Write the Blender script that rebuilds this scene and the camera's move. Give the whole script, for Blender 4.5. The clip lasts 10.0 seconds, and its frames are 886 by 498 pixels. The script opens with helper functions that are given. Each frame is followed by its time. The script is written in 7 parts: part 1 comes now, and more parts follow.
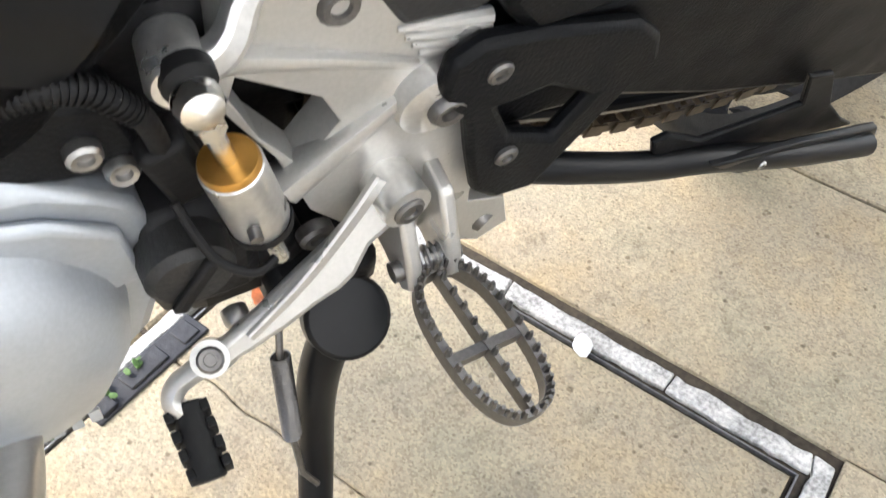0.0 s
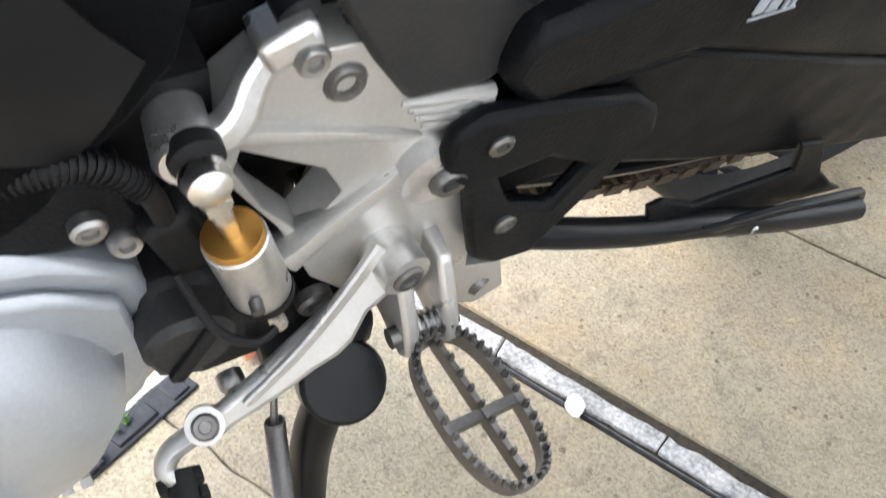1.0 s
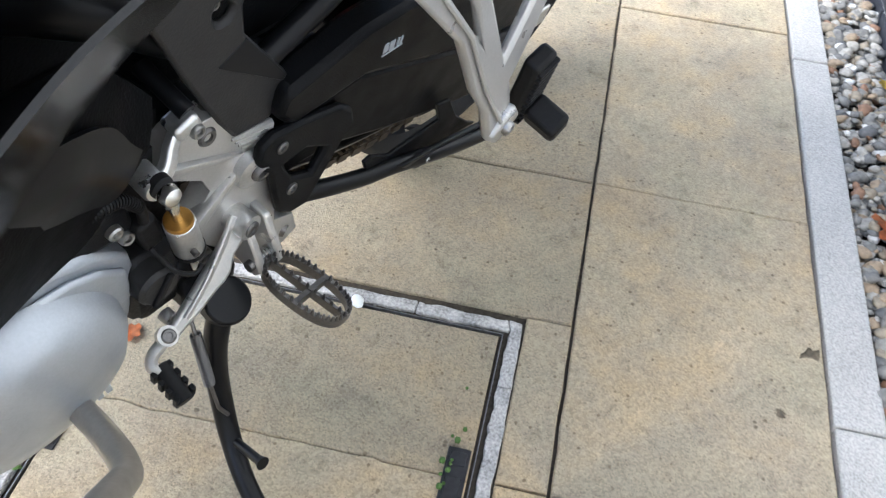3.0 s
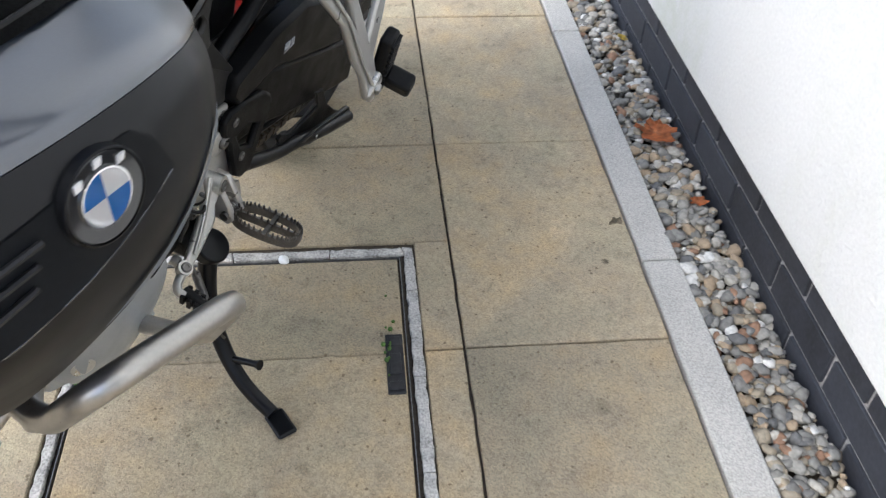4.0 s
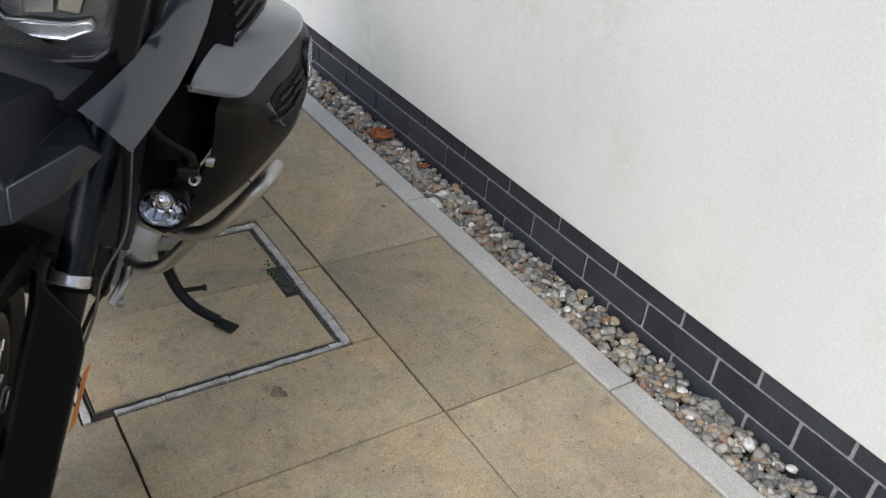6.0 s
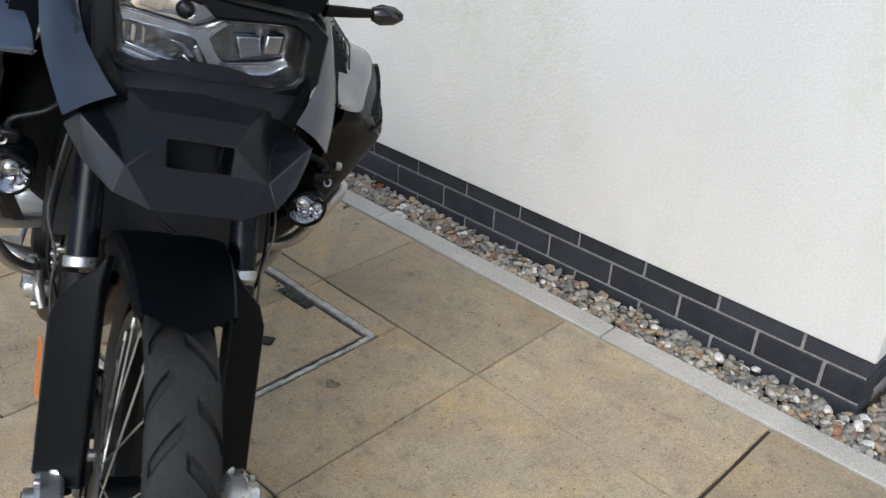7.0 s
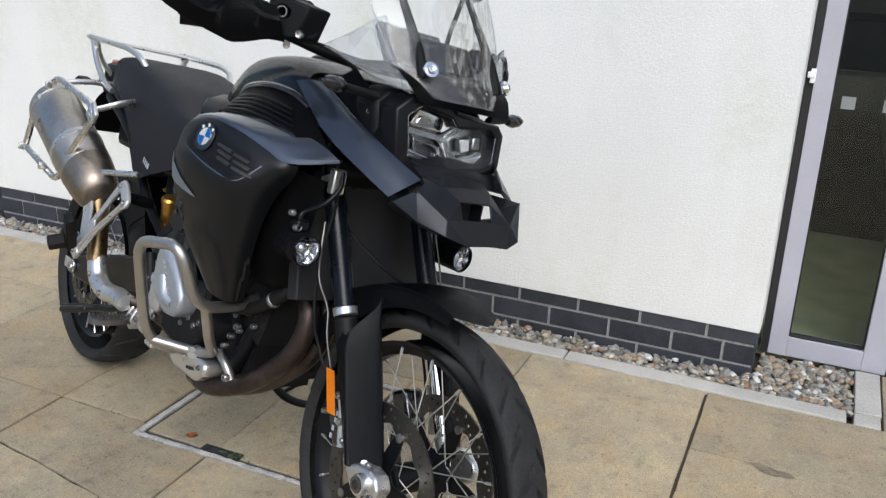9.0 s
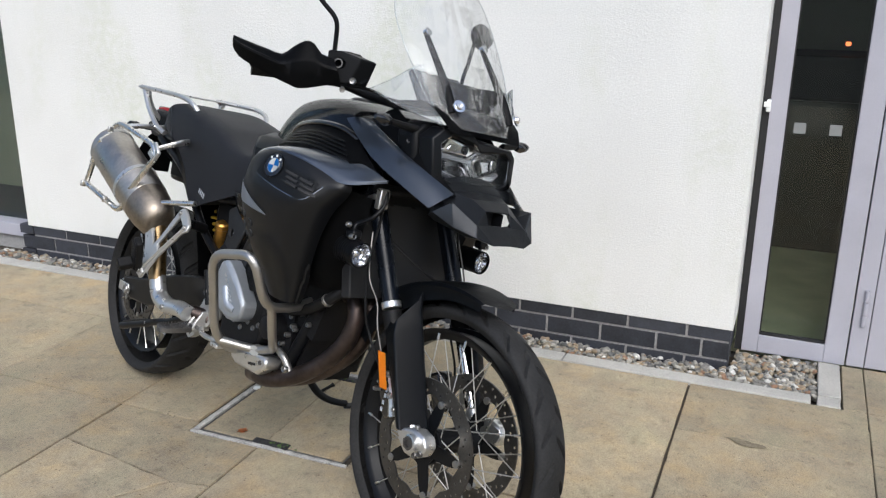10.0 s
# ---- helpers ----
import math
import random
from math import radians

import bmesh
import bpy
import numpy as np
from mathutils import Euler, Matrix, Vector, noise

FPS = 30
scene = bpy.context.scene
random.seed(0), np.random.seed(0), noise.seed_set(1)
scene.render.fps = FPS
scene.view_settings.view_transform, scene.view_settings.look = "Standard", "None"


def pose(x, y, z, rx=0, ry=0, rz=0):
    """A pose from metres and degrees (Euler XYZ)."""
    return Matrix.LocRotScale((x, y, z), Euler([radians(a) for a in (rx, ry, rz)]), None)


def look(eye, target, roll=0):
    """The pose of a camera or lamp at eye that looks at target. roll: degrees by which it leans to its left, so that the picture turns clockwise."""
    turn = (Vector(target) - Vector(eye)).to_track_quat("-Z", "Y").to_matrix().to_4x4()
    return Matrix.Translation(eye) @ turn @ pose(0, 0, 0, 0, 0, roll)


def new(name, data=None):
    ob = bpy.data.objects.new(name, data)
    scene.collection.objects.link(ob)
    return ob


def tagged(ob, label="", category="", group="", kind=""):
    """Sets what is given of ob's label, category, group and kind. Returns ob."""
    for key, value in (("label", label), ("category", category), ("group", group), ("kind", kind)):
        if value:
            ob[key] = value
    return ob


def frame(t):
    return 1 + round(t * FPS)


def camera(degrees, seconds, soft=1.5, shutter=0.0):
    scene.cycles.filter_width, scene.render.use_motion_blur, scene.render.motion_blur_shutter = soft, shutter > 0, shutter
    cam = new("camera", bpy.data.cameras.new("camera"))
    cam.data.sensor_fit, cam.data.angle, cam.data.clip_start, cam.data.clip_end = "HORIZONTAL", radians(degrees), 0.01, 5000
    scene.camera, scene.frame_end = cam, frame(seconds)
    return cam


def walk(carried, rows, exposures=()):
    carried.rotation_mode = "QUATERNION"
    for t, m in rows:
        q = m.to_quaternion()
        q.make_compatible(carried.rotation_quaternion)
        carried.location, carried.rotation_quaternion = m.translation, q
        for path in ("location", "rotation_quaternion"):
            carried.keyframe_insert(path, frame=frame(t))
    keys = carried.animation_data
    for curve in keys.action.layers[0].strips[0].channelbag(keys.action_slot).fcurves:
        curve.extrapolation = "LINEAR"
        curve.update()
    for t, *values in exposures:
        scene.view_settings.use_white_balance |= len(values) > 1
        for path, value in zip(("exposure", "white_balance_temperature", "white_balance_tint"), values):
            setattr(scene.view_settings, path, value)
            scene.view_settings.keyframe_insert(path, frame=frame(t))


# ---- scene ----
cam = camera(54.1, 10.0, 1.25, 0.2)
PATH = [
    (0, (0.23, -0.169, 0.694), (-0.84, -0.886, -0.836), 2.8),
    (0.5, (0.263, -0.169, 0.648), (-0.831, -0.813, -0.898), 8.0),
    (1, (0.227, -0.18, 0.703), (-0.922, -0.919, -0.758), 4.3),
    (1.5, (0.212, -0.157, 0.797), (-0.922, -0.95, -0.647), 3.6),
    (2, (0.273, -0.15, 0.858), (-0.879, -0.711, -0.678), 4.4),
    (2.5, (0.404, -0.104, 0.922), (-0.802, -0.429, -0.64), 5.3),
    (2.7, (0.462, -0.077, 0.943), (-0.843, -0.373, -0.544), 5.2),
    (3.8, (0.872, -0.116, 1.103), (-0.563, -0.057, -0.289), 1.3),
    (4, (0.98, -0.168, 1.122), (-0.493, 0.017, -0.218), 2.6),
    (4.5, (1.211, -0.257, 1.167), (-0.308, 0.059, -0.095), 5.1),
    (5, (1.459, -0.402, 1.196), (-0.046, 0.07, -0.034), 6.1),
    (5.5, (1.569, -0.62, 1.216), (0.128, 0.19, 0.091), 7.2),
    (5.7, (1.613, -0.705, 1.236), (0.208, 0.193, 0.133), 7.2),
    (6.8, (1.765, -1.213, 1.31), (0.507, -0.014, 0.32), 3.5),
    (7, (1.714, -1.322, 1.306), (0.514, -0.05, 0.336), 3.0),
    (7.5, (1.645, -1.559, 1.347), (0.559, -0.137, 0.453), 3.1),
    (8, (1.637, -1.808, 1.344), (0.645, -0.294, 0.493), 2.3),
    (8.5, (1.54, -2.058, 1.36), (0.663, -0.451, 0.556), 1.6),
    (9, (1.415, -2.285, 1.373), (0.654, -0.564, 0.693), 1.8),
    (9.5, (1.417, -2.476, 1.398), (0.677, -0.715, 0.806), 1.9),
    (10, (1.468, -2.695, 1.418), (0.739, -0.929, 0.826), 0.6),
]
walk(cam, [(t, look(eye, target, roll)) for t, eye, target, roll in PATH],
     exposures=[(0, 2.42, 6130, 10), (0.5, 2.25, 5980, 10), (1.0, 2.34, 5900, 10), (2.0, 2.6, 5920, 10), (2.7, 1.98, 5690, 9), (3.8, 1.3, 5830, 9.5), (4.5, 0.82, 6010, 9), (5.0, 0.46, 6020, 8.5), (5.5, 0.41, 6070, 8.5), (7.0, 0.40, 6040, 8.5), (8.5, 0.42, 6030, 8.5), (10.0, 0.46, 6080, 8.5)])

# ---- world and light ----
world = bpy.data.worlds.new("overcast_sky")
world.use_nodes = True
scene.world = world
_n = world.node_tree
_sky = _n.nodes.new("ShaderNodeTexSky")
_sky.sky_type = "NISHITA"
_sky.sun_disc = False
_sky.sun_elevation = radians(45)
_sky.sun_rotation = radians(150)
_sky.air_density, _sky.dust_density, _sky.ozone_density = 1.0, 4.0, 2.0
_n.links.new(_sky.outputs[0], _n.nodes["Background"].inputs[0])
_n.nodes["Background"].inputs[1].default_value = 0.122

sun = new("sun", bpy.data.lights.new("sun", "SUN"))
sun.data.energy, sun.data.angle, sun.data.color = 1.1, radians(40), (1.0, 0.98, 0.95)
sun.matrix_world = look((2.7, -5.4, 6.04), (0, 0, 0))


# ---- materials ----
def material(name, colour, rough=0.5, metal=0.0, grain=0.0, scale=200.0, bump=0.0, bump_scale=None, stain=0.0, stain_scale=6.0, coat=0.0, per_object=0.0, dust=0.0, relief=0.002, spec=0.5):
    """Principled surface with fine grain, broad stains, relief and a change from object to object."""
    m = bpy.data.materials.new(name)
    m.use_nodes = True
    nt = m.node_tree
    b = nt.nodes["Principled BSDF"]
    b.inputs["Metallic"].default_value = metal
    b.inputs["Roughness"].default_value = rough
    b.inputs["Coat Weight"].default_value = coat
    b.inputs["Specular IOR Level"].default_value = spec
    b.inputs["Coat Roughness"].default_value = 0.08
    co = nt.nodes.new("ShaderNodeTexCoord")
    mix = nt.nodes.new("ShaderNodeHueSaturation")
    mix.inputs["Color"].default_value = (*colour, 1)
    value = None

    def add(a, node_out, gain, mid):
        mp = nt.nodes.new("ShaderNodeMapRange")
        mp.inputs[3].default_value, mp.inputs[4].default_value = -gain, gain
        mp.inputs[1].default_value, mp.inputs[2].default_value = mid - 0.22, mid + 0.22
        nt.links.new(node_out, mp.inputs[0])
        s = nt.nodes.new("ShaderNodeMath")
        s.operation = "ADD"
        if a is None:
            s.inputs[0].default_value = 1.0
        else:
            nt.links.new(a, s.inputs[0])
        nt.links.new(mp.outputs[0], s.inputs[1])
        return s.outputs[0]

    def noise_tex(sc, detail=4):
        t = nt.nodes.new("ShaderNodeTexNoise")
        t.inputs["Scale"].default_value, t.inputs["Detail"].default_value = sc, detail
        nt.links.new(co.outputs["Object"], t.inputs["Vector"])
        return t.outputs["Fac"]

    if grain:
        value = add(value, noise_tex(scale), grain, 0.5)
    if stain:
        value = add(value, noise_tex(stain_scale, 6), stain, 0.5)
    if per_object:
        oi = nt.nodes.new("ShaderNodeObjectInfo")
        value = add(value, oi.outputs["Random"], per_object, 0.5)
    if value is not None:
        nt.links.new(value, mix.inputs["Value"])
    nt.links.new(mix.outputs[0], b.inputs["Base Color"])
    if dust:
        r = add(None, noise_tex(stain_scale * 3, 8), dust, 0.5)
        rm = nt.nodes.new("ShaderNodeMath")
        rm.operation = "MULTIPLY"
        rm.inputs[1].default_value = rough
        nt.links.new(r, rm.inputs[0])
        nt.links.new(rm.outputs[0], b.inputs["Roughness"])
    if bump:
        bp = nt.nodes.new("ShaderNodeBump")
        bp.inputs["Strength"].default_value, bp.inputs["Distance"].default_value = bump, relief
        nt.links.new(noise_tex(bump_scale or scale, 3), bp.inputs["Height"])
        nt.links.new(bp.outputs[0], b.inputs["Normal"])
    return m


def glass(name, colour=(1, 1, 1), rough=0.0, ior=1.45):
    m = bpy.data.materials.new(name)
    m.use_nodes = True
    b = m.node_tree.nodes["Principled BSDF"]
    b.inputs["Base Color"].default_value = (*colour, 1)
    b.inputs["Roughness"].default_value = rough
    b.inputs["IOR"].default_value = ior
    b.inputs["Transmission Weight"].default_value = 1.0
    return m


def thin_sheet(name, colour, ior, rough, sheen_share):
    """A thin clear sheet: it tints what is behind it and mirrors at a glancing view."""
    m = bpy.data.materials.new(name)
    m.use_nodes = True
    nt = m.node_tree
    nt.nodes.remove(nt.nodes["Principled BSDF"])
    clear, gloss = nt.nodes.new("ShaderNodeBsdfTransparent"), nt.nodes.new("ShaderNodeBsdfGlossy")
    clear.inputs["Color"].default_value, gloss.inputs["Roughness"].default_value = (*colour, 1), rough
    fresnel, mix = nt.nodes.new("ShaderNodeFresnel"), nt.nodes.new("ShaderNodeMixShader")
    fresnel.inputs["IOR"].default_value = ior
    # White diffuse share: the sheet's pale sheen is put into its colour.
    pale_sheen, haze = nt.nodes.new("ShaderNodeBsdfDiffuse"), nt.nodes.new("ShaderNodeMixShader")
    haze.inputs[0].default_value = sheen_share
    nt.links.new(clear.outputs[0], haze.inputs[1])
    nt.links.new(pale_sheen.outputs[0], haze.inputs[2])
    for a, b in ((fresnel.outputs[0], mix.inputs[0]), (haze.outputs[0], mix.inputs[1]), (gloss.outputs[0], mix.inputs[2]), (mix.outputs[0], nt.nodes["Material Output"].inputs[0])):
        nt.links.new(a, b)
    return m


def slab_material():
    """Pale buff concrete with exposed aggregate, grey wear patches and dark pits."""
    m = material("buff_slab", (0.362, 0.305, 0.214), 0.85, per_object=0.09)
    nt = m.node_tree
    b = nt.nodes["Principled BSDF"]
    old = b.inputs["Base Color"].links[0].from_socket
    geo = nt.nodes.new("ShaderNodeNewGeometry")

    def tex(kind, sc, detail=4, rough=0.6):
        t = nt.nodes.new(kind)
        t.inputs["Scale"].default_value = sc
        if kind == "ShaderNodeTexNoise":
            t.inputs["Detail"].default_value, t.inputs["Roughness"].default_value = detail, rough
        nt.links.new(geo.outputs["Position"], t.inputs["Vector"])
        return t

    def ramp(src, stops):
        r = nt.nodes.new("ShaderNodeValToRGB")
        r.color_ramp.elements[0].position, r.color_ramp.elements[0].color = stops[0][0], (*stops[0][1], 1)
        r.color_ramp.elements[1].position, r.color_ramp.elements[1].color = stops[-1][0], (*stops[-1][1], 1)
        for p, c in stops[1:-1]:
            e = r.color_ramp.elements.new(p)
            e.color = (*c, 1)
        nt.links.new(src, r.inputs[0])
        return r.outputs[0]

    def mul(a, c, f=1.0):
        x = nt.nodes.new("ShaderNodeMix")
        x.data_type, x.blend_type = "RGBA", "MULTIPLY"
        x.inputs[0].default_value = f
        nt.links.new(a, x.inputs[6])
        nt.links.new(c, x.inputs[7])
        return x.outputs[2]

    speck = ramp(tex("ShaderNodeTexVoronoi", 420).outputs["Color"], [(0.12, (0.76, 0.75, 0.73)), (0.5, (1, 1, 1)), (0.92, (1.22, 1.21, 1.17))])
    pits = ramp(tex("ShaderNodeTexNoise", 120, 6, 0.8).outputs["Fac"], [(0.30, (0.42, 0.39, 0.35)), (0.40, (1, 1, 1)), (0.60, (1, 1, 1)), (0.74, (1.22, 1.20, 1.16))])
    pit_size = nt.nodes.new("ShaderNodeMath")
    pit_size.operation = "MULTIPLY_ADD"
    pit_size.inputs[1].default_value, pit_size.inputs[2].default_value = 1.1, -0.52
    nt.links.new(tex("ShaderNodeTexNoise", 31, 3, 0.7).outputs["Fac"], pit_size.inputs[0])
    pit_edge = nt.nodes.new("ShaderNodeMath")
    nt.links.new(tex("ShaderNodeTexVoronoi", 74).outputs["Distance"], pit_edge.inputs[0])
    nt.links.new(pit_size.outputs[0], pit_edge.inputs[1])
    holes = ramp(pit_edge.outputs[0], [(0.05, (0.46, 0.43, 0.39)), (0.17, (1, 1, 1)), (1.0, (1, 1, 1))])
    wear = ramp(tex("ShaderNodeTexNoise", 2.6, 8, 0.7).outputs["Fac"], [(0.28, (0.70, 0.71, 0.75)), (0.5, (0.98, 0.98, 0.98)), (0.7, (1.16, 1.13, 1.05))])
    spots = ramp(tex("ShaderNodeTexNoise", 17, 5, 0.6).outputs["Fac"], [(0.26, (0.66, 0.65, 0.62)), (0.42, (1, 1, 1)), (0.7, (1.06, 1.05, 1.0))])
    bloom = ramp(tex("ShaderNodeTexNoise", 7.5, 7, 0.75).outputs["Fac"], [(0.30, (0.72, 0.73, 0.77)), (0.46, (1, 1, 1)), (0.56, (1, 1, 1)), (0.72, (1.26, 1.24, 1.21))])
    tint = ramp(tex("ShaderNodeTexNoise", 4.3, 5, 0.65).outputs["Fac"], [(0.34, (0.95, 1.0, 0.99)), (0.5, (1, 1, 1)), (0.66, (1.07, 0.99, 0.88))])
    pits = mul(mul(mul(pits, holes, 0.9), bloom), tint)
    c = mul(mul(mul(mul(old, speck), pits), wear), spots)
    nt.links.new(c, b.inputs["Base Color"])
    bp = nt.nodes.new("ShaderNodeBump")
    bp.inputs["Strength"].default_value, bp.inputs["Distance"].default_value = 0.8, 0.0028
    nt.links.new(tex("ShaderNodeTexNoise", 210, 4, 0.7).outputs["Fac"], bp.inputs["Height"])
    nt.links.new(bp.outputs[0], b.inputs["Normal"])
    return m


def island_material(name, stops, rough, bump=0.3):
    """A colour picked for each loose piece of a mesh, with fine mottling."""
    m = bpy.data.materials.new(name)
    m.use_nodes = True
    nt = m.node_tree
    b = nt.nodes["Principled BSDF"]
    geo = nt.nodes.new("ShaderNodeNewGeometry")
    r = nt.nodes.new("ShaderNodeValToRGB")
    r.color_ramp.interpolation = "CONSTANT"
    els = r.color_ramp.elements
    els[0].position, els[0].color = 0.0, (*stops[0][1], 1)
    els[1].position, els[1].color = stops[1][0], (*stops[1][1], 1)
    for p, c in stops[2:]:
        e = els.new(p)
        e.color = (*c, 1)
    nt.links.new(geo.outputs["Random Per Island"], r.inputs[0])
    t = nt.nodes.new("ShaderNodeTexNoise")
    t.inputs["Scale"].default_value, t.inputs["Detail"].default_value = 120, 5
    nt.links.new(geo.outputs["Position"], t.inputs["Vector"])
    h = nt.nodes.new("ShaderNodeHueSaturation")
    mp = nt.nodes.new("ShaderNodeMapRange")
    mp.inputs[1].default_value, mp.inputs[2].default_value, mp.inputs[3].default_value, mp.inputs[4].default_value = 0.3, 0.7, 0.75, 1.3
    nt.links.new(t.outputs["Fac"], mp.inputs[0])
    nt.links.new(mp.outputs[0], h.inputs["Value"])
    nt.links.new(r.outputs[0], h.inputs["Color"])
    nt.links.new(h.outputs[0], b.inputs["Base Color"])
    b.inputs["Roughness"].default_value = rough
    bp = nt.nodes.new("ShaderNodeBump")
    bp.inputs["Strength"].default_value, bp.inputs["Distance"].default_value = bump, 0.001
    nt.links.new(t.outputs["Fac"], bp.inputs["Height"])
    nt.links.new(bp.outputs[0], b.inputs["Normal"])
    return m


def roughcast_material():
    """White roughcast: fine grit everywhere, coarser flakes in patches, faint grey-green streaks."""
    m = material("white_roughcast", (0.735, 0.742, 0.722), 0.9, grain=0.06, scale=150, stain=0.05, stain_scale=1.6)
    nt = m.node_tree
    b = nt.nodes["Principled BSDF"]
    geo = nt.nodes.new("ShaderNodeNewGeometry")

    def cloud(sc, lo, hi, a, z, detail=5, squash=None):
        t = nt.nodes.new("ShaderNodeTexNoise")
        t.inputs["Scale"].default_value, t.inputs["Detail"].default_value = sc, detail
        if squash:
            mp = nt.nodes.new("ShaderNodeMapping")
            mp.inputs["Scale"].default_value = squash
            nt.links.new(geo.outputs["Position"], mp.inputs["Vector"])
            nt.links.new(mp.outputs[0], t.inputs["Vector"])
        else:
            nt.links.new(geo.outputs["Position"], t.inputs["Vector"])
        r = nt.nodes.new("ShaderNodeMapRange")
        r.inputs[1].default_value, r.inputs[2].default_value, r.inputs[3].default_value, r.inputs[4].default_value = lo, hi, a, z
        nt.links.new(t.outputs["Fac"], r.inputs[0])
        return r.outputs[0]

    def math_node(op, x, y):
        n = nt.nodes.new("ShaderNodeMath")
        n.operation = op
        nt.links.new(x, n.inputs[0])
        nt.links.new(y, n.inputs[1])
        return n.outputs[0]

    flakes = math_node("MULTIPLY", cloud(95, 0.46, 0.60, 0.0, 1.0, 3), cloud(2.4, 0.46, 0.62, 0.1, 0.9))
    height = math_node("ADD", cloud(170, 0.3, 0.7, 0.0, 0.55, 3), flakes)
    bp = nt.nodes.new("ShaderNodeBump")
    bp.inputs["Strength"].default_value, bp.inputs["Distance"].default_value = 0.32, 0.0030
    nt.links.new(height, bp.inputs["Height"])
    nt.links.new(bp.outputs[0], b.inputs["Normal"])
    old = b.inputs["Base Color"].links[0].from_socket
    algae = nt.nodes.new("ShaderNodeMix")
    algae.data_type, algae.blend_type = "RGBA", "MULTIPLY"
    algae.inputs[7].default_value = (0.88, 0.90, 0.82, 1)
    streak = math_node("MULTIPLY", cloud(3.0, 0.48, 0.70, 0.0, 1.0, 6, (1.0, 1.0, 0.35)), cloud(30, 0.35, 0.6, 0.3, 1.0))
    nt.links.new(streak, algae.inputs[0])
    nt.links.new(old, algae.inputs[6])
    nt.links.new(algae.outputs[2], b.inputs["Base Color"])
    return m


SLAB = slab_material()
GRANITE = material("grey_granite", (0.43, 0.42, 0.385), 0.8, grain=0.3, scale=330, stain=0.12, bump=0.4)
MORTAR = material("pale_mortar", (0.43, 0.42, 0.395), 0.9, grain=0.42, scale=240, stain=0.34, stain_scale=24, bump=0.8)
JOINT = material("dark_joint_dirt", (0.050, 0.040, 0.028), 0.95, grain=0.4, scale=160, stain=0.3, stain_scale=9)
IRON = material("wet_dark_iron", (0.03, 0.03, 0.032), 0.6, metal=0.3, grain=0.3, scale=90, bump=0.5)
STEEL_EDGE = material("dull_steel_edge", (0.20, 0.20, 0.20), 0.55, metal=0.7, grain=0.3, scale=120)
RENDER = roughcast_material()
BRICK = material("slate_grey_brick", (0.030, 0.033, 0.042), 0.62, grain=0.2, scale=130, stain=0.25, stain_scale=12, bump=0.35, per_object=0.18)
BRICK_MORTAR = material("grey_brick_mortar", (0.33, 0.325, 0.32), 0.9, grain=0.3, scale=140, bump=0.6)
ALU = material("lilac_grey_powder_coat", (0.40, 0.40, 0.455), 0.45, grain=0.04, scale=300, stain=0.06, stain_scale=5)
GASKET = material("black_gasket", (0.012, 0.012, 0.013), 0.6, grain=0.1)
DOOR_GLASS = glass("tinted_glazing", (0.62, 0.68, 0.63))
ROOM_FLOOR = material("olive_floor_covering", (0.40, 0.41, 0.27), 0.6, grain=0.1, scale=80, stain=0.2)
ROOM_DARK = material("dim_room_lining", (0.38, 0.39, 0.34), 0.7, grain=0.1)
ASPHALT = material("asphalt", (0.06, 0.06, 0.06), 0.9, grain=0.4, scale=60, stain=0.3, stain_scale=0.5, bump=0.5)
STICKER = material("frosted_sticker", (0.22, 0.23, 0.23), 0.6, grain=0.03)
LEAF = material("dry_orange_leaf", (0.42, 0.14, 0.045), 0.7, grain=0.3, scale=90, stain=0.3, stain_scale=40, bump=0.4)
YELLOWLEAF = material("yellow_leaf", (0.45, 0.33, 0.06), 0.7, grain=0.3, scale=90, stain=0.2, stain_scale=40)
MOSS = material("green_weed", (0.07, 0.14, 0.025), 0.7, grain=0.3, scale=100)
WHITE_CHIP = material("white_chip", (0.82, 0.84, 0.83), 0.5, grain=0.1, scale=80)
STAIN = material("damp_stain", (0.185, 0.155, 0.105), 0.8, grain=0.4, scale=140, stain=0.3, stain_scale=30)
PEBBLE = island_material("river_pebbles", [(0, (0.27, 0.23, 0.165)), (0.12, (0.19, 0.185, 0.165)), (0.26, (0.36, 0.34, 0.29)), (0.42, (0.17, 0.165, 0.15)), (0.54, (0.30, 0.23, 0.15)), (0.66, (0.26, 0.25, 0.22)), (0.80, (0.24, 0.14, 0.085)), (0.84, (0.115, 0.115, 0.11)), (0.94, (0.56, 0.55, 0.51))], 0.75)


# ---- mesh helpers ----
def smooth_path(pts, res=6, closed=False):
    """Points along a Catmull-Rom curve through pts."""
    p = [Vector(q) for q in pts]
    if res <= 1:
        return p
    out = []
    n = len(p)
    for i in range(n if closed else n - 1):
        a, b, c, d = (p[(i - 1) % n], p[i], p[(i + 1) % n], p[(i + 2) % n]) if closed else (p[max(i - 1, 0)], p[i], p[i + 1], p[min(i + 2, n - 1)])
        for k in range(res):
            t = k / res
            out.append(0.5 * ((2 * b) + (c - a) * t + (2 * a - 5 * b + 4 * c - d) * t * t + (3 * b - a - 3 * c + d) * t ** 3))
    if not closed:
        out.append(p[-1])
    return out


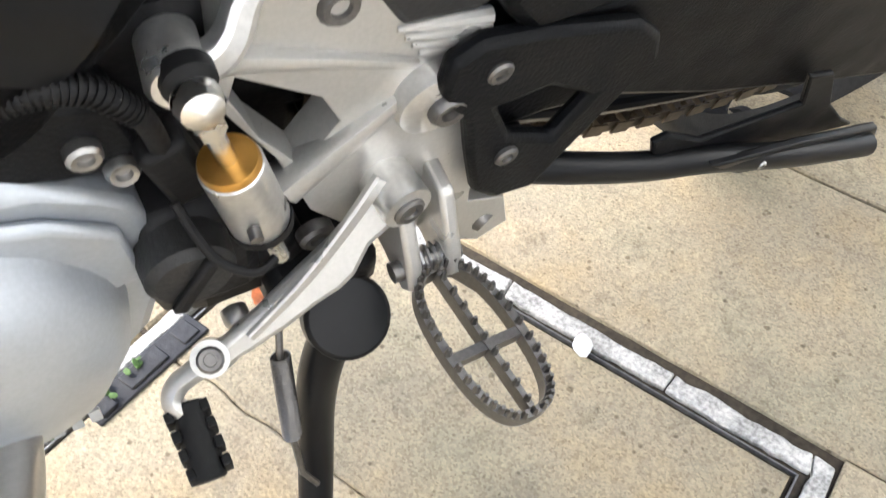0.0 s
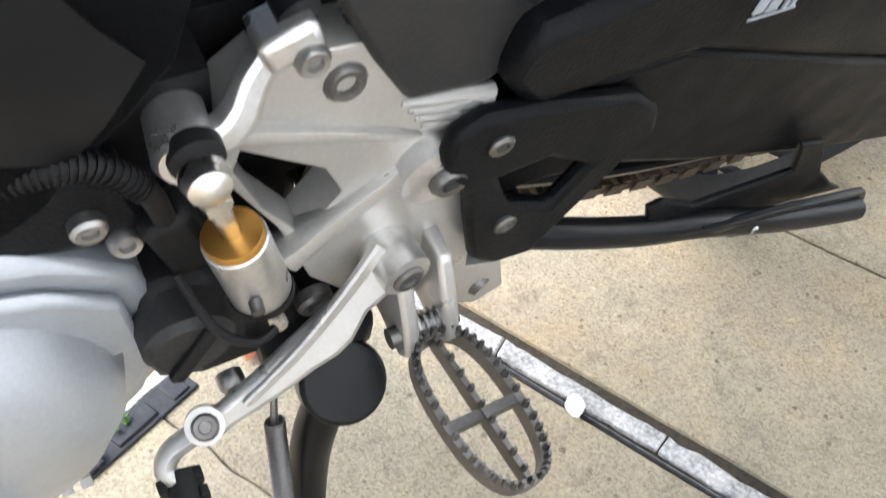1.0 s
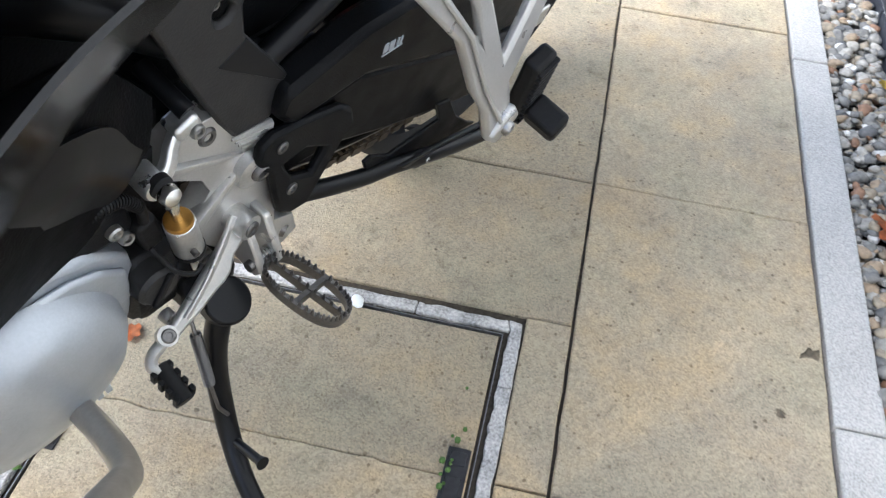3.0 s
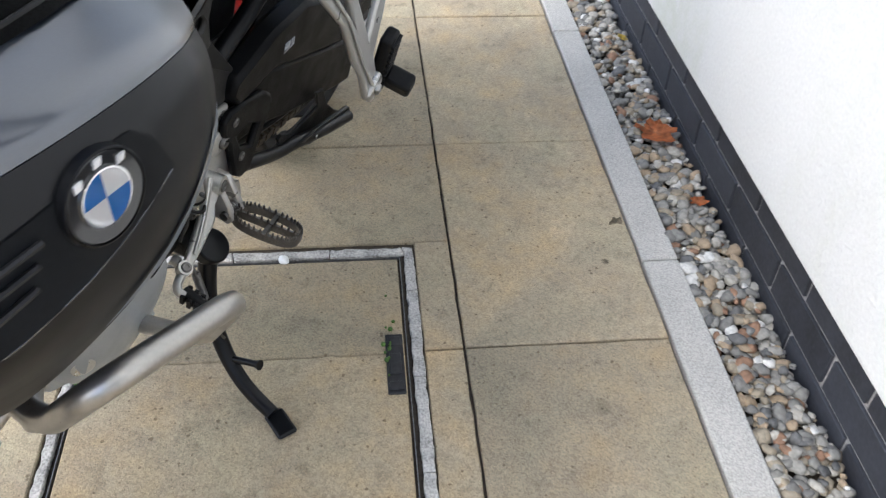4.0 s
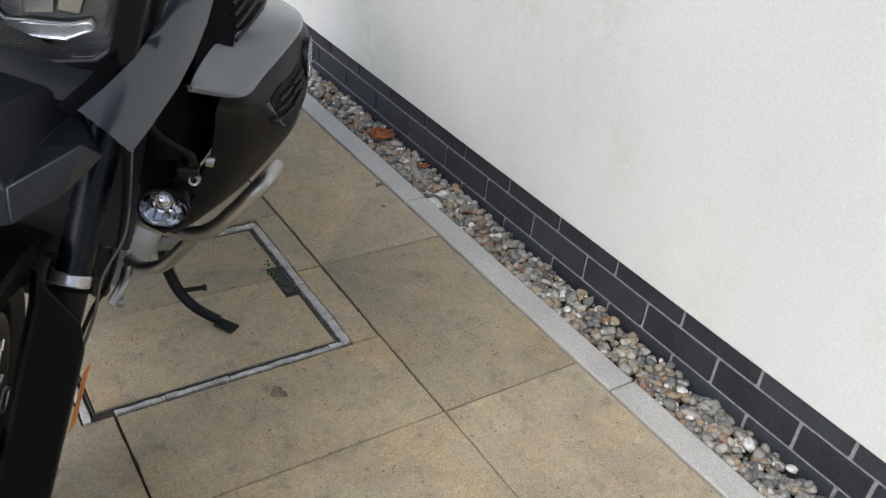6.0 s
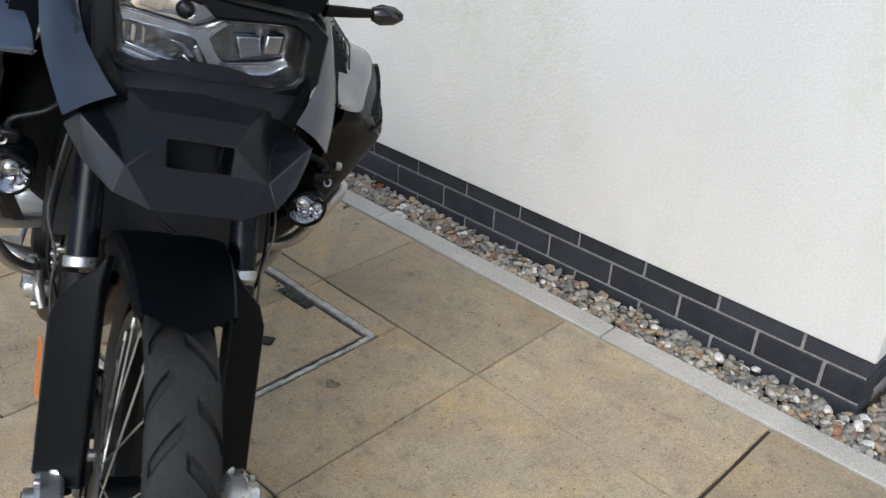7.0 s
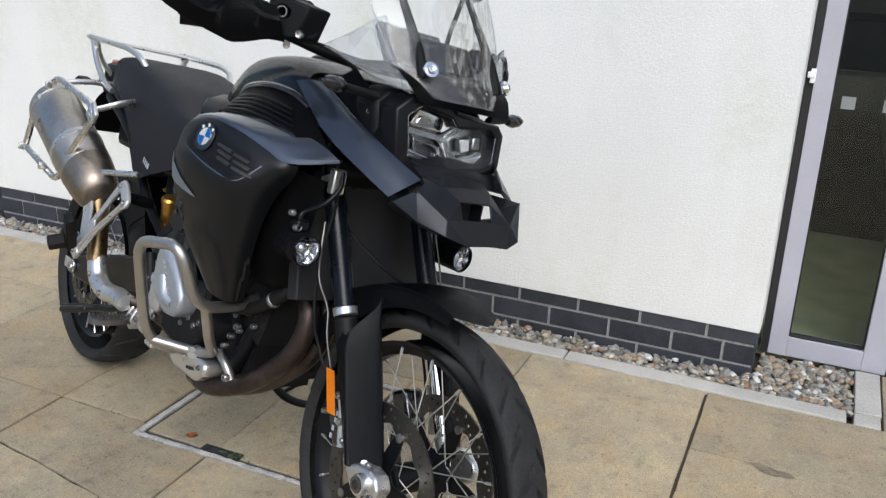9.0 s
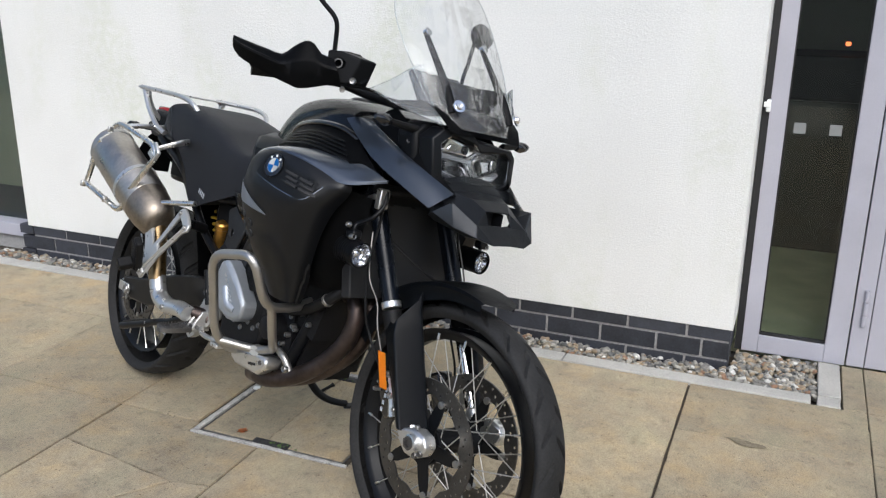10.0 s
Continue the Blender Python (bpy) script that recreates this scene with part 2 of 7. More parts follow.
def rounded_path(pts, radius, res=5):
    """Straight runs with bends of a given radius at the inner points."""
    p = [Vector(q) for q in pts]
    out = [p[0]]
    for a, b, c in zip(p, p[1:], p[2:]):
        d = min(radius, (a - b).length * 0.48, (c - b).length * 0.48)
        s, e = b + (a - b).normalized() * d, b + (c - b).normalized() * d
        for k in range(res + 1):
            t = k / res
            out.append((1 - t) ** 2 * s + 2 * t * (1 - t) * b + t * t * e)
    out.append(p[-1])
    return out


def tube(pts, r, seg=10, flat=1.0, bm=None):
    """A round or flattened bar swept along points; r may be one radius or one for each point."""
    bm = bm or bmesh.new()
    p = [Vector(q) for q in pts]
    rs = r if isinstance(r, (list, tuple)) else [r] * len(p)
    if len(rs) != len(p):
        rs = [rs[0] + (rs[-1] - rs[0]) * i / (len(p) - 1) for i in range(len(p))]
    up = None
    rings = []
    for i, q in enumerate(p):
        d = (p[min(i + 1, len(p) - 1)] - p[max(i - 1, 0)]).normalized()
        if up is None:
            up = d.orthogonal().normalized()
        up = (up - d * up.dot(d)).normalized()
        side = d.cross(up)
        rings.append([bm.verts.new(q + (up * math.cos(2 * math.pi * k / seg) + side * math.sin(2 * math.pi * k / seg) * flat) * rs[i]) for k in range(seg)])
    for a, b in zip(rings, rings[1:]):
        for k in range(seg):
            bm.faces.new((a[k], a[(k + 1) % seg], b[(k + 1) % seg], b[k]))
    bm.faces.new(rings[0][::-1])
    bm.faces.new(rings[-1])
    return bm


def lathe(profile, origin, axis, seg=32, bm=None, closed=False):
    """Turn a profile of (radius, distance along the axis)."""
    bm = bm or bmesh.new()
    o, d = Vector(origin), Vector(axis).normalized()
    u = d.orthogonal().normalized()
    v = d.cross(u)
    rings = []
    for r, a in profile:
        rings.append([bm.verts.new(o + d * a + (u * math.cos(2 * math.pi * k / seg) + v * math.sin(2 * math.pi * k / seg)) * max(r, 1e-4)) for k in range(seg)])
    pairs = list(zip(rings, rings[1:])) + ([(rings[-1], rings[0])] if closed else [])
    for a, b in pairs:
        for k in range(seg):
            bm.faces.new((a[k], a[(k + 1) % seg], b[(k + 1) % seg], b[k]))
    if not closed:
        bm.faces.new(rings[0][::-1])
        bm.faces.new(rings[-1])
    return bm


def plate(outer, holes, place, depth, bm=None):
    """A flat piece with openings: outlines in (u, v), put into space by place(u, v, w), w from 0 to depth."""
    bm = bm or bmesh.new()
    edges, loops = [], []
    for loop in (outer, *holes):
        vs = [bm.verts.new(place(u, v, 0.0)) for u, v in loop]
        es = [bm.edges.new((vs[i], vs[(i + 1) % len(vs)])) for i in range(len(vs))]
        edges += es
        loops.append((loop, vs))
    res = bmesh.ops.triangle_fill(bm, use_beauty=True, edges=edges)
    faces = [f for f in res["geom"] if isinstance(f, bmesh.types.BMFace)]
    twin = {}
    for loop, vs in loops:
        for (u, v), a in zip(loop, vs):
            twin[a] = bm.verts.new(place(u, v, depth))
    for f in faces:
        bm.faces.new([twin[a] for a in reversed(f.verts)])
    for loop, vs in loops:
        for i in range(len(vs)):
            a, b = vs[i], vs[(i + 1) % len(vs)]
            bm.faces.new((a, b, twin[b], twin[a]))
    return bm


def side_plate(outer, holes, y0, y1, bm=None):
    """A plate that stands in the motorcycle's length, outlines in (x, z)."""
    return plate(outer, holes, lambda u, v, w: Vector((u, y0 + w, v)), y1 - y0, bm)


def circle(u, v, r, n=12):
    return [(u + r * math.cos(2 * math.pi * k / n), v + r * math.sin(2 * math.pi * k / n)) for k in range(n)]


def box(centre, size, bm=None, turn=None):
    bm = bm or bmesh.new()
    m = Matrix.Translation(centre) @ (turn or Matrix.Identity(4)) @ Matrix.Diagonal((*size, 1))
    bmesh.ops.create_cube(bm, size=1.0, matrix=m)
    return bm


def shell(rows, thick, res=1, bm=None):
    """A bent sheet through rows of points, with thickness; res above 1 rounds it along both ways."""
    bm = bm or bmesh.new()
    g = [smooth_path(r, res) for r in rows]
    if res > 1:
        cols = [smooth_path([r[i] for r in g], res) for i in range(len(g[0]))]
        g = [[c[j] for c in cols] for j in range(len(cols[0]))]
    vs = [[bm.verts.new(q) for q in r] for r in g]
    faces = []
    for a, b in zip(vs, vs[1:]):
        for i in range(len(a) - 1):
            faces.append(bm.faces.new((a[i], a[i + 1], b[i + 1], b[i])))
    if thick:
        bmesh.ops.solidify(bm, geom=faces, thickness=thick)
    return bm


def sheet_point(rows, u, v):
    """A point of the smooth sheet through rows: v runs over the rows, u along them, both from 0 to 1."""
    def spline(p, t):
        n = len(p) - 1
        i = min(int(t * n), n - 1)
        t = t * n - i
        a, b, c, d = p[max(i - 1, 0)], p[i], p[i + 1], p[min(i + 2, n)]
        return 0.5 * ((2 * b) + (c - a) * t + (2 * a - 5 * b + 4 * c - d) * t * t + (3 * b - a - 3 * c + d) * t ** 3)
    return spline([spline([Vector(q) for q in r], u) for r in rows], v)


def sheet(rows, nu, nv, thick, out, bm=None):
    """A smooth sheet through rows, cut into nu x nv faces; its thickness lies on the side away from out."""
    bm = bm or bmesh.new()
    g = [[sheet_point(rows, i / nu, j / nv) for i in range(nu + 1)] for j in range(nv + 1)]
    out = Vector(out)
    outer = [[bm.verts.new(q) for q in r] for r in g]
    inner = []
    for j in range(nv + 1):
        row = []
        for i in range(nu + 1):
            n = (g[j][min(i + 1, nu)] - g[j][max(i - 1, 0)]).cross(g[min(j + 1, nv)][i] - g[max(j - 1, 0)][i]).normalized()
            row.append(bm.verts.new(g[j][i] - n * (thick if n.dot(out) > 0 else -thick)))
        inner.append(row)
    for layer in (outer, inner):
        for a, b in zip(layer, layer[1:]):
            for i in range(nu):
                bm.faces.new((a[i], a[i + 1], b[i + 1], b[i]))
    rim = [(j, 0) for j in range(nv)] + [(nv, i) for i in range(nu)] + [(j, nu) for j in range(nv, 0, -1)] + [(0, i) for i in range(nu, 0, -1)]
    for (ja, ia), (jb, ib) in zip(rim, rim[1:] + rim[:1]):
        bm.faces.new((outer[ja][ia], outer[jb][ib], inner[jb][ib], inner[ja][ia]))
    return bm


def finish(name, bm, mat, sharp=38.0):
    bmesh.ops.recalc_face_normals(bm, faces=bm.faces)
    me = bpy.data.meshes.new(name)
    bm.to_mesh(me)
    bm.free()
    me.materials.append(mat)
    me.shade_smooth()
    me.set_sharp_from_angle(angle=radians(sharp))
    return me


def thing(name, bm, mat, label, category="", kind="", bevel=0.0, group=""):
    ob = new(name, finish(name, bm, mat))
    if bevel:
        soften(ob, bevel)
    return tagged(ob, label, category, group, kind)


def soften(ob, width):
    b = ob.modifiers.new("bevel", "BEVEL")
    b.width, b.segments, b.limit_method, b.angle_limit = width, 2, "ANGLE", radians(35)
    b.harden_normals = False


def part(name, bm, mat, parent, label="", bevel=0.0):
    ob = new(name, finish(name, bm, mat))
    ob.parent = parent
    if bevel:
        soften(ob, bevel)
    return tagged(ob, label)


def share(name, me, parent, m):
    ob = new(name, me)
    ob.parent = parent
    ob.matrix_basis = m
    return ob


# ---- the forecourt: ground, kerb, gravel ----
PITCH = 0.6
bm = bmesh.new()
vs = [bm.verts.new(q) for q in ((-400, -400, -0.05), (400, -400, -0.05), (400, 400, -0.05), (-400, 400, -0.05))]
bm.faces.new(vs)
thing("ground", bm, ASPHALT, "flat dark ground under and beyond the paving", "ground", "structure")

pavement = thing("pavement", box((-1.3, -3.82, -0.024), (14.2, 8.36, 0.032)), JOINT, "buff concrete paving slabs with dark dirty joints", "pavement", "structure")

MX0, MX1, MY0, MY1 = -0.265, 0.312, -0.660, -0.070      # outer edges of the access cover
KERB0, KERB1 = 0.365, 0.438
GAP = 0.0016


def slab_mesh(outline, lift=0.0, gap=GAP):
    """A slab with a small chamfer round its top."""
    n = len(outline)
    area = sum(outline[i][0] * outline[(i + 1) % n][1] - outline[(i + 1) % n][0] * outline[i][1] for i in range(n))
    pts = [Vector(q).to_2d() for q in (outline if area > 0 else outline[::-1])]

    def inset(d):
        out = []
        for i in range(n):
            a, b, c = pts[i - 1], pts[i], pts[(i + 1) % n]
            n1 = Vector((-(b - a).y, (b - a).x)).normalized()
            n2 = Vector((-(c - b).y, (c - b).x)).normalized()
            k = (n1 + n2) / (1 + n1.dot(n2))
            out.append(b + k * d)
        return out

    bm = bmesh.new()
    low = [bm.verts.new((q.x, q.y, -0.034)) for q in inset(gap)]
    mid = [bm.verts.new((q.x, q.y, -0.0025 + lift)) for q in inset(gap)]
    top = [bm.verts.new((q.x, q.y, lift)) for q in inset(gap + 0.0022)]
    for a, b in ((low, mid), (mid, top)):
        for i in range(n):
            bm.faces.new((a[i], a[(i + 1) % n], b[(i + 1) % n], b[i]))
    bm.faces.new(top)
    return bm


def ragged(outline, step=0.035, amount=0.0020):
    """The outline with its sides cut into short, slightly uneven runs."""
    out = []
    n = len(outline)
    for i in range(n):
        a, b = Vector(outline[i]).to_2d(), Vector(outline[(i + 1) % n]).to_2d()
        k = max(1, int((b - a).length / step))
        side = Vector((-(b - a).y, (b - a).x)).normalized()
        for q in range(k):
            p = a + (b - a) * q / k
            w = noise.noise(Vector((p.x * 23, p.y * 23, i * 3.1))) + 0.7 * noise.noise(Vector((p.x * 61, p.y * 61, 5.0)))
            out.append(p + side * (amount * w if q else 0.0))
    return [(p.x, p.y) for p in out]


def slab(outline, lift=0.0, rough_edge=0.0020):
    cx, cy = sum(q[0] for q in outline) / len(outline), sum(q[1] for q in outline) / len(outline)
    near = -1.9 < cx < 2.1 and cy > -1.9
    return part("slab", slab_mesh(ragged(outline, 0.035, rough_edge) if near else outline, lift, 0.0034 if cy < -0.62 else GAP), SLAB, pavement)


def rect(x0, y0, x1, y1):
    """A slab's outline; some joints stand wide open, others are nearly closed."""
    def open_x(x):
        return 0.0026 if abs(x - 1.2) < 0.01 else 0.0 if x > -0.7 else 0.001
    def open_y(y):
        return (0.0008 if x0 < 0.5 else 0.0) if abs(y) < 0.01 else 0.0012 if y < -0.5 else 0.0
    return [(x0 + open_x(x0), y0 + open_y(y0)), (x1 - open_x(x1), y0 + open_y(y0)), (x1 - open_x(x1), y1 - open_y(y1)), (x0 + open_x(x0), y1 - open_y(y1))]


rnd = random.Random(4)
for i in range(-13, 9):
    for j in range(-11, 1):
        x0, y0 = i * PITCH, (j - 1) * PITCH if j < 1 else 0.0
        x1, y1 = x0 + PITCH, (y0 + PITCH) if j < 1 else KERB0 - 0.002
        if i in (-1, 0) and j in (0, -1):
            continue
        slab(rect(x0, y0, x1, y1), rnd.uniform(-0.0015, 0.0015))
for i in range(-13, 9):
    if i * PITCH + PITCH <= 1.8 - 0.05:
        slab(rect(i * PITCH, 0.0, i * PITCH + PITCH, KERB0 - 0.002), rnd.uniform(-0.0015, 0.0015))
    else:
        slab(rect(i * PITCH, 0.0, i * PITCH + PITCH, 0.366), rnd.uniform(-0.0015, 0.0015))
# cut slabs round the access cover
slab(rect(-0.6, -0.6, MX0 - 0.012, 0.0))
slab(rect(MX0 - 0.012, MY1, 0.0, 0.0), 0.001)
slab(rect(0.0, MY1, MX1 + 0.006, 0.0), -0.001)
slab(rect(MX1 + 0.006, -0.6, 0.6, 0.0))
slab([(-0.6, -1.2), (-0.32, -1.2), (-0.12, -0.93), (-0.58, -0.86), (-0.6, -0.86)], 0.001, 0.006)
slab([(-0.6, -0.86), (-0.58, -0.86), (-0.12, -0.93), (0.0, -0.90), (0.0, MY0), (MX0, MY0), (MX0, -0.6), (-0.6, -0.6)], -0.001, 0.005)
slab([(-0.32, -1.2), (0.0, -1.2), (0.0, -0.90), (-0.12, -0.93)], 0.0, 0.006)
slab([(0.0, -1.2), (0.6, -1.2), (0.6, -0.6), (MX1, -0.6), (MX1, MY0), (0.0, MY0)])
# slabs in front of the door, past the gravel
for i in range(3):
    slab(rect(max(1.722, 1.8 - 0.6 + i * 0.6), 0.366, 1.8 + i * 0.6, 0.76))

# access cover: mortar bed, iron angle, recessed tray with two infill slabs
cover = tagged(new("access_cover"), "recessed access cover with slab infill and worn mortar edge", "manhole cover", "", "structure")
EDGE_FAR, EDGE_NEAR, EDGE_A, EDGE_B = 0.021, 0.013, 0.021, 0.017
r7 = random.Random(21)


def mortar(x0, y0, x1, y1, cuts):
    """A worn mortar strip, broken across in places."""
    long_x = x1 - x0 > y1 - y0
    stops = [0.0, *cuts, 1.0]
    for a, b in zip(stops, stops[1:]):
        xa, xb, ya, yb = (x0 + (x1 - x0) * a, x0 + (x1 - x0) * b, y0, y1) if long_x else (x0, x1, y0 + (y1 - y0) * a, y0 + (y1 - y0) * b)
        bm = box(((xa + xb) / 2, (ya + yb) / 2, -0.017 + r7.uniform(-0.001, 0.0012)), (xb - xa - 0.0016, yb - ya - 0.0016, 0.034))
        edges = [e for e in bm.edges if e.calc_length() > 0.05]
        bmesh.ops.subdivide_edges(bm, edges=edges, cuts=max(4, int(max(xb - xa, yb - ya) / 0.011)))
        for v in bm.verts:
            q = noise.noise_vector(v.co * 40) * 0.9 + noise.noise_vector(v.co * 120) * 0.9
            v.co += Vector((q.x, q.y, q.z * 0.45)) * 0.0030
        part("mortar_edge", bm, MORTAR, cover, "cracked pale mortar strip", 0.002)


mortar(MX0, MY1 - EDGE_A, MX1, MY1, (0.21, 0.56, 0.88))
mortar(MX0, MY0, MX1, MY0 + EDGE_B, (0.33, 0.62, 0.9))
mortar(MX0, MY0 + EDGE_B, MX0 + EDGE_FAR, MY1 - EDGE_A, (0.42, 0.75))
mortar(MX1 - EDGE_NEAR, MY0 + EDGE_B + 0.045, MX1, MY1 - EDGE_A, (0.2, 0.47, 0.93))
IX0, IX1, IY0, IY1 = MX0 + EDGE_FAR, MX1 - EDGE_NEAR, MY0 + EDGE_B, MY1 - EDGE_A
inset_, wid = 0.0062, 0.0016
a0, a1, b0, b1 = IX0 + inset_, IX1 - inset_, IY0 + inset_, IY1 - inset_
for x0, y0, x1, y1 in ((a0, b1 - wid, a1, b1), (a0, b0, a1, b0 + wid), (a0, b0 + wid, a0 + wid, b1 - wid), (a1 - wid, b0 + wid, a1, b1 - wid)):
    part("steel_edge", box(((x0 + x1) / 2, (y0 + y1) / 2, -0.018), (x1 - x0, y1 - y0, 0.032)), STEEL_EDGE, cover, "thin dull steel angle round the tray")
part("gap_bed", box(((IX0 + IX1) / 2, (IY0 + IY1) / 2, -0.027), (IX1 - IX0 + 0.008, IY1 - IY0 + 0.01, 0.010)), IRON, cover, "dark wet gap")
e0 = 0.0115
crack = [(0.004 + 0.006 * noise.noise(Vector((k * 0.37, 1.0, 0.0))) + 0.0025 * noise.noise(Vector((k * 1.9, 4.0, 0.0))), IY0 + e0 + (IY1 - IY0 - 2 * e0) * k / 34) for k in range(35)]
for outline in ([(IX0 + e0, IY1 - e0), (IX0 + e0, IY0 + e0), *crack], [(IX1 - e0, IY0 + e0), (IX1 - e0, IY1 - e0), *crack[::-1]]):
    part("infill_slab", slab_mesh(outline, -0.001, 0.0005), SLAB, cover)
for yk, s in ((-0.120, -1), (-0.628, 1)):
    bm = box((0.028, yk, -0.008), (0.13, 0.030, 0.020))
    box((-0.02, yk, 0.002), (0.02, 0.022, 0.004), bm)
    box((0.03, yk, 0.002), (0.045, 0.02, 0.005), bm)
    box((0.078, yk, 0.0025), (0.018, 0.024, 0.006), bm)
    part("lifting_socket", bm, IRON, cover, "black iron lifting socket", 0.0015)

# kerb
kerb = tagged(new("kerb"), "flush grey granite edging along the gravel strip", "kerb", "", "structure")
x = -0.195 - 6 * 0.907
while x < 1.60:
    xe = min(x + 0.907, 1.636)
    part("kerb_stone", box(((x + xe) / 2, (KERB0 + KERB1) / 2, -0.040), (xe - x - 0.004, KERB1 - KERB0 - 0.002, 0.090)), GRANITE, kerb, bevel=0.004)
    x = xe if xe < 1.63 else 9
part("kerb_stone", box((1.676, 0.402, -0.040), (0.076, 0.073, 0.089)), GRANITE, kerb, bevel=0.004)
part("kerb_stone", box((1.678, 0.594, -0.037), (0.078, 0.306, 0.090)), GRANITE, kerb, bevel=0.004)

# gravel
thing("gravel_bed", box((-1.90, 0.60, -0.060), (7.08, 0.32, 0.05)), JOINT, "dark soil under the pebbles", "soil", "structure")


def pebble_template(seed):
    r = random.Random(seed)
    bm = bmesh.new()
    bmesh.ops.create_icosphere(bm, subdivisions=2, radius=1.0)
    off = Vector((r.random() * 9, r.random() * 9, r.random() * 9))
    vs = np.array([v.co * (1 + 0.42 * noise.noise(v.co * 1.1 + off)) for v in bm.verts])
    fs = [[v.index for v in f.verts] for f in bm.faces]
    bm.free()
    return vs, fs


TEMPLATES = [pebble_template(s) for s in range(14)]
rnd = random.Random(11)
allv, allf, base = [], [], 0
for layer, count in ((0, 3200), (1, 2600)):
    for k in range(count):
        if k % 5 == 0:
            px, py = rnd.uniform(1.30, 1.632), rnd.uniform(0.44, 0.745)
            if px < 1.335 and py > 0.56:
                continue
        else:
            px, py = rnd.uniform(-3.3, 1.33), rnd.uniform(0.442, 0.560)
        s = rnd.choice((0.005, 0.007, 0.008, 0.009, 0.010, 0.011, 0.013)) * rnd.uniform(0.85, 1.15)
        vt, ft = TEMPLATES[rnd.randrange(14)]
        m = np.array(Euler((rnd.uniform(-0.5, 0.5), rnd.uniform(-0.5, 0.5), rnd.uniform(0, 6.28))).to_matrix())
        q = (vt * np.array((s * rnd.uniform(1.0, 1.5), s, s * rnd.uniform(0.5, 0.8)))) @ m.T
        q += np.array((px, py, -0.021 + layer * 0.013 + rnd.uniform(0, 0.008)))
        allv.append(q)
        allf += [[a + base for a in f] for f in ft]
        base += len(q)
me = bpy.data.meshes.new("gravel")
me.from_pydata(np.concatenate(allv).tolist(), [], allf)
me.materials.append(PEBBLE)
me.shade_smooth()
tagged(new("gravel", me), "mixed grey, buff and brown river pebbles against the wall", "gravel", "", "stuff")


def leaf(x, y, z, size, turn, mat, label, curl=0.25):
    """A curled lobed leaf."""
    rim = []
    for k in range(26):
        a = 2 * math.pi * k / 26
        r = size * (0.62 + 0.30 * abs(math.cos(2.5 * a)) + 0.1 * math.sin(7 * a))
        rim.append((r * math.cos(a), r * math.sin(a) * 0.72))
    bm = bmesh.new()
    rings = []
    for f in (0.25, 0.6, 1.0):
        rings.append([bm.verts.new((u * f, v * f, size * curl * (f * f * (0.6 + 0.4 * math.sin(3 * k)) * 0.6 + 0.25 * abs(v * f / size)))) for k, (u, v) in enumerate(rim)])
    bm.faces.new(rings[0])
    for a, b in zip(rings, rings[1:]):
        for k in range(26):
            bm.faces.new((a[k], a[(k + 1) % 26], b[(k + 1) % 26], b[k]))
    bmesh.ops.solidify(bm, geom=list(bm.faces), thickness=0.0006)
    ob = thing("leaf", bm, mat, label, "leaf")
    ob.matrix_basis = pose(x, y, z, 8, -6, turn)
    return ob


leaf(-0.606, 0.508, 0.010, 0.062, 20, LEAF, "curled dry orange leaf lying on the pebbles")
leaf(-1.050, 0.540, 0.010, 0.020, 200, YELLOWLEAF, "small yellow leaf lying on the pebbles", 0.2)
leaf(-0.36, 0.530, 0.008, 0.022, 70, LEAF, "small brown leaf scrap on the pebbles")
leaf(-0.31, 0.342, 0.0015, 0.020, 130, STAIN, "small withered leaf on the paving", 0.08)
leaf(-0.198, 0.293, 0.0015, 0.010, 40, STAIN, "small dark leaf scrap on the paving", 0.2)
leaf(-0.10, -0.60, 0.003, 0.020, 10, LEAF, "orange-brown leaf on the access cover", 0.15)


def blot(x, y, rx, ry, turn, label, z=0.0022):
    r = random.Random(int(1000 * abs(x) + 77))
    bm = bmesh.new()
    vs = []
    for k in range(30):
        a = 2 * math.pi * k / 30
        s = 1 + 0.25 * math.sin(3 * a + r.random()) + r.uniform(-0.16, 0.16)
        vs.append(bm.verts.new((rx * s * math.cos(a), ry * s * math.sin(a), 0)))
    bm.faces.new(vs)
    ob = thing("stain", bm, STAIN, label, "stain", "structure")
    ob.matrix_basis = pose(x, y, z, 0, 0, turn)


blot(0.397, -0.288, 0.020, 0.015, 20, "small round damp stain on a slab")
blot(1.431, -0.02, 0.055, 0.018, -8, "elongated oil stain on a slab")

bm = bmesh.new()
r5 = random.Random(2)
for k in range(12):
    c = Vector((-0.015 + r5.gauss(0, 0.03), -0.128 + r5.gauss(0, 0.006), 0.004 + r5.uniform(0, 0.008)))
    bmesh.ops.create_icosphere(bm, subdivisions=1, radius=r5.uniform(0.002, 0.005), matrix=Matrix.Translation(c))
for k in range(16):
    c = Vector((r5.choice((0.03, 0.075, 0.115)) + r5.gauss(0, 0.008), -0.634 + r5.gauss(0, 0.004), 0.003 + r5.uniform(0, 0.006)))
    bmesh.ops.create_icosphere(bm, subdivisions=1, radius=r5.uniform(0.002, 0.0048), matrix=Matrix.Translation(c) @ pose(0, 0, 0, r5.uniform(-40, 40), 0, r5.uniform(0, 180)) @ Matrix.Diagonal((1.5, 1.0, 0.35, 1)))
thing("weeds", bm, MOSS, "bright green weeds in the gaps of the access cover", "weeds", "stuff")

bm = bmesh.new()
bmesh.ops.create_icosphere(bm, subdivisions=2, radius=1, matrix=pose(-0.238, -0.316, 0.002, 0, 0, 30) @ Matrix.Diagonal((0.014, 0.009, 0.006, 1)))
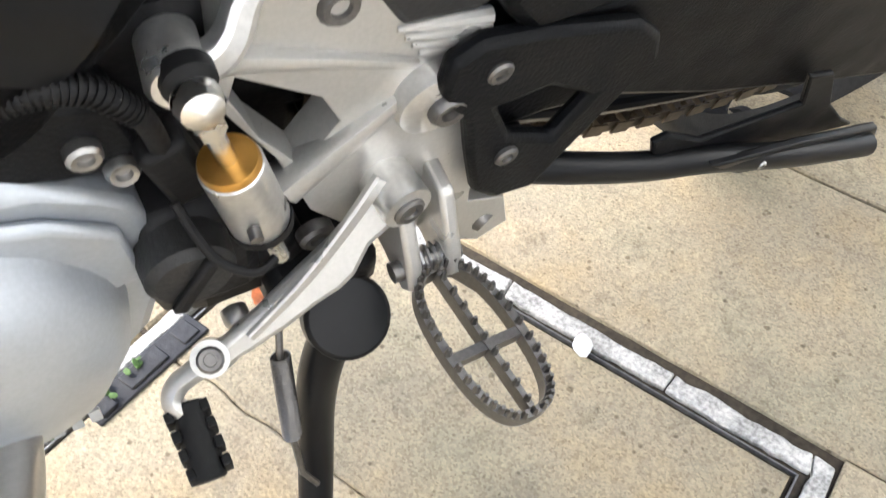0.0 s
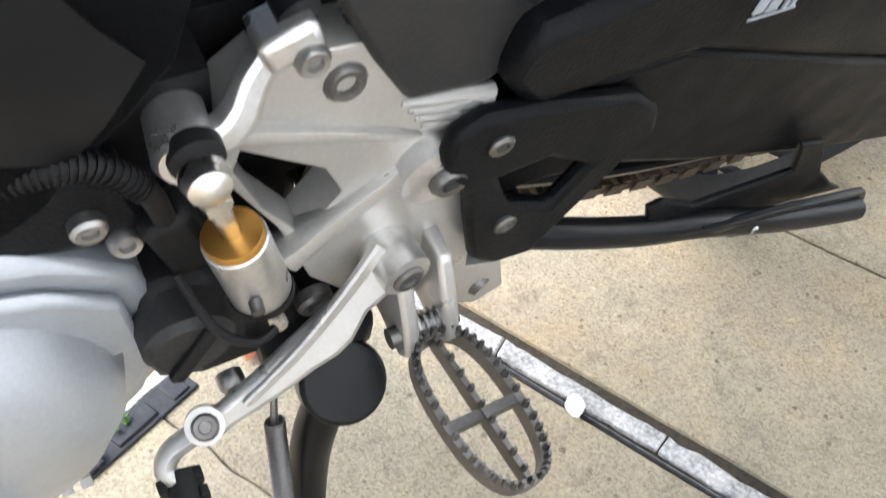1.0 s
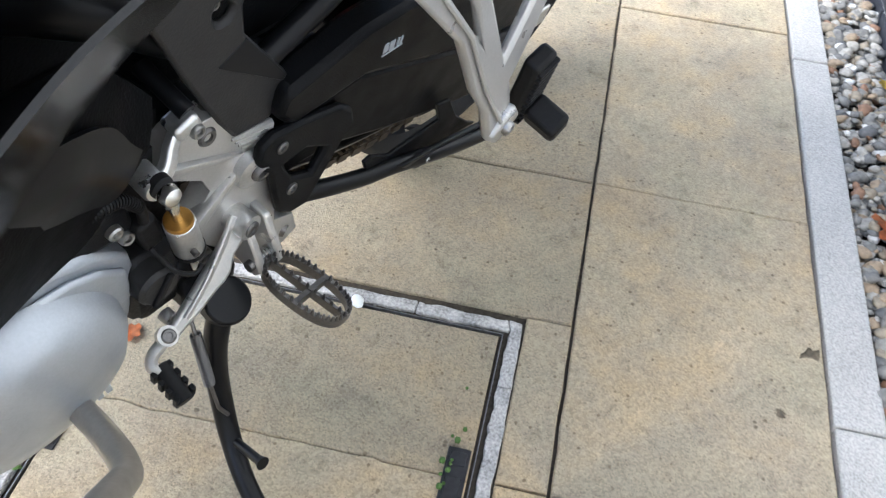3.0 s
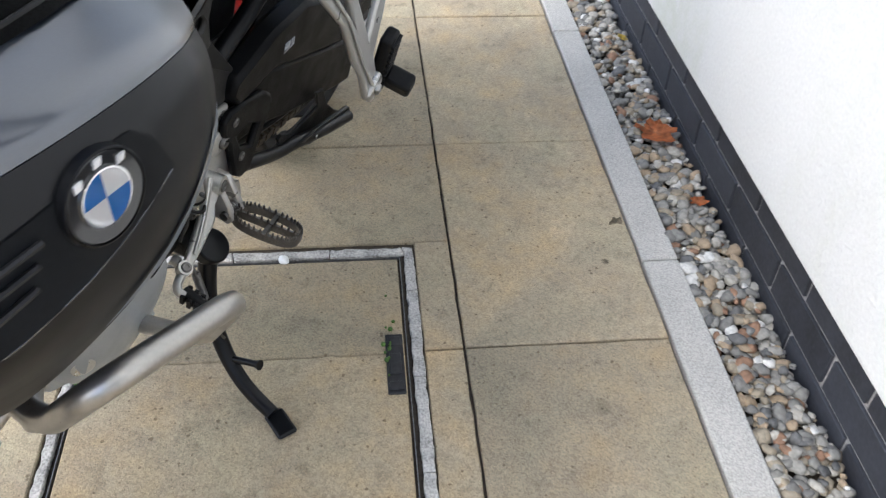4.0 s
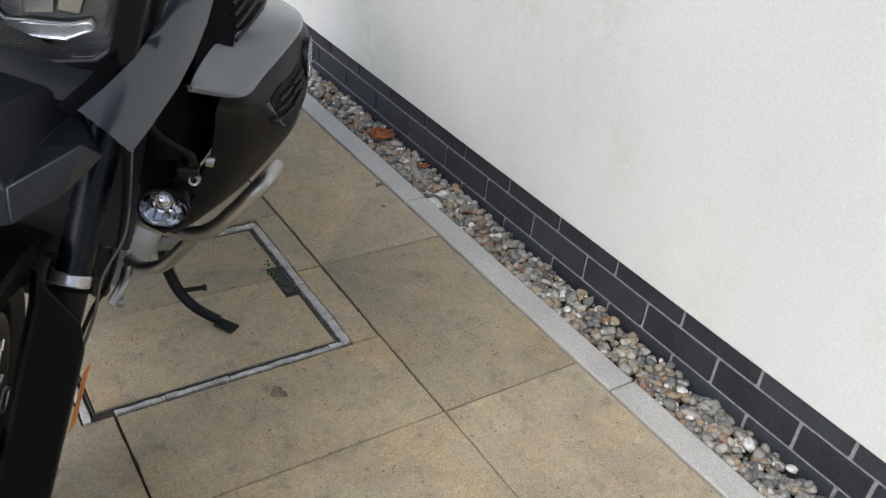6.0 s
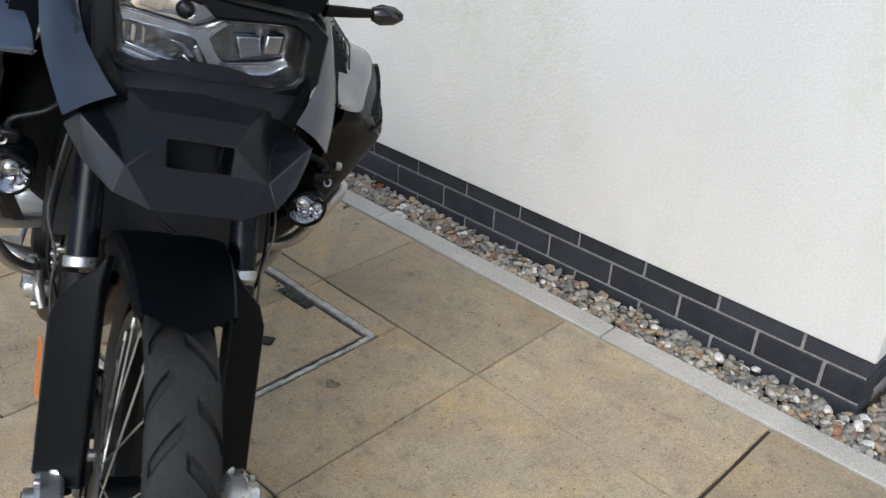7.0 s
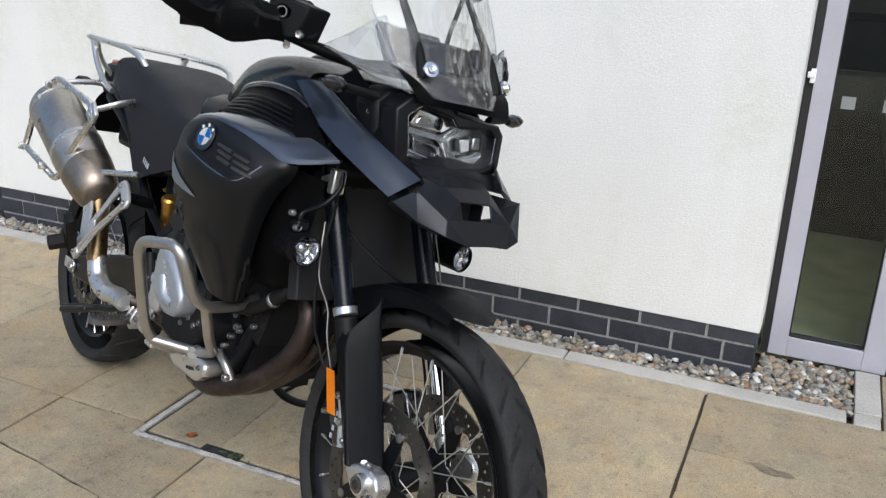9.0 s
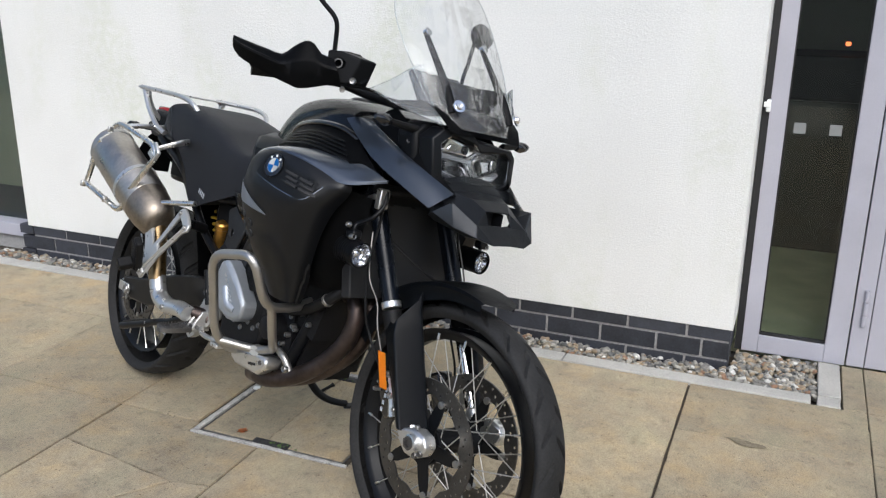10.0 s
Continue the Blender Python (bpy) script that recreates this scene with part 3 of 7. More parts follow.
for v in bm.verts:
    v.co += noise.noise_vector(v.co * 90) * 0.002
thing("stone_chip", bm, WHITE_CHIP, "small white stone chip on the cover's edge", "stone")

# ---- the wall ----
WALL_X0, WALL_X1, WALL_Y = -2.261, 1.322, 0.560
PLINTH_TOP = 0.152
wall = thing("wall_north", box(((WALL_X0 + WALL_X1) / 2, WALL_Y + 0.15, PLINTH_TOP + 3.2), (WALL_X1 - WALL_X0, 0.30, 6.4)), RENDER, "white roughcast wall above a dark brick plinth", "wall", "structure", bevel=0.004)
plinth = thing("wall_plinth", box(((WALL_X0 + 0.022 + WALL_X1 - 0.009) / 2, 0.5685 + 0.14, 0.0375), (WALL_X1 - WALL_X0 - 0.037, 0.27, 0.225)), BRICK_MORTAR, "slate-grey brick plinth with pale mortar joints", "plinth", "structure")
BX1 = WALL_X1 - 0.007   # end of the plinth


def brick(x0, x1, z0, z1):
    part("brick", box(((x0 + x1) / 2, 0.568 + 0.050, (z0 + z1) / 2), (x1 - x0 - 0.010, 0.102, z1 - z0 - 0.010)), BRICK, plinth, bevel=0.0015)


for zt, high, first, step, pitch in ((0.157, 0.058, 1.152, 0.922, 0.2255), (0.099, 0.076, 1.212, 1.038, 0.2238), (0.023, 0.076, 1.152, 0.922, 0.2255)):
    z1, z0 = zt, zt - high
    xs = [BX1, first]
    while step > -2.33:
        xs.append(step)
        step -= pitch
    xs.append(-2.335)
    for a, b in zip(xs, xs[1:]):
        if a - b > 0.02:
            brick(b, a + 0.0 if a != BX1 else a + 0.005, z0, z1)

# wall return beside the door, and end bricks
part("brick", box((BX1 - 0.051, 0.775, 0.061), (0.102, 0.200, 0.066)), BRICK, plinth, bevel=0.0015)

# ---- glazed door screen ----
DY = 0.765
door = tagged(new("door_1"), "lilac-grey aluminium glazed entrance screen with a hinged leaf", "door", "", "structure")
part("gasket", box((1.337, DY + 0.03, 1.3), (0.026, 0.05, 2.6)), GASKET, door, "black weather seal")


def frame_bar(x0, x1, z0, z1, dy=0.0, parent=door, name="frame_bar"):
    return part(name, box(((x0 + x1) / 2, DY + 0.03 + dy, (z0 + z1) / 2), (x1 - x0, 0.06, z1 - z0)), ALU, parent, bevel=0.002)


frame_bar(1.350, 1.411, 0.0, 2.6)
frame_bar(1.655, 1.733, 0.0, 2.6)
frame_bar(1.411, 1.655, 0.0, 0.072)
frame_bar(1.411, 1.655, 2.10, 2.18)
frame_bar(1.411, 1.655, 2.52, 2.6)
pane = part("pane", box((1.533, DY + 0.032, 1.33), (0.244, 0.012, 2.50)), DOOR_GLASS, door, "tinted glass pane")
pane.visible_shadow = False
bm = box((1.4135, DY + 0.026, 1.08), (0.005, 0.03, 2.01))
box((1.6525, DY + 0.026, 1.08), (0.005, 0.03, 2.01), bm)
box((1.533, DY + 0.026, 0.0745), (0.234, 0.03, 0.005), bm)
part("glazing_seal", bm, GASKET, door, "black glazing seal")
for sx in (1.462, 1.585):
    part("sticker", box((sx, DY + 0.0235, 0.905), (0.042, 0.001, 0.040)), STICKER, door, "square frosted sticker")
frame_bar(1.738, 1.80, 0.004, 2.5, -0.004, name="leaf_stile")
frame_bar(1.803, 2.70, 0.004, 0.55, -0.002, name="leaf_panel")
frame_bar(2.62, 2.70, 0.55, 2.5, -0.002, name="leaf_stile")
frame_bar(1.803, 2.62, 2.4, 2.5, -0.002, name="leaf_rail")
part("pane", box((2.21, DY + 0.03, 1.475), (0.815, 0.012, 1.85)), DOOR_GLASS, door, "tinted glass pane")
for hz in (0.245, 1.95):
    bm = lathe([(0.0085, 0), (0.0085, 0.045)], (1.775, DY - 0.010, hz - 0.072), (0, 0, 1), 16)
    lathe([(0.0085, 0.048), (0.0085, 0.098)], (1.775, DY - 0.010, hz - 0.072), (0, 0, 1), 16, bm)
    lathe([(0.0085, 0.101), (0.0085, 0.145)], (1.775, DY - 0.010, hz - 0.072), (0, 0, 1), 16, bm)
    part("hinge", bm, ALU, door, "round pivot hinge", 0.001)
bm = box((1.345, DY - 0.004, 0.985), (0.016, 0.02, 0.045))
box((1.338, DY - 0.014, 0.99), (0.02, 0.012, 0.02), bm)
thing("wall_contact", bm, WHITE_CHIP, "small white sensor at the door frame", "sensor", bevel=0.003)

# dim room behind the screen and behind the window
bm = bmesh.new()
for c, s in (((2.4, 4.4, 1.3), (3.2, 0.1, 2.8)), ((0.95, 2.7, 1.3), (0.1, 3.4, 2.8)), ((3.9, 2.7, 1.3), (0.1, 3.4, 2.8)), ((2.4, 2.6, 2.66), (3.2, 3.6, 0.1))):
    box(c, s, bm)
thing("room_walls", bm, ROOM_DARK, "dim lining of the entrance hall", "wall", "structure")
thing("room_floor", box((2.4, 2.62, -0.02), (3.0, 3.58, 0.04)), ROOM_FLOOR, "olive floor of the entrance hall", "floor", "structure")
thing("reception_desk", box((2.0, 2.6, 0.53), (1.3, 0.5, 1.06)), GASKET, "dark reception desk in the hall", "desk", bevel=0.01)
bm = box((1.73, 0.94, 0.925), (0.62, 0.03, 0.13))
thing("hall_rail", bm, GASKET, "black rail board behind the glass", "rail")
thing("wall_east", box((5.2, 0.90, 3.2), (5.0, 0.30, 6.8)), RENDER, "plain white wall past the door", "wall", "structure")

window = tagged(new("window_1"), "tall dark window in a lilac-grey frame over a metal sill", "window", "", "structure")
part("sill", box((-3.36, 0.69, 0.085), (2.0, 0.10, 0.07)), ALU, window, "folded metal sill", 0.004)
part("pane", box((-3.36, 0.735, 1.8), (2.0, 0.012, 3.35)), DOOR_GLASS, window)
part("backing", box((-3.36, 1.4, 1.8), (2.1, 0.05, 3.4)), ROOM_DARK, window, "dark room behind the pane")
thing("window_plinth", box((-3.36, 0.77, -0.01), (2.0, 0.2, 0.12)), BRICK_MORTAR, "low upstand below the window", "plinth", "structure")
thing("wall_west", box((-5.4, WALL_Y + 0.15, 3.2), (2.08, 0.30, 6.8)), RENDER, "white roughcast wall past the window", "wall", "structure")

EXIT_RED = material("red_sign_glow", (0.6, 0.05, 0.02), 0.4)
EXIT_RED.node_tree.nodes["Principled BSDF"].inputs["Emission Color"].default_value = (1.0, 0.16, 0.05, 1)
EXIT_RED.node_tree.nodes["Principled BSDF"].inputs["Emission Strength"].default_value = 3.0
thing("indicator_lamp", box((1.640, 2.40, 1.122), (0.026, 0.03, 0.020)), EXIT_RED, "small glowing red indicator on the reception desk", "lamp", bevel=0.004)

thing("lintel_wall", box((2.0, 0.90, 4.65), (1.36, 0.30, 4.0)), RENDER, "plain white wall over the entrance screen", "wall", "structure")
thing("window_lintel", box((-3.36, WALL_Y + 0.15, 5.1), (2.0, 0.30, 3.1)), RENDER, "plain white wall over the window", "wall", "structure")

# ---- the motorcycle ----
# Built along +x (ahead), +y (its left), z up, rear axle at x = 0; then leant on its side stand.
BLACK = material("black_grained_plastic", (0.0040, 0.0044, 0.0053), 0.44, spec=0.12, grain=0.12, scale=260, bump=0.25, bump_scale=420, stain=0.12, stain_scale=9, dust=0.2)
GREYPLASTIC = material("worn_dark_grey_plastic", (0.017, 0.017, 0.0172), 0.48, spec=0.35, grain=0.12, scale=260, bump=0.2, bump_scale=420, stain=0.15, stain_scale=9, dust=0.2)
SATIN = material("satin_black_paint", (0.0045, 0.005, 0.0062), 0.34, spec=0.22, grain=0.08, scale=200, stain=0.1, dust=0.2)
GLOSS = material("gloss_black_paint", (0.008, 0.008, 0.009), 0.14, coat=0.6, grain=0.1, stain=0.1, dust=0.3)
FLANK = material("gloss_black_flank", (0.005, 0.0055, 0.006), 0.2, spec=0.35, coat=0.12, grain=0.1, stain=0.1, dust=0.2)
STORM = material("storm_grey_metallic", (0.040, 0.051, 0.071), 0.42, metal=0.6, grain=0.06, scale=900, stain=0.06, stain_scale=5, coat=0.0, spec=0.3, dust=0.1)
TRIMGREY = material("gloss_storm_metallic", (0.066, 0.083, 0.114), 0.34, metal=0.55, grain=0.06, scale=900, stain=0.06, stain_scale=5, coat=0.25, dust=0.15)
# Darker copy of the storm paint: the side faces' shade is in the colour.
STORMSHADE = material("shaded_storm_grey", (0.0060, 0.0067, 0.0082), 0.46, metal=0.0, spec=0.13, grain=0.06, scale=900, stain=0.06, stain_scale=5, coat=0.2, dust=0.15)
for paint, rough, weight in ((STORM, 0.22, 1.0), (TRIMGREY, 0.06, 1.0), (STORMSHADE, 0.30, 0.14)):
    shader = paint.node_tree.nodes["Principled BSDF"]
    shader.inputs["Coat Weight"].default_value = weight
    shader.inputs["Coat IOR"].default_value = 2.0
    shader.inputs["Coat Roughness"].default_value = rough
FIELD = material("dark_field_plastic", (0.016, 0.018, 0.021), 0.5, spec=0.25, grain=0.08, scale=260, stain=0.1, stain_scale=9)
INLAY = material("light_grey_metallic", (0.340, 0.380, 0.440), 0.40, metal=0.2, grain=0.06, scale=900, stain=0.06, stain_scale=5, dust=0.1)
SILENCER = material("brushed_silencer_steel", (0.47, 0.44, 0.40), 0.38, metal=1.0, grain=0.10, scale=90, stain=0.14, stain_scale=7, dust=0.3)
SILVER = material("silver_cast_paint", (0.47, 0.465, 0.445), 0.34, metal=0.6, grain=0.05, scale=400, stain=0.06, stain_scale=12, dust=0.25)
COVER = material("silver_engine_paint", (0.42, 0.45, 0.485), 0.40, metal=0.6, grain=0.05, scale=400, stain=0.1, stain_scale=10, dust=0.3)
BARE = material("brushed_aluminium", (0.66, 0.66, 0.65), 0.32, metal=0.9, grain=0.08, scale=300, stain=0.08, stain_scale=15, dust=0.25)
STAINLESS = material("satin_stainless_tube", (0.48, 0.465, 0.44), 0.38, metal=0.95, grain=0.06, scale=250, stain=0.12, stain_scale=9, dust=0.3)
BRIGHT = material("bright_stainless", (0.74, 0.73, 0.70), 0.27, metal=1.0, grain=0.06, scale=250, stain=0.08, stain_scale=8, dust=0.3)
SPOKE = material("plain_spoke_steel", (0.62, 0.61, 0.58), 0.45, metal=0.9, grain=0.0)
CONE = material("browned_steel", (0.30, 0.26, 0.215), 0.46, metal=1.0, grain=0.12, scale=90, stain=0.2, stain_scale=9, dust=0.3)
CHROME = material("chrome", (0.85, 0.85, 0.86), 0.08, metal=1.0, grain=0.03)
HEAT = material("heat_tinted_steel", (0.27, 0.19, 0.10), 0.33, metal=0.95, grain=0.12, scale=60, stain=0.3, stain_scale=9, dust=0.3)
HEADER = material("burnt_header_steel", (0.075, 0.058, 0.052), 0.42, metal=0.9, grain=0.2, scale=60, stain=0.4, stain_scale=8, dust=0.3)
BEAK = material("dark_blue_grey_plastic", (0.0050, 0.0062, 0.0082), 0.40, spec=0.24, grain=0.1, scale=260, bump=0.2, bump_scale=420, stain=0.1, stain_scale=8, dust=0.2)
BEAKGREY = material("blue_grey_plastic", (0.018, 0.022, 0.029), 0.40, spec=0.40, grain=0.1, scale=260, bump=0.2, bump_scale=420, stain=0.1, stain_scale=8, dust=0.2)
RUBBER = material("tyre_rubber", (0.017, 0.017, 0.0173), 0.72, spec=0.3, grain=0.25, scale=160, stain=0.35, stain_scale=10, bump=0.3, bump_scale=300)
FORKBLUE = material("anodised_blue_black", (0.004, 0.0055, 0.009), 0.26, spec=0.24, metal=0.1, grain=0.1, coat=0.0, dust=0.3)
SOFT = material("soft_rubber", (0.007, 0.007, 0.0075), 0.55, spec=0.2, grain=0.15, scale=200, bump=0.2)
SEATMAT = material("charcoal_seat_vinyl", (0.012, 0.013, 0.016), 0.55, spec=0.3, grain=0.2, scale=500, bump=0.5, bump_scale=700, stain=0.12, stain_scale=6)
GREYSEAT = material("grey_seat_vinyl", (0.07, 0.08, 0.095), 0.5, grain=0.1, scale=500, bump=0.3, bump_scale=700)
ENGINE = material("dark_engine_casting", (0.010, 0.010, 0.011), 0.5, spec=0.2, metal=0.15, grain=0.2, scale=180, stain=0.3, stain_scale=14, bump=0.3)
BOLT = material("zinc_bolt", (0.36, 0.355, 0.345), 0.35, metal=0.95, grain=0.1, scale=300)
DARKBOLT = material("dull_dark_bolt", (0.16, 0.155, 0.15), 0.4, metal=0.9, grain=0.15, scale=300)
DISC = material("worn_disc_steel", (0.105, 0.10, 0.094), 0.38, metal=0.9, grain=0.15, scale=200, stain=0.2, stain_scale=20)
GOLD = material("gold_anodised", (0.50, 0.27, 0.065), 0.32, metal=0.9, grain=0.12, scale=120)
ORANGE = material("orange_reflector", (0.95, 0.30, 0.01), 0.22, grain=0.03, coat=0.5)
RED = material("red_lens", (0.5, 0.01, 0.008), 0.18, coat=0.5, grain=0.03)
WHITE = material("white_enamel", (0.8, 0.8, 0.8), 0.3, grain=0.02)
BLUE = material("blue_enamel", (0.01, 0.16, 0.52), 0.25, grain=0.02, coat=0.5)
DECAL = material("pale_grey_print", (0.42, 0.45, 0.5), 0.5, grain=0.05)
DIMDECAL = material("dark_blue_print", (0.03, 0.045, 0.075), 0.4, grain=0.05)
CLEAR = thin_sheet("clear_screen", (0.95, 0.965, 0.97), 1.45, 0.02, 0.05)
SMOKED = thin_sheet("smoked_screen", (0.82, 0.85, 0.87), 1.55, 0.05, 0.20)
LENS = glass("clear_lens", (0.98, 0.99, 1.0), 0.0, 1.25)
YELLOW = material("yellow_spring", (0.55, 0.36, 0.03), 0.4, grain=0.1)
REDPAINT = material("red_spring_cap", (0.5, 0.02, 0.015), 0.35, grain=0.05)
REFLECTOR = material("lamp_reflector", (0.62, 0.63, 0.66), 0.1, metal=1.0, grain=0.05, scale=60)

bike = tagged(new("motorcycle"), "black and grey adventure motorcycle leaning on its side stand", "motorcycle")
ORIGIN = (-0.6936, -0.3522, 0.0)


def P(name, bm, mat, label="", bevel=0.0, parent=None):
    return part(name, bm, mat, parent or bike, label, bevel)


def sides():
    return (1, -1)


def mir(pts, s):
    return [(x, y * s, z) for x, y, z in pts]


def bolt(pos, axis, r=0.007, h=0.005, mat=None, parent=None, name="bolt", washer=0.0):
    """A button-head bolt with a socket, standing out along axis."""
    prof = [(r * 0.45, h * 0.35), (r * 0.5, h * 0.9), (r * 0.8, h), (r, h * 0.55), (r, -0.004)]
    if washer:
        prof[-1:] = [(r, 0.0008), (washer, 0.0006), (washer, -0.004)]
    return P(name, lathe(prof, pos, axis, 14), mat or BOLT, parent=parent)


# -- wheels
def wheel(name, cx, cz, radius, width, rim_r, spokes, seg, front):
    """Rim, tyre with cut tread, hub and crossed spokes."""
    c = Vector((cx, 0, cz))
    hw = width * 0.40
    prof = [(rim_r - 0.020, -hw * 0.35), (rim_r - 0.006, -hw * 0.75), (rim_r + 0.004, -hw * 0.98), (rim_r + 0.008, -hw), (rim_r + 0.008, -hw * 0.9),
            (rim_r - 0.002, -hw * 0.6), (rim_r - 0.002, hw * 0.6), (rim_r + 0.008, hw * 0.9), (rim_r + 0.008, hw), (rim_r + 0.004, hw * 0.98), (rim_r - 0.006, hw * 0.75), (rim_r - 0.020, hw * 0.35)]
    w = P(name, lathe(prof, c, (0, 1, 0), 72, closed=True), SATIN, "black spoked wheel")
    # tyre
    bm = bmesh.new()
    n, k = seg, 33
    rows = []
    side_h = radius - rim_r
    for i in range(n):
        row = []
        for j in range(k):
            u = -1 + 2 * j / (k - 1)                   # -1 and 1 at the beads
            th = u * radians(128)
            y = math.sin(th) * width / 2 * (1.0 if abs(th) < 1.57 else 1 - 0.15 * (abs(th) - 1.57))
            rr = rim_r + 0.010 + (side_h - 0.010) * (0.5 + 0.5 * math.cos(th)) ** (0.60 if front else 0.48) * 1.0
            deg = math.degrees(th)
            # the mesh is sheared along the grooves, so that they run clean
            blocks, slant = (26, 0.85) if front else (24, 0.60)
            d = min(abs(deg), 88) / 88
            a = 2 * math.pi * (i / n - (d * slant + 0.12 * d * d) / blocks)
            turn_ = (i * blocks / n + (0.5 if deg > 0 else 0.0)) % blocks
            lo, hi = (22, 84) if int(turn_) % 2 else (7, 62)
            cut = 0.0085 if lo < abs(deg) < hi and turn_ % 1.0 < 0.22 else 0.0
            row.append(bm.verts.new(c + Vector((math.cos(a) * (rr - cut), y, math.sin(a) * (rr - cut)))))
        rows.append(row)
    for i in range(n):
        a, b = rows[i], rows[(i + 1) % n]
        for j in range(k - 1):
            bm.faces.new((a[j], a[j + 1], b[j + 1], b[j]))
    P("tyre", bm, RUBBER, "worn dual-sport tyre with slanted tread blocks", parent=w)
    hub = lathe([(0.022, -0.075), (0.048, -0.073), (0.050, -0.066), (0.032, -0.055), (0.030, 0.055), (0.050, 0.066), (0.048, 0.073), (0.022, 0.075)], c, (0, 1, 0), 36)
    P("hub", hub, SATIN, parent=w)
    sp = finish("spoke", tube([(0, 0, 0), (0, 0, 1)], 0.0015, 6), SPOKE)
    nip = finish("nipple", tube([(0, 0, -0.016), (0, 0, 0.0)], 0.0032, 6), BRIGHT)
    for i in range(spokes):
        s = 1 if i % 2 else -1
        lead = 1 if (i // 2) % 2 else -1
        a_rim = 2 * math.pi * (i + 0.5) / spokes
        a_hub = a_rim + lead * radians(48)
        p0 = c + Vector((math.cos(a_hub) * 0.046, s * 0.064, math.sin(a_hub) * 0.046))
        p1 = c + Vector((math.cos(a_rim) * (rim_r - 0.004), s * hw * 0.84, math.sin(a_rim) * (rim_r - 0.004)))
        d = p1 - p0
        q = d.to_track_quat("Z", "Y").to_matrix().to_4x4()
        share("spoke", sp, w, Matrix.Translation(p0) @ q @ Matrix.Diagonal((1, 1, d.length, 1)))
        share("nipple", nip, w, Matrix.Translation(p1) @ q)
    return w


FX, FZ = 1.544, 0.341
RX = -0.009
front_wheel = wheel("front_wheel", FX, FZ, 0.339, 0.092, 0.268, 36, 416, True)
rear_wheel = wheel("rear_wheel", RX, 0.314, 0.312, 0.148, 0.222, 36, 416, False)


def brake_disc(cx, y, cz, ro, ri, arms, parent, name="brake_disc"):
    holes = []
    for k in range(54):
        a = 2 * math.pi * k / 54
        rr = ri + (ro - ri) * (0.26, 0.50, 0.76)[k % 3]
        holes.append(circle(cx + rr * math.cos(a), cz + rr * math.sin(a), 0.0038, 6))
    outer = [(cx + ro * math.cos(2 * math.pi * k / 72), cz + ro * math.sin(2 * math.pi * k / 72)) for k in range(72)]
    inner = [(cx + (ri + 0.004 * math.cos(12 * 2 * math.pi * k / 72)) * math.cos(2 * math.pi * k / 72), cz + (ri + 0.004 * math.cos(12 * 2 * math.pi * k / 72)) * math.sin(2 * math.pi * k / 72)) for k in range(72)]
    d = P(name, side_plate(outer, [inner, *holes], y - 0.0022, y + 0.0022), DISC, "drilled steel brake disc", parent=parent)
    pts = []
    for k in range(arms * 16):
        a = 2 * math.pi * k / (arms * 16)
        f = 0.5 + 0.5 * math.cos(arms * a)
        r = 0.046 + (ri + 0.006 - 0.046) * f ** 3
        pts.append((cx + r * math.cos(a), cz + r * math.sin(a)))
    P("disc_carrier", side_plate(pts, [circle(cx, cz, 0.032, 20)], y - 0.006, y - 0.0024), SATIN, parent=parent)
    for k in range(arms):
        a = 2 * math.pi * k / arms
        P("disc_rivet", lathe([(0.004, -0.010), (0.009, -0.009), (0.009, 0.010), (0.004, 0.011)], (cx + ri * 0.97 * math.cos(a), y, cz + ri * 0.97 * math.sin(a)), (0, 1, 0), 14), BOLT, parent=parent)


for s in sides():
    brake_disc(FX, s * 0.078, FZ, 0.160, 0.121, 5, front_wheel)
    # caliper behind the fork leg
    bm = box((FX - 0.128, s * 0.086, FZ + 0.075), (0.050, 0.052, 0.105), turn=pose(0, 0, 0, 0, -28, 0))
    cal = P("brake_caliper", bm, GLOSS, "black radial brake caliper", 0.010)
    bm = tube([(FX - 0.115, s * 0.118, FZ + 0.145), (FX - 0.095, s * 0.122, FZ + 0.10), (FX - 0.078, s * 0.122, FZ + 0.045)], [0.011, 0.009, 0.012], 8)
    P("caliper_bracket", bm, BARE)
    for dz in (0.140, 0.092):
        bolt((FX - 0.112 + (0.14 - dz) * 0.4, s * 0.128, FZ + dz), (0, s, 0), 0.0085, 0.007)
    bolt((FX - 0.150, s * 0.118, FZ + 0.09), (-0.2, s, 0), 0.006, 0.014)
    for k, (du, dv) in enumerate(((-0.012, 0.0), (-0.004, 0.006), (0.004, 0.0), (0.011, 0.006))):
        P("print_mark", box((FX - 0.128 + du * 0.3, s * 0.1135, FZ + 0.07 + du * 2.2), (0.007, 0.001, 0.010)), DECAL)
brake_disc(0.0, -0.088, 0.318, 0.132, 0.100, 5, rear_wheel)
# rear sprocket and chain
outer = []
for k in range(44 * 4):
    a = 2 * math.pi * k / (44 * 4)
    outer.append((0.0 + (0.108 + 0.005 * (1 if k % 4 in (0, 1) else -1)) * math.cos(a), 0.318 + (0.108 + 0.005 * (1 if k % 4 in (0, 1) else -1)) * math.sin(a)))
P("sprocket", side_plate(outer, [circle(0.0, 0.318, 0.06, 24)] + [circle(0.083 * math.cos(a), 0.318 + 0.083 * math.sin(a), 0.012, 10) for a in [k * math.pi / 3 for k in range(6)]], 0.094, 0.100), DARKBOLT, parent=rear_wheel)
CHAIN = material("greasy_chain_steel", (0.085, 0.068, 0.05), 0.45, metal=0.85, grain=0.4, scale=120)
bm = bmesh.new()
loop = []
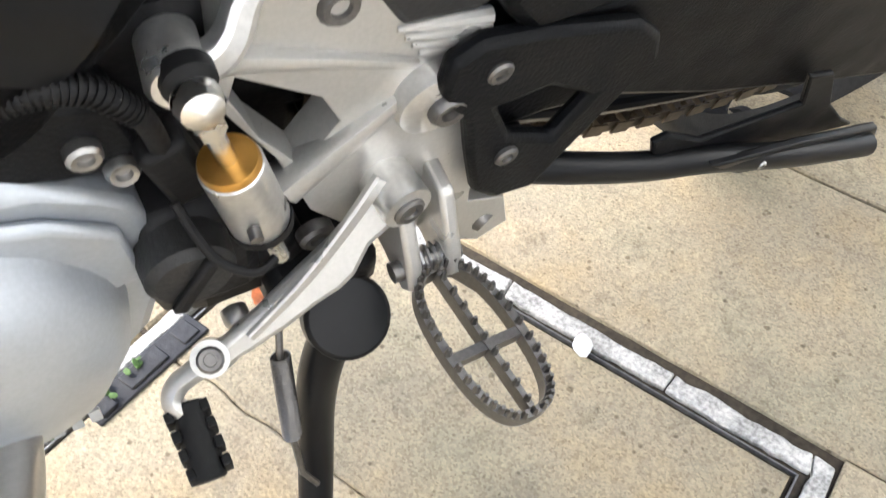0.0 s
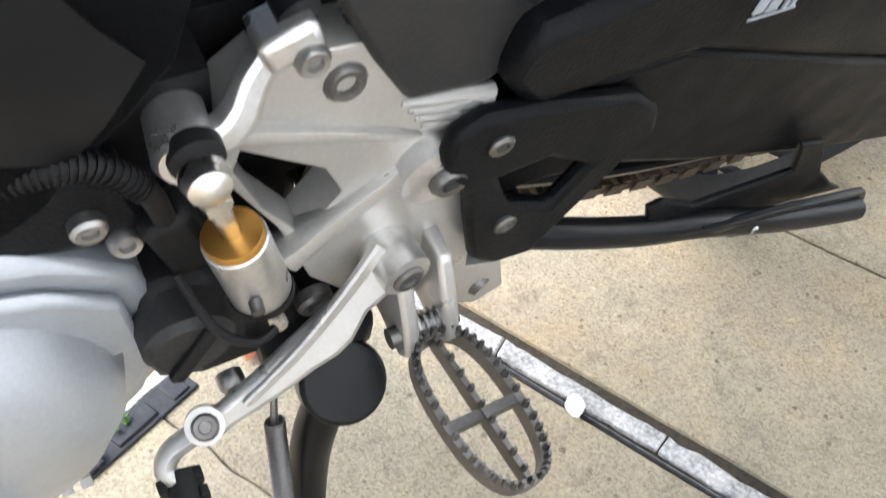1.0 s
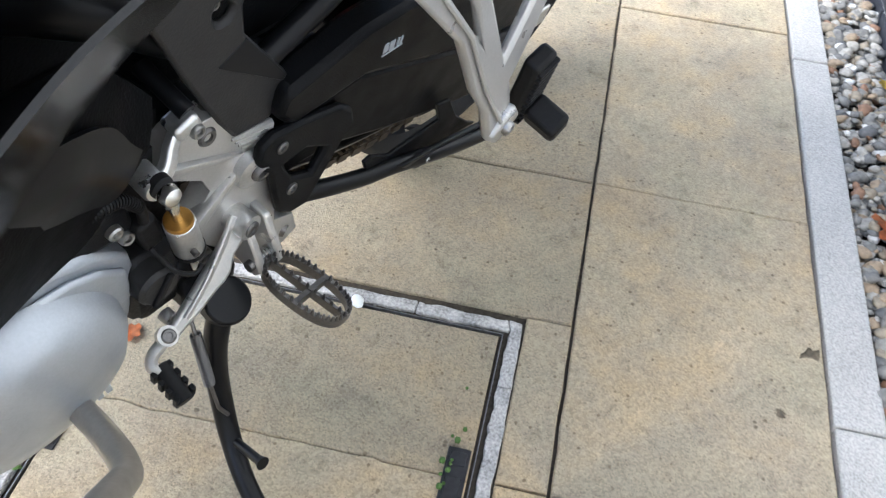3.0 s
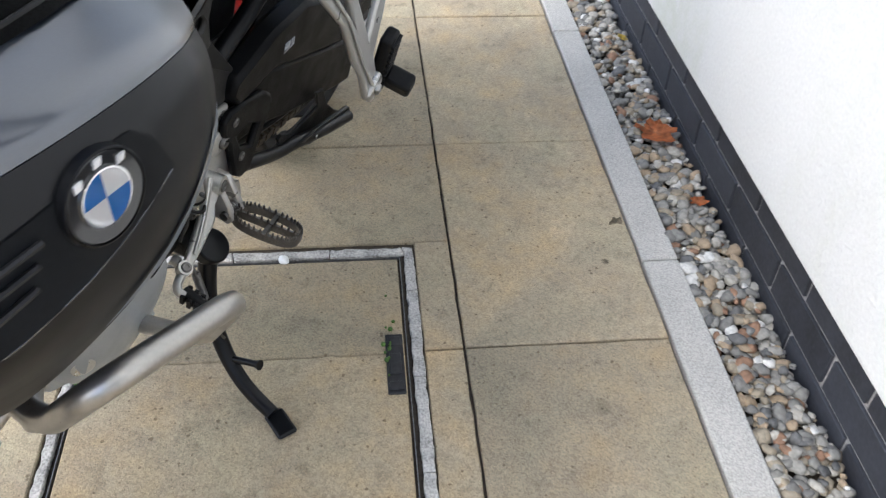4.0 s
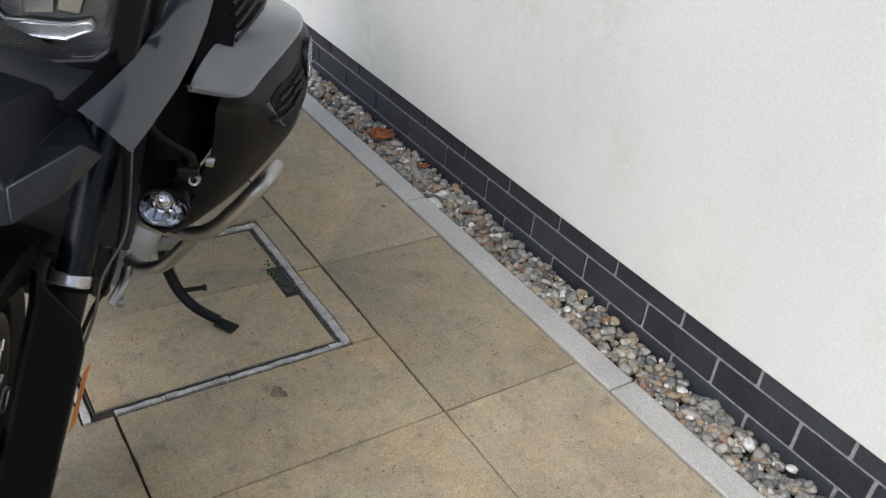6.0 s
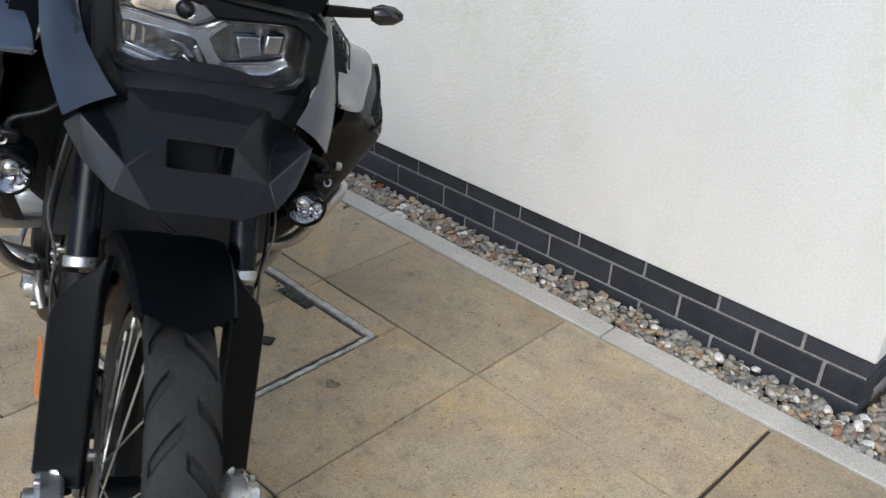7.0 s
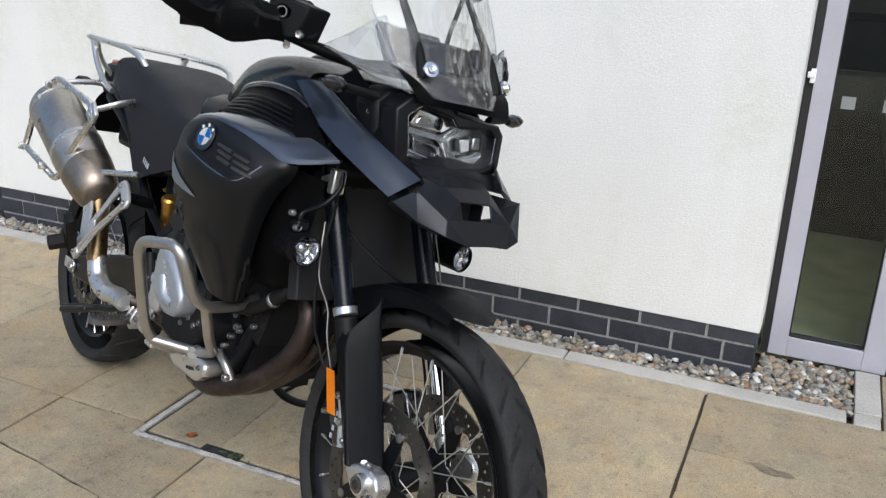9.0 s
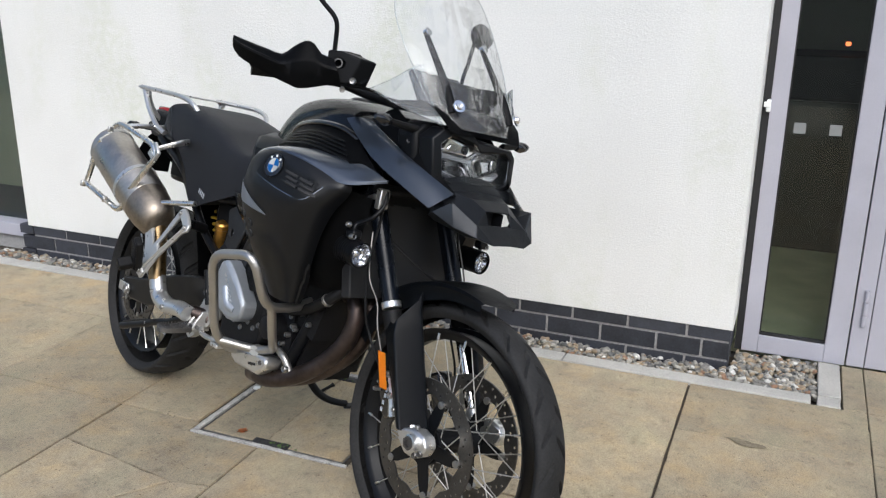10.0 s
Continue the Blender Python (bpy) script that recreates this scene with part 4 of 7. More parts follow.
for k in range(200):
    f = k / 200
    if f < 0.36:
        t = f / 0.36
        q = Vector((0.04 + 0.55 * t, 0, 0.425 + 0.025 * t))
    elif f < 0.44:
        a = math.pi / 2 - math.pi * (f - 0.36) / 0.08
        q = Vector((0.59 + 0.042 * math.cos(a), 0, 0.408 + 0.042 * math.sin(a)))
    elif f < 0.80:
        t = (f - 0.44) / 0.36
        q = Vector((0.59 - 0.55 * t, 0, 0.356 - 0.140 * t - 0.048 * math.sin(math.pi * t) ))
    else:
        a = -math.pi / 2 - math.pi * (f - 0.80) / 0.20
        q = Vector((0.03 + 0.106 * math.cos(a), 0, 0.320 + 0.106 * math.sin(a)))
    loop.append(q)
for k in range(0, 200, 2):
    a, b = loop[k], loop[(k + 2) % 200]
    d = (b - a)
    turn = d.to_track_quat("X", "Z").to_matrix().to_4x4()
    wy = 0.0075 if (k // 2) % 2 else 0.0048
    for s in (1, -1):
        box(((a + b) / 2) + Vector((0, 0.097 + s * wy, 0)), (d.length * 1.25, 0.0016, 0.013), bm, turn)
    box(a + Vector((0, 0.097, 0)), (0.008, 0.010, 0.008), bm, turn)
P("chain", bm, CHAIN, "greasy drive chain")

# -- swingarm and rear end
for s in sides():
    out = [(0.56, 0.490), (0.42, 0.470), (0.30, 0.440), (0.13, 0.385), (0.03, 0.362), (-0.045, 0.350), (-0.055, 0.300), (0.02, 0.282), (0.15, 0.292), (0.30, 0.335), (0.44, 0.372), (0.56, 0.385)]
    y0, y1 = (0.108, 0.134) if s > 0 else (-0.130, -0.104)
    P("swingarm_leg", side_plate(out, [], y0, y1), SATIN, "black box-section swingarm leg", 0.006)
    bolt((0.0, s * 0.136, 0.312), (0, s, 0), 0.017, 0.010, BOLT, name="axle_nut", washer=0.021)
    P("axle_block", box((-0.022, s * 0.137, 0.316), (0.075, 0.006, 0.034)), BARE, "", 0.003)
P("swingarm_bridge", box((0.43, 0, 0.42), (0.09, 0.23, 0.06)), SATIN, "", 0.012)
# chain guard over the upper run, with a pale print
out = [(0.560, 0.512), (0.552, 0.543), (0.450, 0.566), (0.344, 0.566), (0.235, 0.520), (0.120, 0.452), (0.02, 0.436), (-0.06, 0.425), (-0.06, 0.400), (0.040, 0.392), (0.147, 0.385), (0.300, 0.440), (0.432, 0.492), (0.540, 0.488)]
guard = P("chain_guard", side_plate(out, [], 0.116, 0.154), BLACK, "black chain guard", 0.008)
out = [(0.555, 0.482), (0.432, 0.486), (0.300, 0.434), (0.147, 0.372), (0.030, 0.340), (0.030, 0.225), (0.072, 0.238), (0.216, 0.289), (0.344, 0.339), (0.447, 0.386), (0.500, 0.396), (0.555, 0.395)]
P("swingarm_cover", side_plate(out, [], 0.130, 0.146), BLACK, "", 0.005)
for k, (u, w, h) in enumerate(((0.0, 0.007, 0.012), (0.010, 0.008, 0.012), (0.020, 0.003, 0.012), (0.026, 0.003, 0.012))):
    P("print_mark", box((0.409 - u, 0.1545, 0.521 - 0.10 * u), (w, 0.0012, h)), DECAL, parent=guard)
P("print_mark", box((0.396, 0.1545, 0.511), (0.034, 0.0012, 0.0015)), DECAL, parent=guard)
# centre stand folded up below the swingarm
for s in sides():
    cs = P("centre_stand_leg", tube(smooth_path(mir([(0.560, 0.130, 0.362), (0.496, 0.156, 0.349), (0.404, 0.166, 0.309), (0.341, 0.172, 0.290), (0.230, 0.183, 0.249), (0.120, 0.190, 0.212)], s), 4), 0.0115, 12), SATIN, "black centre stand folded up")
    P("stand_flange", side_plate([(0.345, 0.300), (0.230, 0.268), (0.110, 0.226), (0.095, 0.205), (0.115, 0.198), (0.300, 0.262)], [], s * 0.181 - 0.004, s * 0.181 + 0.004), SATIN, "", 0.002, cs)
    for q in ((0.280, 0.269), (0.213, 0.240), (0.154, 0.216)):
        bolt((q[0], s * 0.187, q[1]), (0, s, 0), 0.0045, 0.003, BOLT, cs)
P("stand_crossbar", tube([(0.50, -0.14, 0.340), (0.50, 0.14, 0.340)], 0.014, 12), SATIN)
P("guide_fin", side_plate([(0.395, 0.318), (0.404, 0.338), (0.390, 0.340), (0.346, 0.309), (0.296, 0.305), (0.239, 0.300), (0.262, 0.345), (0.230, 0.335), (0.190, 0.276), (0.140, 0.228), (0.110, 0.205), (0.230, 0.240), (0.325, 0.275)], [], 0.160, 0.166), BLACK, "black stand bracket below the chain", 0.002)
P("chain_guide", tube(smooth_path([(0.50, 0.112, 0.352), (0.40, 0.114, 0.315), (0.28, 0.114, 0.280), (0.15, 0.114, 0.246)], 4), [0.011, 0.008], 10, 0.7), SATIN, "black lower chain guide")

# black plate over the chain by the footrest
out = [(0.568, 0.500), (0.586, 0.492), (0.589, 0.472), (0.572, 0.446), (0.566, 0.415), (0.557, 0.378), (0.541, 0.363), (0.512, 0.359), (0.500, 0.376), (0.447, 0.446), (0.452, 0.463), (0.470, 0.478), (0.530, 0.494)]
hole = [(0.553, 0.449), (0.522, 0.452), (0.488, 0.431), (0.508, 0.404), (0.540, 0.420)]
heel = P("heel_guard", plate(out, [hole], lambda u, v, w: Vector((u, 0.154 + w - 0.10 * (v - 0.42), v)), 0.012), BLACK, "black plastic heel guard over the chain", 0.004)
bolt((0.558, 0.1595, 0.478), (0, 1, 0), 0.0075, 0.003, DARKBOLT, heel)
bolt((0.541, 0.1675, 0.406), (0, 1, 0), 0.0075, 0.003, DARKBOLT, heel)

# -- silver footrest castings
def cast_y(z):
    return 0.145 - 0.135 * (z - 0.45)


for s in sides():
    out = [(0.648, 0.546), (0.626, 0.545), (0.604, 0.508), (0.575, 0.506), (0.560, 0.501), (0.553, 0.482), (0.575, 0.460), (0.560, 0.425), (0.550, 0.400), (0.548, 0.345), (0.520, 0.335), (0.513, 0.305), (0.535, 0.296), (0.556, 0.308),
           (0.575, 0.335), (0.620, 0.355), (0.652, 0.395), (0.668, 0.445), (0.686, 0.492), (0.696, 0.512), (0.684, 0.532), (0.666, 0.544)]
    hole = [(0.690, 0.486), (0.682, 0.504), (0.643, 0.476), (0.634, 0.456), (0.655, 0.432)]
    cast = P("footrest_casting", plate(out, [hole], lambda u, v, w, s=s: Vector((u, s * (cast_y(v) - w), v)), 0.024), SILVER, "silver cast footrest plate with ribs", 0.006)
    rib = tube(smooth_path([(x, s * (cast_y(z) + 0.001), z) for x, z in ((0.694, 0.520), (0.672, 0.512), (0.632, 0.496), (0.595, 0.480))], 4), [0.010, 0.003], 10, 0.8)
    P("cast_rib", rib, SILVER, parent=cast)
    rib = tube(smooth_path([(x, s * (cast_y(z) - 0.004), z) for x, z in ((0.664, 0.420), (0.632, 0.438), (0.602, 0.455))], 4), [0.020, 0.010], 12, 0.6)
    P("cast_rib", rib, SILVER, parent=cast)
    for k in range(4):
        za, zb = 0.504 - k * 0.006, 0.499 - k * 0.006
        P("cast_rib", tube([(0.606 - k * 0.004, s * (cast_y(za) + 0.0005), za), (0.558, s * (cast_y(zb) + 0.003), zb)], [0.0016, 0.0046], 8), SILVER, parent=cast)
    P("pivot_boss", lathe([(0.001, 0.012), (0.013, 0.012), (0.021, 0.009), (0.023, -0.006)], (0.585, s * 0.144, 0.455), (0, s, 0), 24), BARE, "dull pivot cap", parent=cast)
    bolt((0.582, s * 0.155, 0.457), (0, s, 0), 0.011, 0.007, DARKBOLT, cast, washer=0.014)
    P("bolt_boss", lathe([(0.008, 0.008), (0.014, 0.008), (0.016, -0.004)], (0.634, s * 0.126, 0.526), (0, s, 0.1), 20), SILVER, parent=cast)
    bolt((0.634, s * 0.132, 0.526), (0, s, 0.1), 0.0105, 0.006, DARKBOLT, cast)
    P("bolt_boss", lathe([(0.009, 0.014), (0.0125, 0.012), (0.0135, -0.004)], (0.540, s * 0.143, 0.317), (-0.4, s, -0.2), 20), SILVER, parent=cast)
    bolt((0.534, s * 0.156, 0.314), (-0.4, s, -0.2), 0.0095, 0.009, DARKBOLT, cast)
    bolt((0.650, s * 0.156, 0.372), (0, s, 0), 0.011, 0.005, DARKBOLT, cast)
    bolt((0.688, s * 0.118, 0.496), (0.2, s, 0), 0.012, 0.010, BARE, cast)

P("frame_plate", box((0.655, 0, 0.470), (0.10, 0.20, 0.12)), ENGINE, "", 0.01)
P("frame_plate", box((0.690, 0, 0.400), (0.11, 0.20, 0.10)), ENGINE, "", 0.01)
P("frame_plate", box((0.50, 0, 0.44), (0.12, 0.16, 0.10)), ENGINE, "", 0.01)

# footrests: toothed oval frames
for s in sides():
    cx, cy, cz = 0.584, 0.243, 0.346
    bm = bmesh.new()
    n = 40
    ring = []
    for k in range(n):
        a = 2 * math.pi * k / n
        u, v = math.cos(a), math.sin(a)
        ex = 0.026 * (abs(u) ** 0.7) * (1 if u > 0 else -1)
        ey = 0.052 * (abs(v) ** 0.85) * (1 if v > 0 else -1)
        ring.append((ex, ey))
    def peg_at(u, v, w, s=s):
        return Vector((cx + u - 0.12 * v, s * (cy + v), cz + w - 0.06 * v))
    plate(ring, [[(u * 0.80, v * 0.91) for u, v in ring]], lambda u, v, w: peg_at(u, v, w - 0.012), 0.014, bm)
    box(peg_at(0.0, 0.0, -0.004), (0.0035, 0.094, 0.014), bm, pose(0, 0, 0, -3 * s, 0, 7 * s))
    box(peg_at(0, 0.004, -0.005), (0.044, 0.006, 0.012), bm)
    for k in range(0, n):
        u, v = ring[k]
        bmesh.ops.create_cone(bm, cap_ends=True, segments=6, radius1=0.0028, radius2=0.0013, depth=0.008, matrix=Matrix.Translation(peg_at(u * 0.91, v * 0.955, 0.005)))
    for k in range(9):
        bmesh.ops.create_cone(bm, cap_ends=True, segments=6, radius1=0.0026, radius2=0.0012, depth=0.007, matrix=Matrix.Translation(peg_at(0, -0.042 + 0.0105 * k, 0.006)))
    peg = P("footrest", bm, DARKBOLT, "toothed steel off-road footrest")
    # clevis with two cheeks, pin and spring
    for dx in (-0.014, 0.012):
        P("clevis_cheek", plate([(0.165, 0.338), (0.192, 0.333), (0.201, 0.347), (0.192, 0.366), (0.172, 0.398), (0.142, 0.402), (0.142, 0.338)], [], lambda u, v, w, dx=dx, s=s: Vector((0.588 + dx + w, s * u, v)), 0.010), SILVER, "", 0.003)
    P("pivot_pin", tube([(0.616, s * 0.187, 0.352), (0.572, s * 0.187, 0.352)], 0.0065, 14), DARKBOLT)
    coil = [(0.598 - 0.0006 * k, s * 0.186 + 0.0075 * math.cos(k * 0.9), 0.351 + 0.0075 * math.sin(k * 0.9)) for k in range(30)]
    P("return_spring", tube(coil, 0.0016, 6), BOLT)

# -- gear lever (left) and its linkage
def blade(pts, w, h, bm=None):
    """A forged bar of roughly square section along points, h across the side it shows."""
    bm = bm or bmesh.new()
    p = [Vector(q) for q in pts]
    rings = []
    for i, q in enumerate(p):
        d = (p[min(i + 1, len(p) - 1)] - p[max(i - 1, 0)]).normalized()
        side = d.cross(Vector((0, 1, 0.25))).normalized()
        out_ = side.cross(d).normalized()
        f = i / (len(p) - 1)
        ww, hh = w[0] + (w[1] - w[0]) * f, h[0] + (h[1] - h[0]) * f
        rings.append([bm.verts.new(q + side * hh * a + out_ * ww * b) for a, b in ((-1, -0.6), (-1, 0.5), (-0.7, 1), (0.7, 1), (1, 0.5), (1, -0.6))])
    for a, b in zip(rings, rings[1:]):
        for k in range(6):
            bm.faces.new((a[k], a[(k + 1) % 6], b[(k + 1) % 6], b[k]))
    bm.faces.new(rings[0])
    bm.faces.new(rings[-1][::-1])
    return bm


def lever_at(u, v, w):
    """The lever's broad face, leaning outwards to its lower edge."""
    zc = 0.402 - (u - 0.608) * 0.44
    return Vector((u, 0.168 + (u - 0.609) * 0.22 + (zc - v) * 0.8 - (0.012 - w) * 0.78, v - (0.012 - w) * 0.62))


lever = P("gear_lever", plate([(0.6190, 0.4061), (0.6290, 0.4006), (0.6490, 0.3889), (0.6710, 0.3783), (0.6950, 0.3660), (0.7170, 0.3561), (0.7290, 0.3553), (0.7370, 0.3495), (0.7340, 0.3425), (0.7230, 0.3402), (0.7120, 0.3456), (0.6830, 0.3543), (0.6630, 0.3618), (0.6490, 0.3658), (0.6400, 0.3705), (0.6280, 0.3826), (0.6130, 0.3894), (0.5980, 0.3907), (0.5950, 0.3981), (0.6010, 0.4077), (0.6100, 0.4118)], [], lever_at, 0.011), SILVER, "broad cast aluminium gear lever", 0.004)
P("lever_ridge", blade(smooth_path([lever_at(0.616, 0.414, 0.015), lever_at(0.640, 0.396, 0.015), lever_at(0.670, 0.376, 0.015), lever_at(0.704, 0.357, 0.014)], 4), (0.003, 0.002), (0.0045, 0.003)), SILVER, parent=lever)
P("lever_boss", lathe([(0.005, 0.012), (0.0145, 0.011), (0.0155, -0.020)], (0.607, 0.165, 0.402), (-0.1, 1, 0.1), 22), BARE, parent=lever)
bolt((0.606, 0.1765, 0.402), (-0.1, 1, 0.1), 0.0095, 0.003, DARKBOLT, lever)
P("lever_eye", lathe([(0.004, 0.006), (0.0105, 0.005), (0.0105, -0.008)], (0.727, 0.192, 0.350), (0.1, 0.5, 1), 20), SILVER, parent=lever)
bolt((0.7275, 0.195, 0.355), (0.1, 0.4, 1), 0.0075, 0.003, DARKBOLT, lever)
P("toe_arm", tube(smooth_path([(0.727, 0.192, 0.346), (0.746, 0.194, 0.338), (0.753, 0.201, 0.332), (0.748, 0.209, 0.328)], 4), 0.0078, 10, 0.8), SILVER, parent=lever)
bm = tube(smooth_path([(0.746, 0.203, 0.328), (0.748, 0.224, 0.324), (0.750, 0.246, 0.320)], 5), 0.0098, 14)
toe = P("toe_rubber", bm, SOFT, "ribbed black toe rubber", 0.0015, lever)
for k in range(4):
    for sg in (1, -1):
        P("rubber_rib", box((0.748 + sg * 0.0096, 0.209 + 0.0105 * k, 0.327 - 0.002 * k), (0.005, 0.0066, 0.016)), SOFT, "", 0.001, lever)
# shift sensor between lever arm and gearbox
rod0, rod1 = Vector((0.706, 0.169, 0.534)), Vector((0.684, 0.177, 0.430))
ax = (rod1 - rod0).normalized()
P("shift_rod", tube([rod0, rod0 + ax * 0.046], 0.0045, 12), BRIGHT, "bright threaded shift rod")
P("rod_nut", lathe([(0.0065, 0.0), (0.0065, 0.008)], rod0 + ax * 0.006, ax, 6), BRIGHT)
P("sensor_cap", lathe([(0.0045, 0.0), (0.0126, 0.0005), (0.0134, 0.002), (0.0134, 0.008)], rod0 + ax * 0.034, ax, 28), GOLD, "gold anodised end of the shift sensor")
P("shift_sensor", lathe([(0.0110, 0.0), (0.0142, 0.0), (0.0145, 0.046), (0.013, 0.050), (0.006, 0.051)], rod0 + ax * 0.0385, ax, 28), BARE, "matt aluminium shift sensor barrel", 0.001)
P("sensor_pin", lathe([(0.002, 0.0), (0.0032, 0.001), (0.0032, 0.007)], rod0 + ax * 0.068 + Vector((0.004, 0.0135, 0.0)), (0.1, 1, 0), 10), DARKBOLT)
P("sensor_ring", lathe([(0.0152, 0.0), (0.0152, 0.005)], rod0 + ax * 0.084, ax, 28), SOFT)
P("rod_joint", lathe([(0.004, 0.0), (0.006, 0.004), (0.007, 0.012), (0.0045, 0.018), (0.0045, 0.034)], rod0 + ax * 0.092, ax, 12), BRIGHT)
P("ball_joint", lathe([(0.003, -0.010), (0.0085, -0.007), (0.010, 0.0), (0.0085, 0.007), (0.003, 0.010)], rod0 + Vector((0, -0.002, 0.003)), (0, 1, 0.2), 18), BRIGHT)
P("joint_boot", lathe([(0.008, 0.0), (0.0115, 0.003), (0.011, 0.010), (0.007, 0.013)], rod0 + Vector((0, -0.018, 0.004)), (0, 1, 0.1), 18), SOFT)
bm = blade(smooth_path([(0.664, 0.130, 0.556), (0.675, 0.135, 0.546), (0.682, 0.140, 0.535), (0.692, 0.144, 0.529), (0.707, 0.145, 0.529)], 5), (0.006, 0.007), (0.006, 0.009))
arm = P("shift_arm", bm, BARE, "curved aluminium shift arm", 0.002)
P("arm_clamp", box((0.660, 0.130, 0.560), (0.026, 0.024, 0.016), turn=pose(0, 0, 0, 10, 20, 0)), BARE, "", 0.004, arm)
P("arm_barrel", lathe([(0.010, -0.030), (0.0125, -0.026), (0.0125, 0.010), (0.010, 0.014)], (0.708, 0.146, 0.534), (0.15, 1, 0.2), 20), BARE, "", 0.0, arm)
bolt((0.654, 0.142, 0.556), (0, 1, 0.1), 0.0075, 0.005, BOLT, arm)
P("shift_shaft", tube([(0.655, 0.132, 0.570), (0.660, 0.080, 0.585)], 0.009, 12), SATIN, parent=arm)
P("sensor_lead", tube(smooth_path([(0.790, 0.150, 0.540), (0.765, 0.152, 0.548), (0.742, 0.154, 0.545), (0.726, 0.156, 0.525), (0.720, 0.154, 0.495)], 5), 0.0050, 10), SOFT, "ribbed black cable sleeve")
bm = bmesh.new()
lead = smooth_path([(0.790, 0.150, 0.540), (0.765, 0.152, 0.548), (0.742, 0.154, 0.545), (0.726, 0.156, 0.525)], 9)
for a, b in zip(lead[:-1:1], lead[1::1]):
    lathe([(0.0062, 0.0), (0.0062, 0.0014)], a, b - a, 12, bm)
P("cable_rib", bm, SOFT)
P("connector", box((0.716, 0.150, 0.478), (0.022, 0.020, 0.045), turn=pose(0, 0, 0, 0, 15, 0)), SOFT, "black cable connector", 0.004)
P("sensor_wire", tube(smooth_path([(0.688, 0.192, 0.440), (0.700, 0.196, 0.442), (0.714, 0.186, 0.450), (0.722, 0.165, 0.470)], 5), 0.0024, 8), SOFT)

# -- engine
bm = box((0.855, 0, 0.448), (0.39, 0.26, 0.265))
bmesh.ops.bevel(bm, geom=list(bm.edges), offset=0.03, segments=2, affect="EDGES")
box((1.02, 0, 0.60), (0.24, 0.24, 0.22), bm, pose(0, 0, 0, 0, 18, 0))
engine = P("engine_block", bm, ENGINE, "dark cast engine block")
# left alternator cover: stepped silver casting
bm = side_plate([(0.756, 0.482), (0.736, 0.462), (0.731, 0.435), (0.732, 0.385), (0.746, 0.340), (0.778, 0.300), (0.835, 0.280), (0.905, 0.285), (0.960, 0.325), (0.975, 0.400), (0.950, 0.470), (0.890, 0.512), (0.810, 0.510), (0.780, 0.500)], [], 0.120, 0.156)
P("alternator_cover", bm, COVER, "silver-painted alternator cover", 0.006, engine)
bm = lathe([(0.001, 0.046), (0.050, 0.045), (0.085, 0.038), (0.100, 0.022), (0.106, 0.0)], (0.858, 0.154, 0.392), (0.0, 1, -0.05), 40)
P("cover_dome", bm, COVER, parent=engine)
P("cover_step", side_plate([(0.746, 0.456), (0.742, 0.410), (0.790, 0.402), (0.860, 0.440), (0.855, 0.494), (0.800, 0.492), (0.772, 0.480)], [], 0.156, 0.164), COVER, "", 0.005, engine)
for k in range(6):
    P("print_mark", box((0.792 + k * 0.010, 0.1852 + 0.0006 * k, 0.318 + 0.001 * k), (0.006, 0.0025, 0.008), turn=pose(0, 0, 0, 24, 0, 0)), COVER, parent=engine)
# oil filler cap and its housing
P("filler_housing", box((0.712, 0.138, 0.395), (0.060, 0.046, 0.100)), ENGINE, "", 0.010, engine)
P("filler_cap", lathe([(0.008, 0.022), (0.018, 0.021), (0.022, 0.017), (0.023, 0.0)], (0.723, 0.160, 0.421), (0.05, 1, 0.1), 28), GREYPLASTIC, "round black cap with a cross bar", 0.0, engine)
P("cap_bar", box((0.724, 0.183, 0.423), (0.008, 0.006, 0.038), turn=pose(0, 0, 0, 6, -35, 0)), SOFT, "", 0.002, engine)
bolt((0.703, 0.164, 0.325), (0, 1, 0), 0.008, 0.007, BOLT, engine)
P("lower_case", box((0.690, 0.110, 0.345), (0.075, 0.09, 0.055)), ENGINE, "", 0.012, engine)
# black plastic cover behind the shift cable
P("sprocket_cover", side_plate([(0.722, 0.476), (0.732, 0.530), (0.760, 0.540), (0.810, 0.545), (0.830, 0.520), (0.810, 0.492)], [], 0.115, 0.150), BLACK, "", 0.008, engine)
bolt((0.749, 0.153, 0.506), (0, 1, 0), 0.0075, 0.004, BOLT, engine)
bolt((0.737, 0.150, 0.486), (0, 1, 0.2), 0.0075, 0.006, BOLT, engine)
# right clutch cover with plain bars for its mark
out = [(0.718, 0.560), (0.730, 0.588), (0.762, 0.600), (0.808, 0.566), (0.848, 0.532), (0.882, 0.498), (0.874, 0.458), (0.842, 0.438), (0.802, 0.434), (0.758, 0.448), (0.724, 0.470), (0.714, 0.515)]
clutch = P("clutch_cover", side_plate(out, [], -0.212, -0.150), COVER, "silver clutch cover", 0.014, engine)
for k in range(6):
    P("print_mark", box((0.772 + 0.009 * k, -0.213, 0.556 - 0.013 * k), (0.012, 0.003, 0.006), turn=pose(0, 0, 0, 0, 30, 0)), BARE, parent=engine)
P("clutch_bulge", tube(smooth_path([(0.775, -0.205, 0.520), (0.805, -0.212, 0.480), (0.835, -0.205, 0.470)], 4), [0.018, 0.012], 10), COVER, parent=engine)
for q in ((0.735, 0.590), (0.790, 0.608), (0.850, 0.440), (0.815, 0.415), (0.775, 0.425), (0.880, 0.430), (0.905, 0.445)):
    bolt((q[0], -0.160, q[1]), (0, -1, 0), 0.008, 0.010, BOLT, engine)
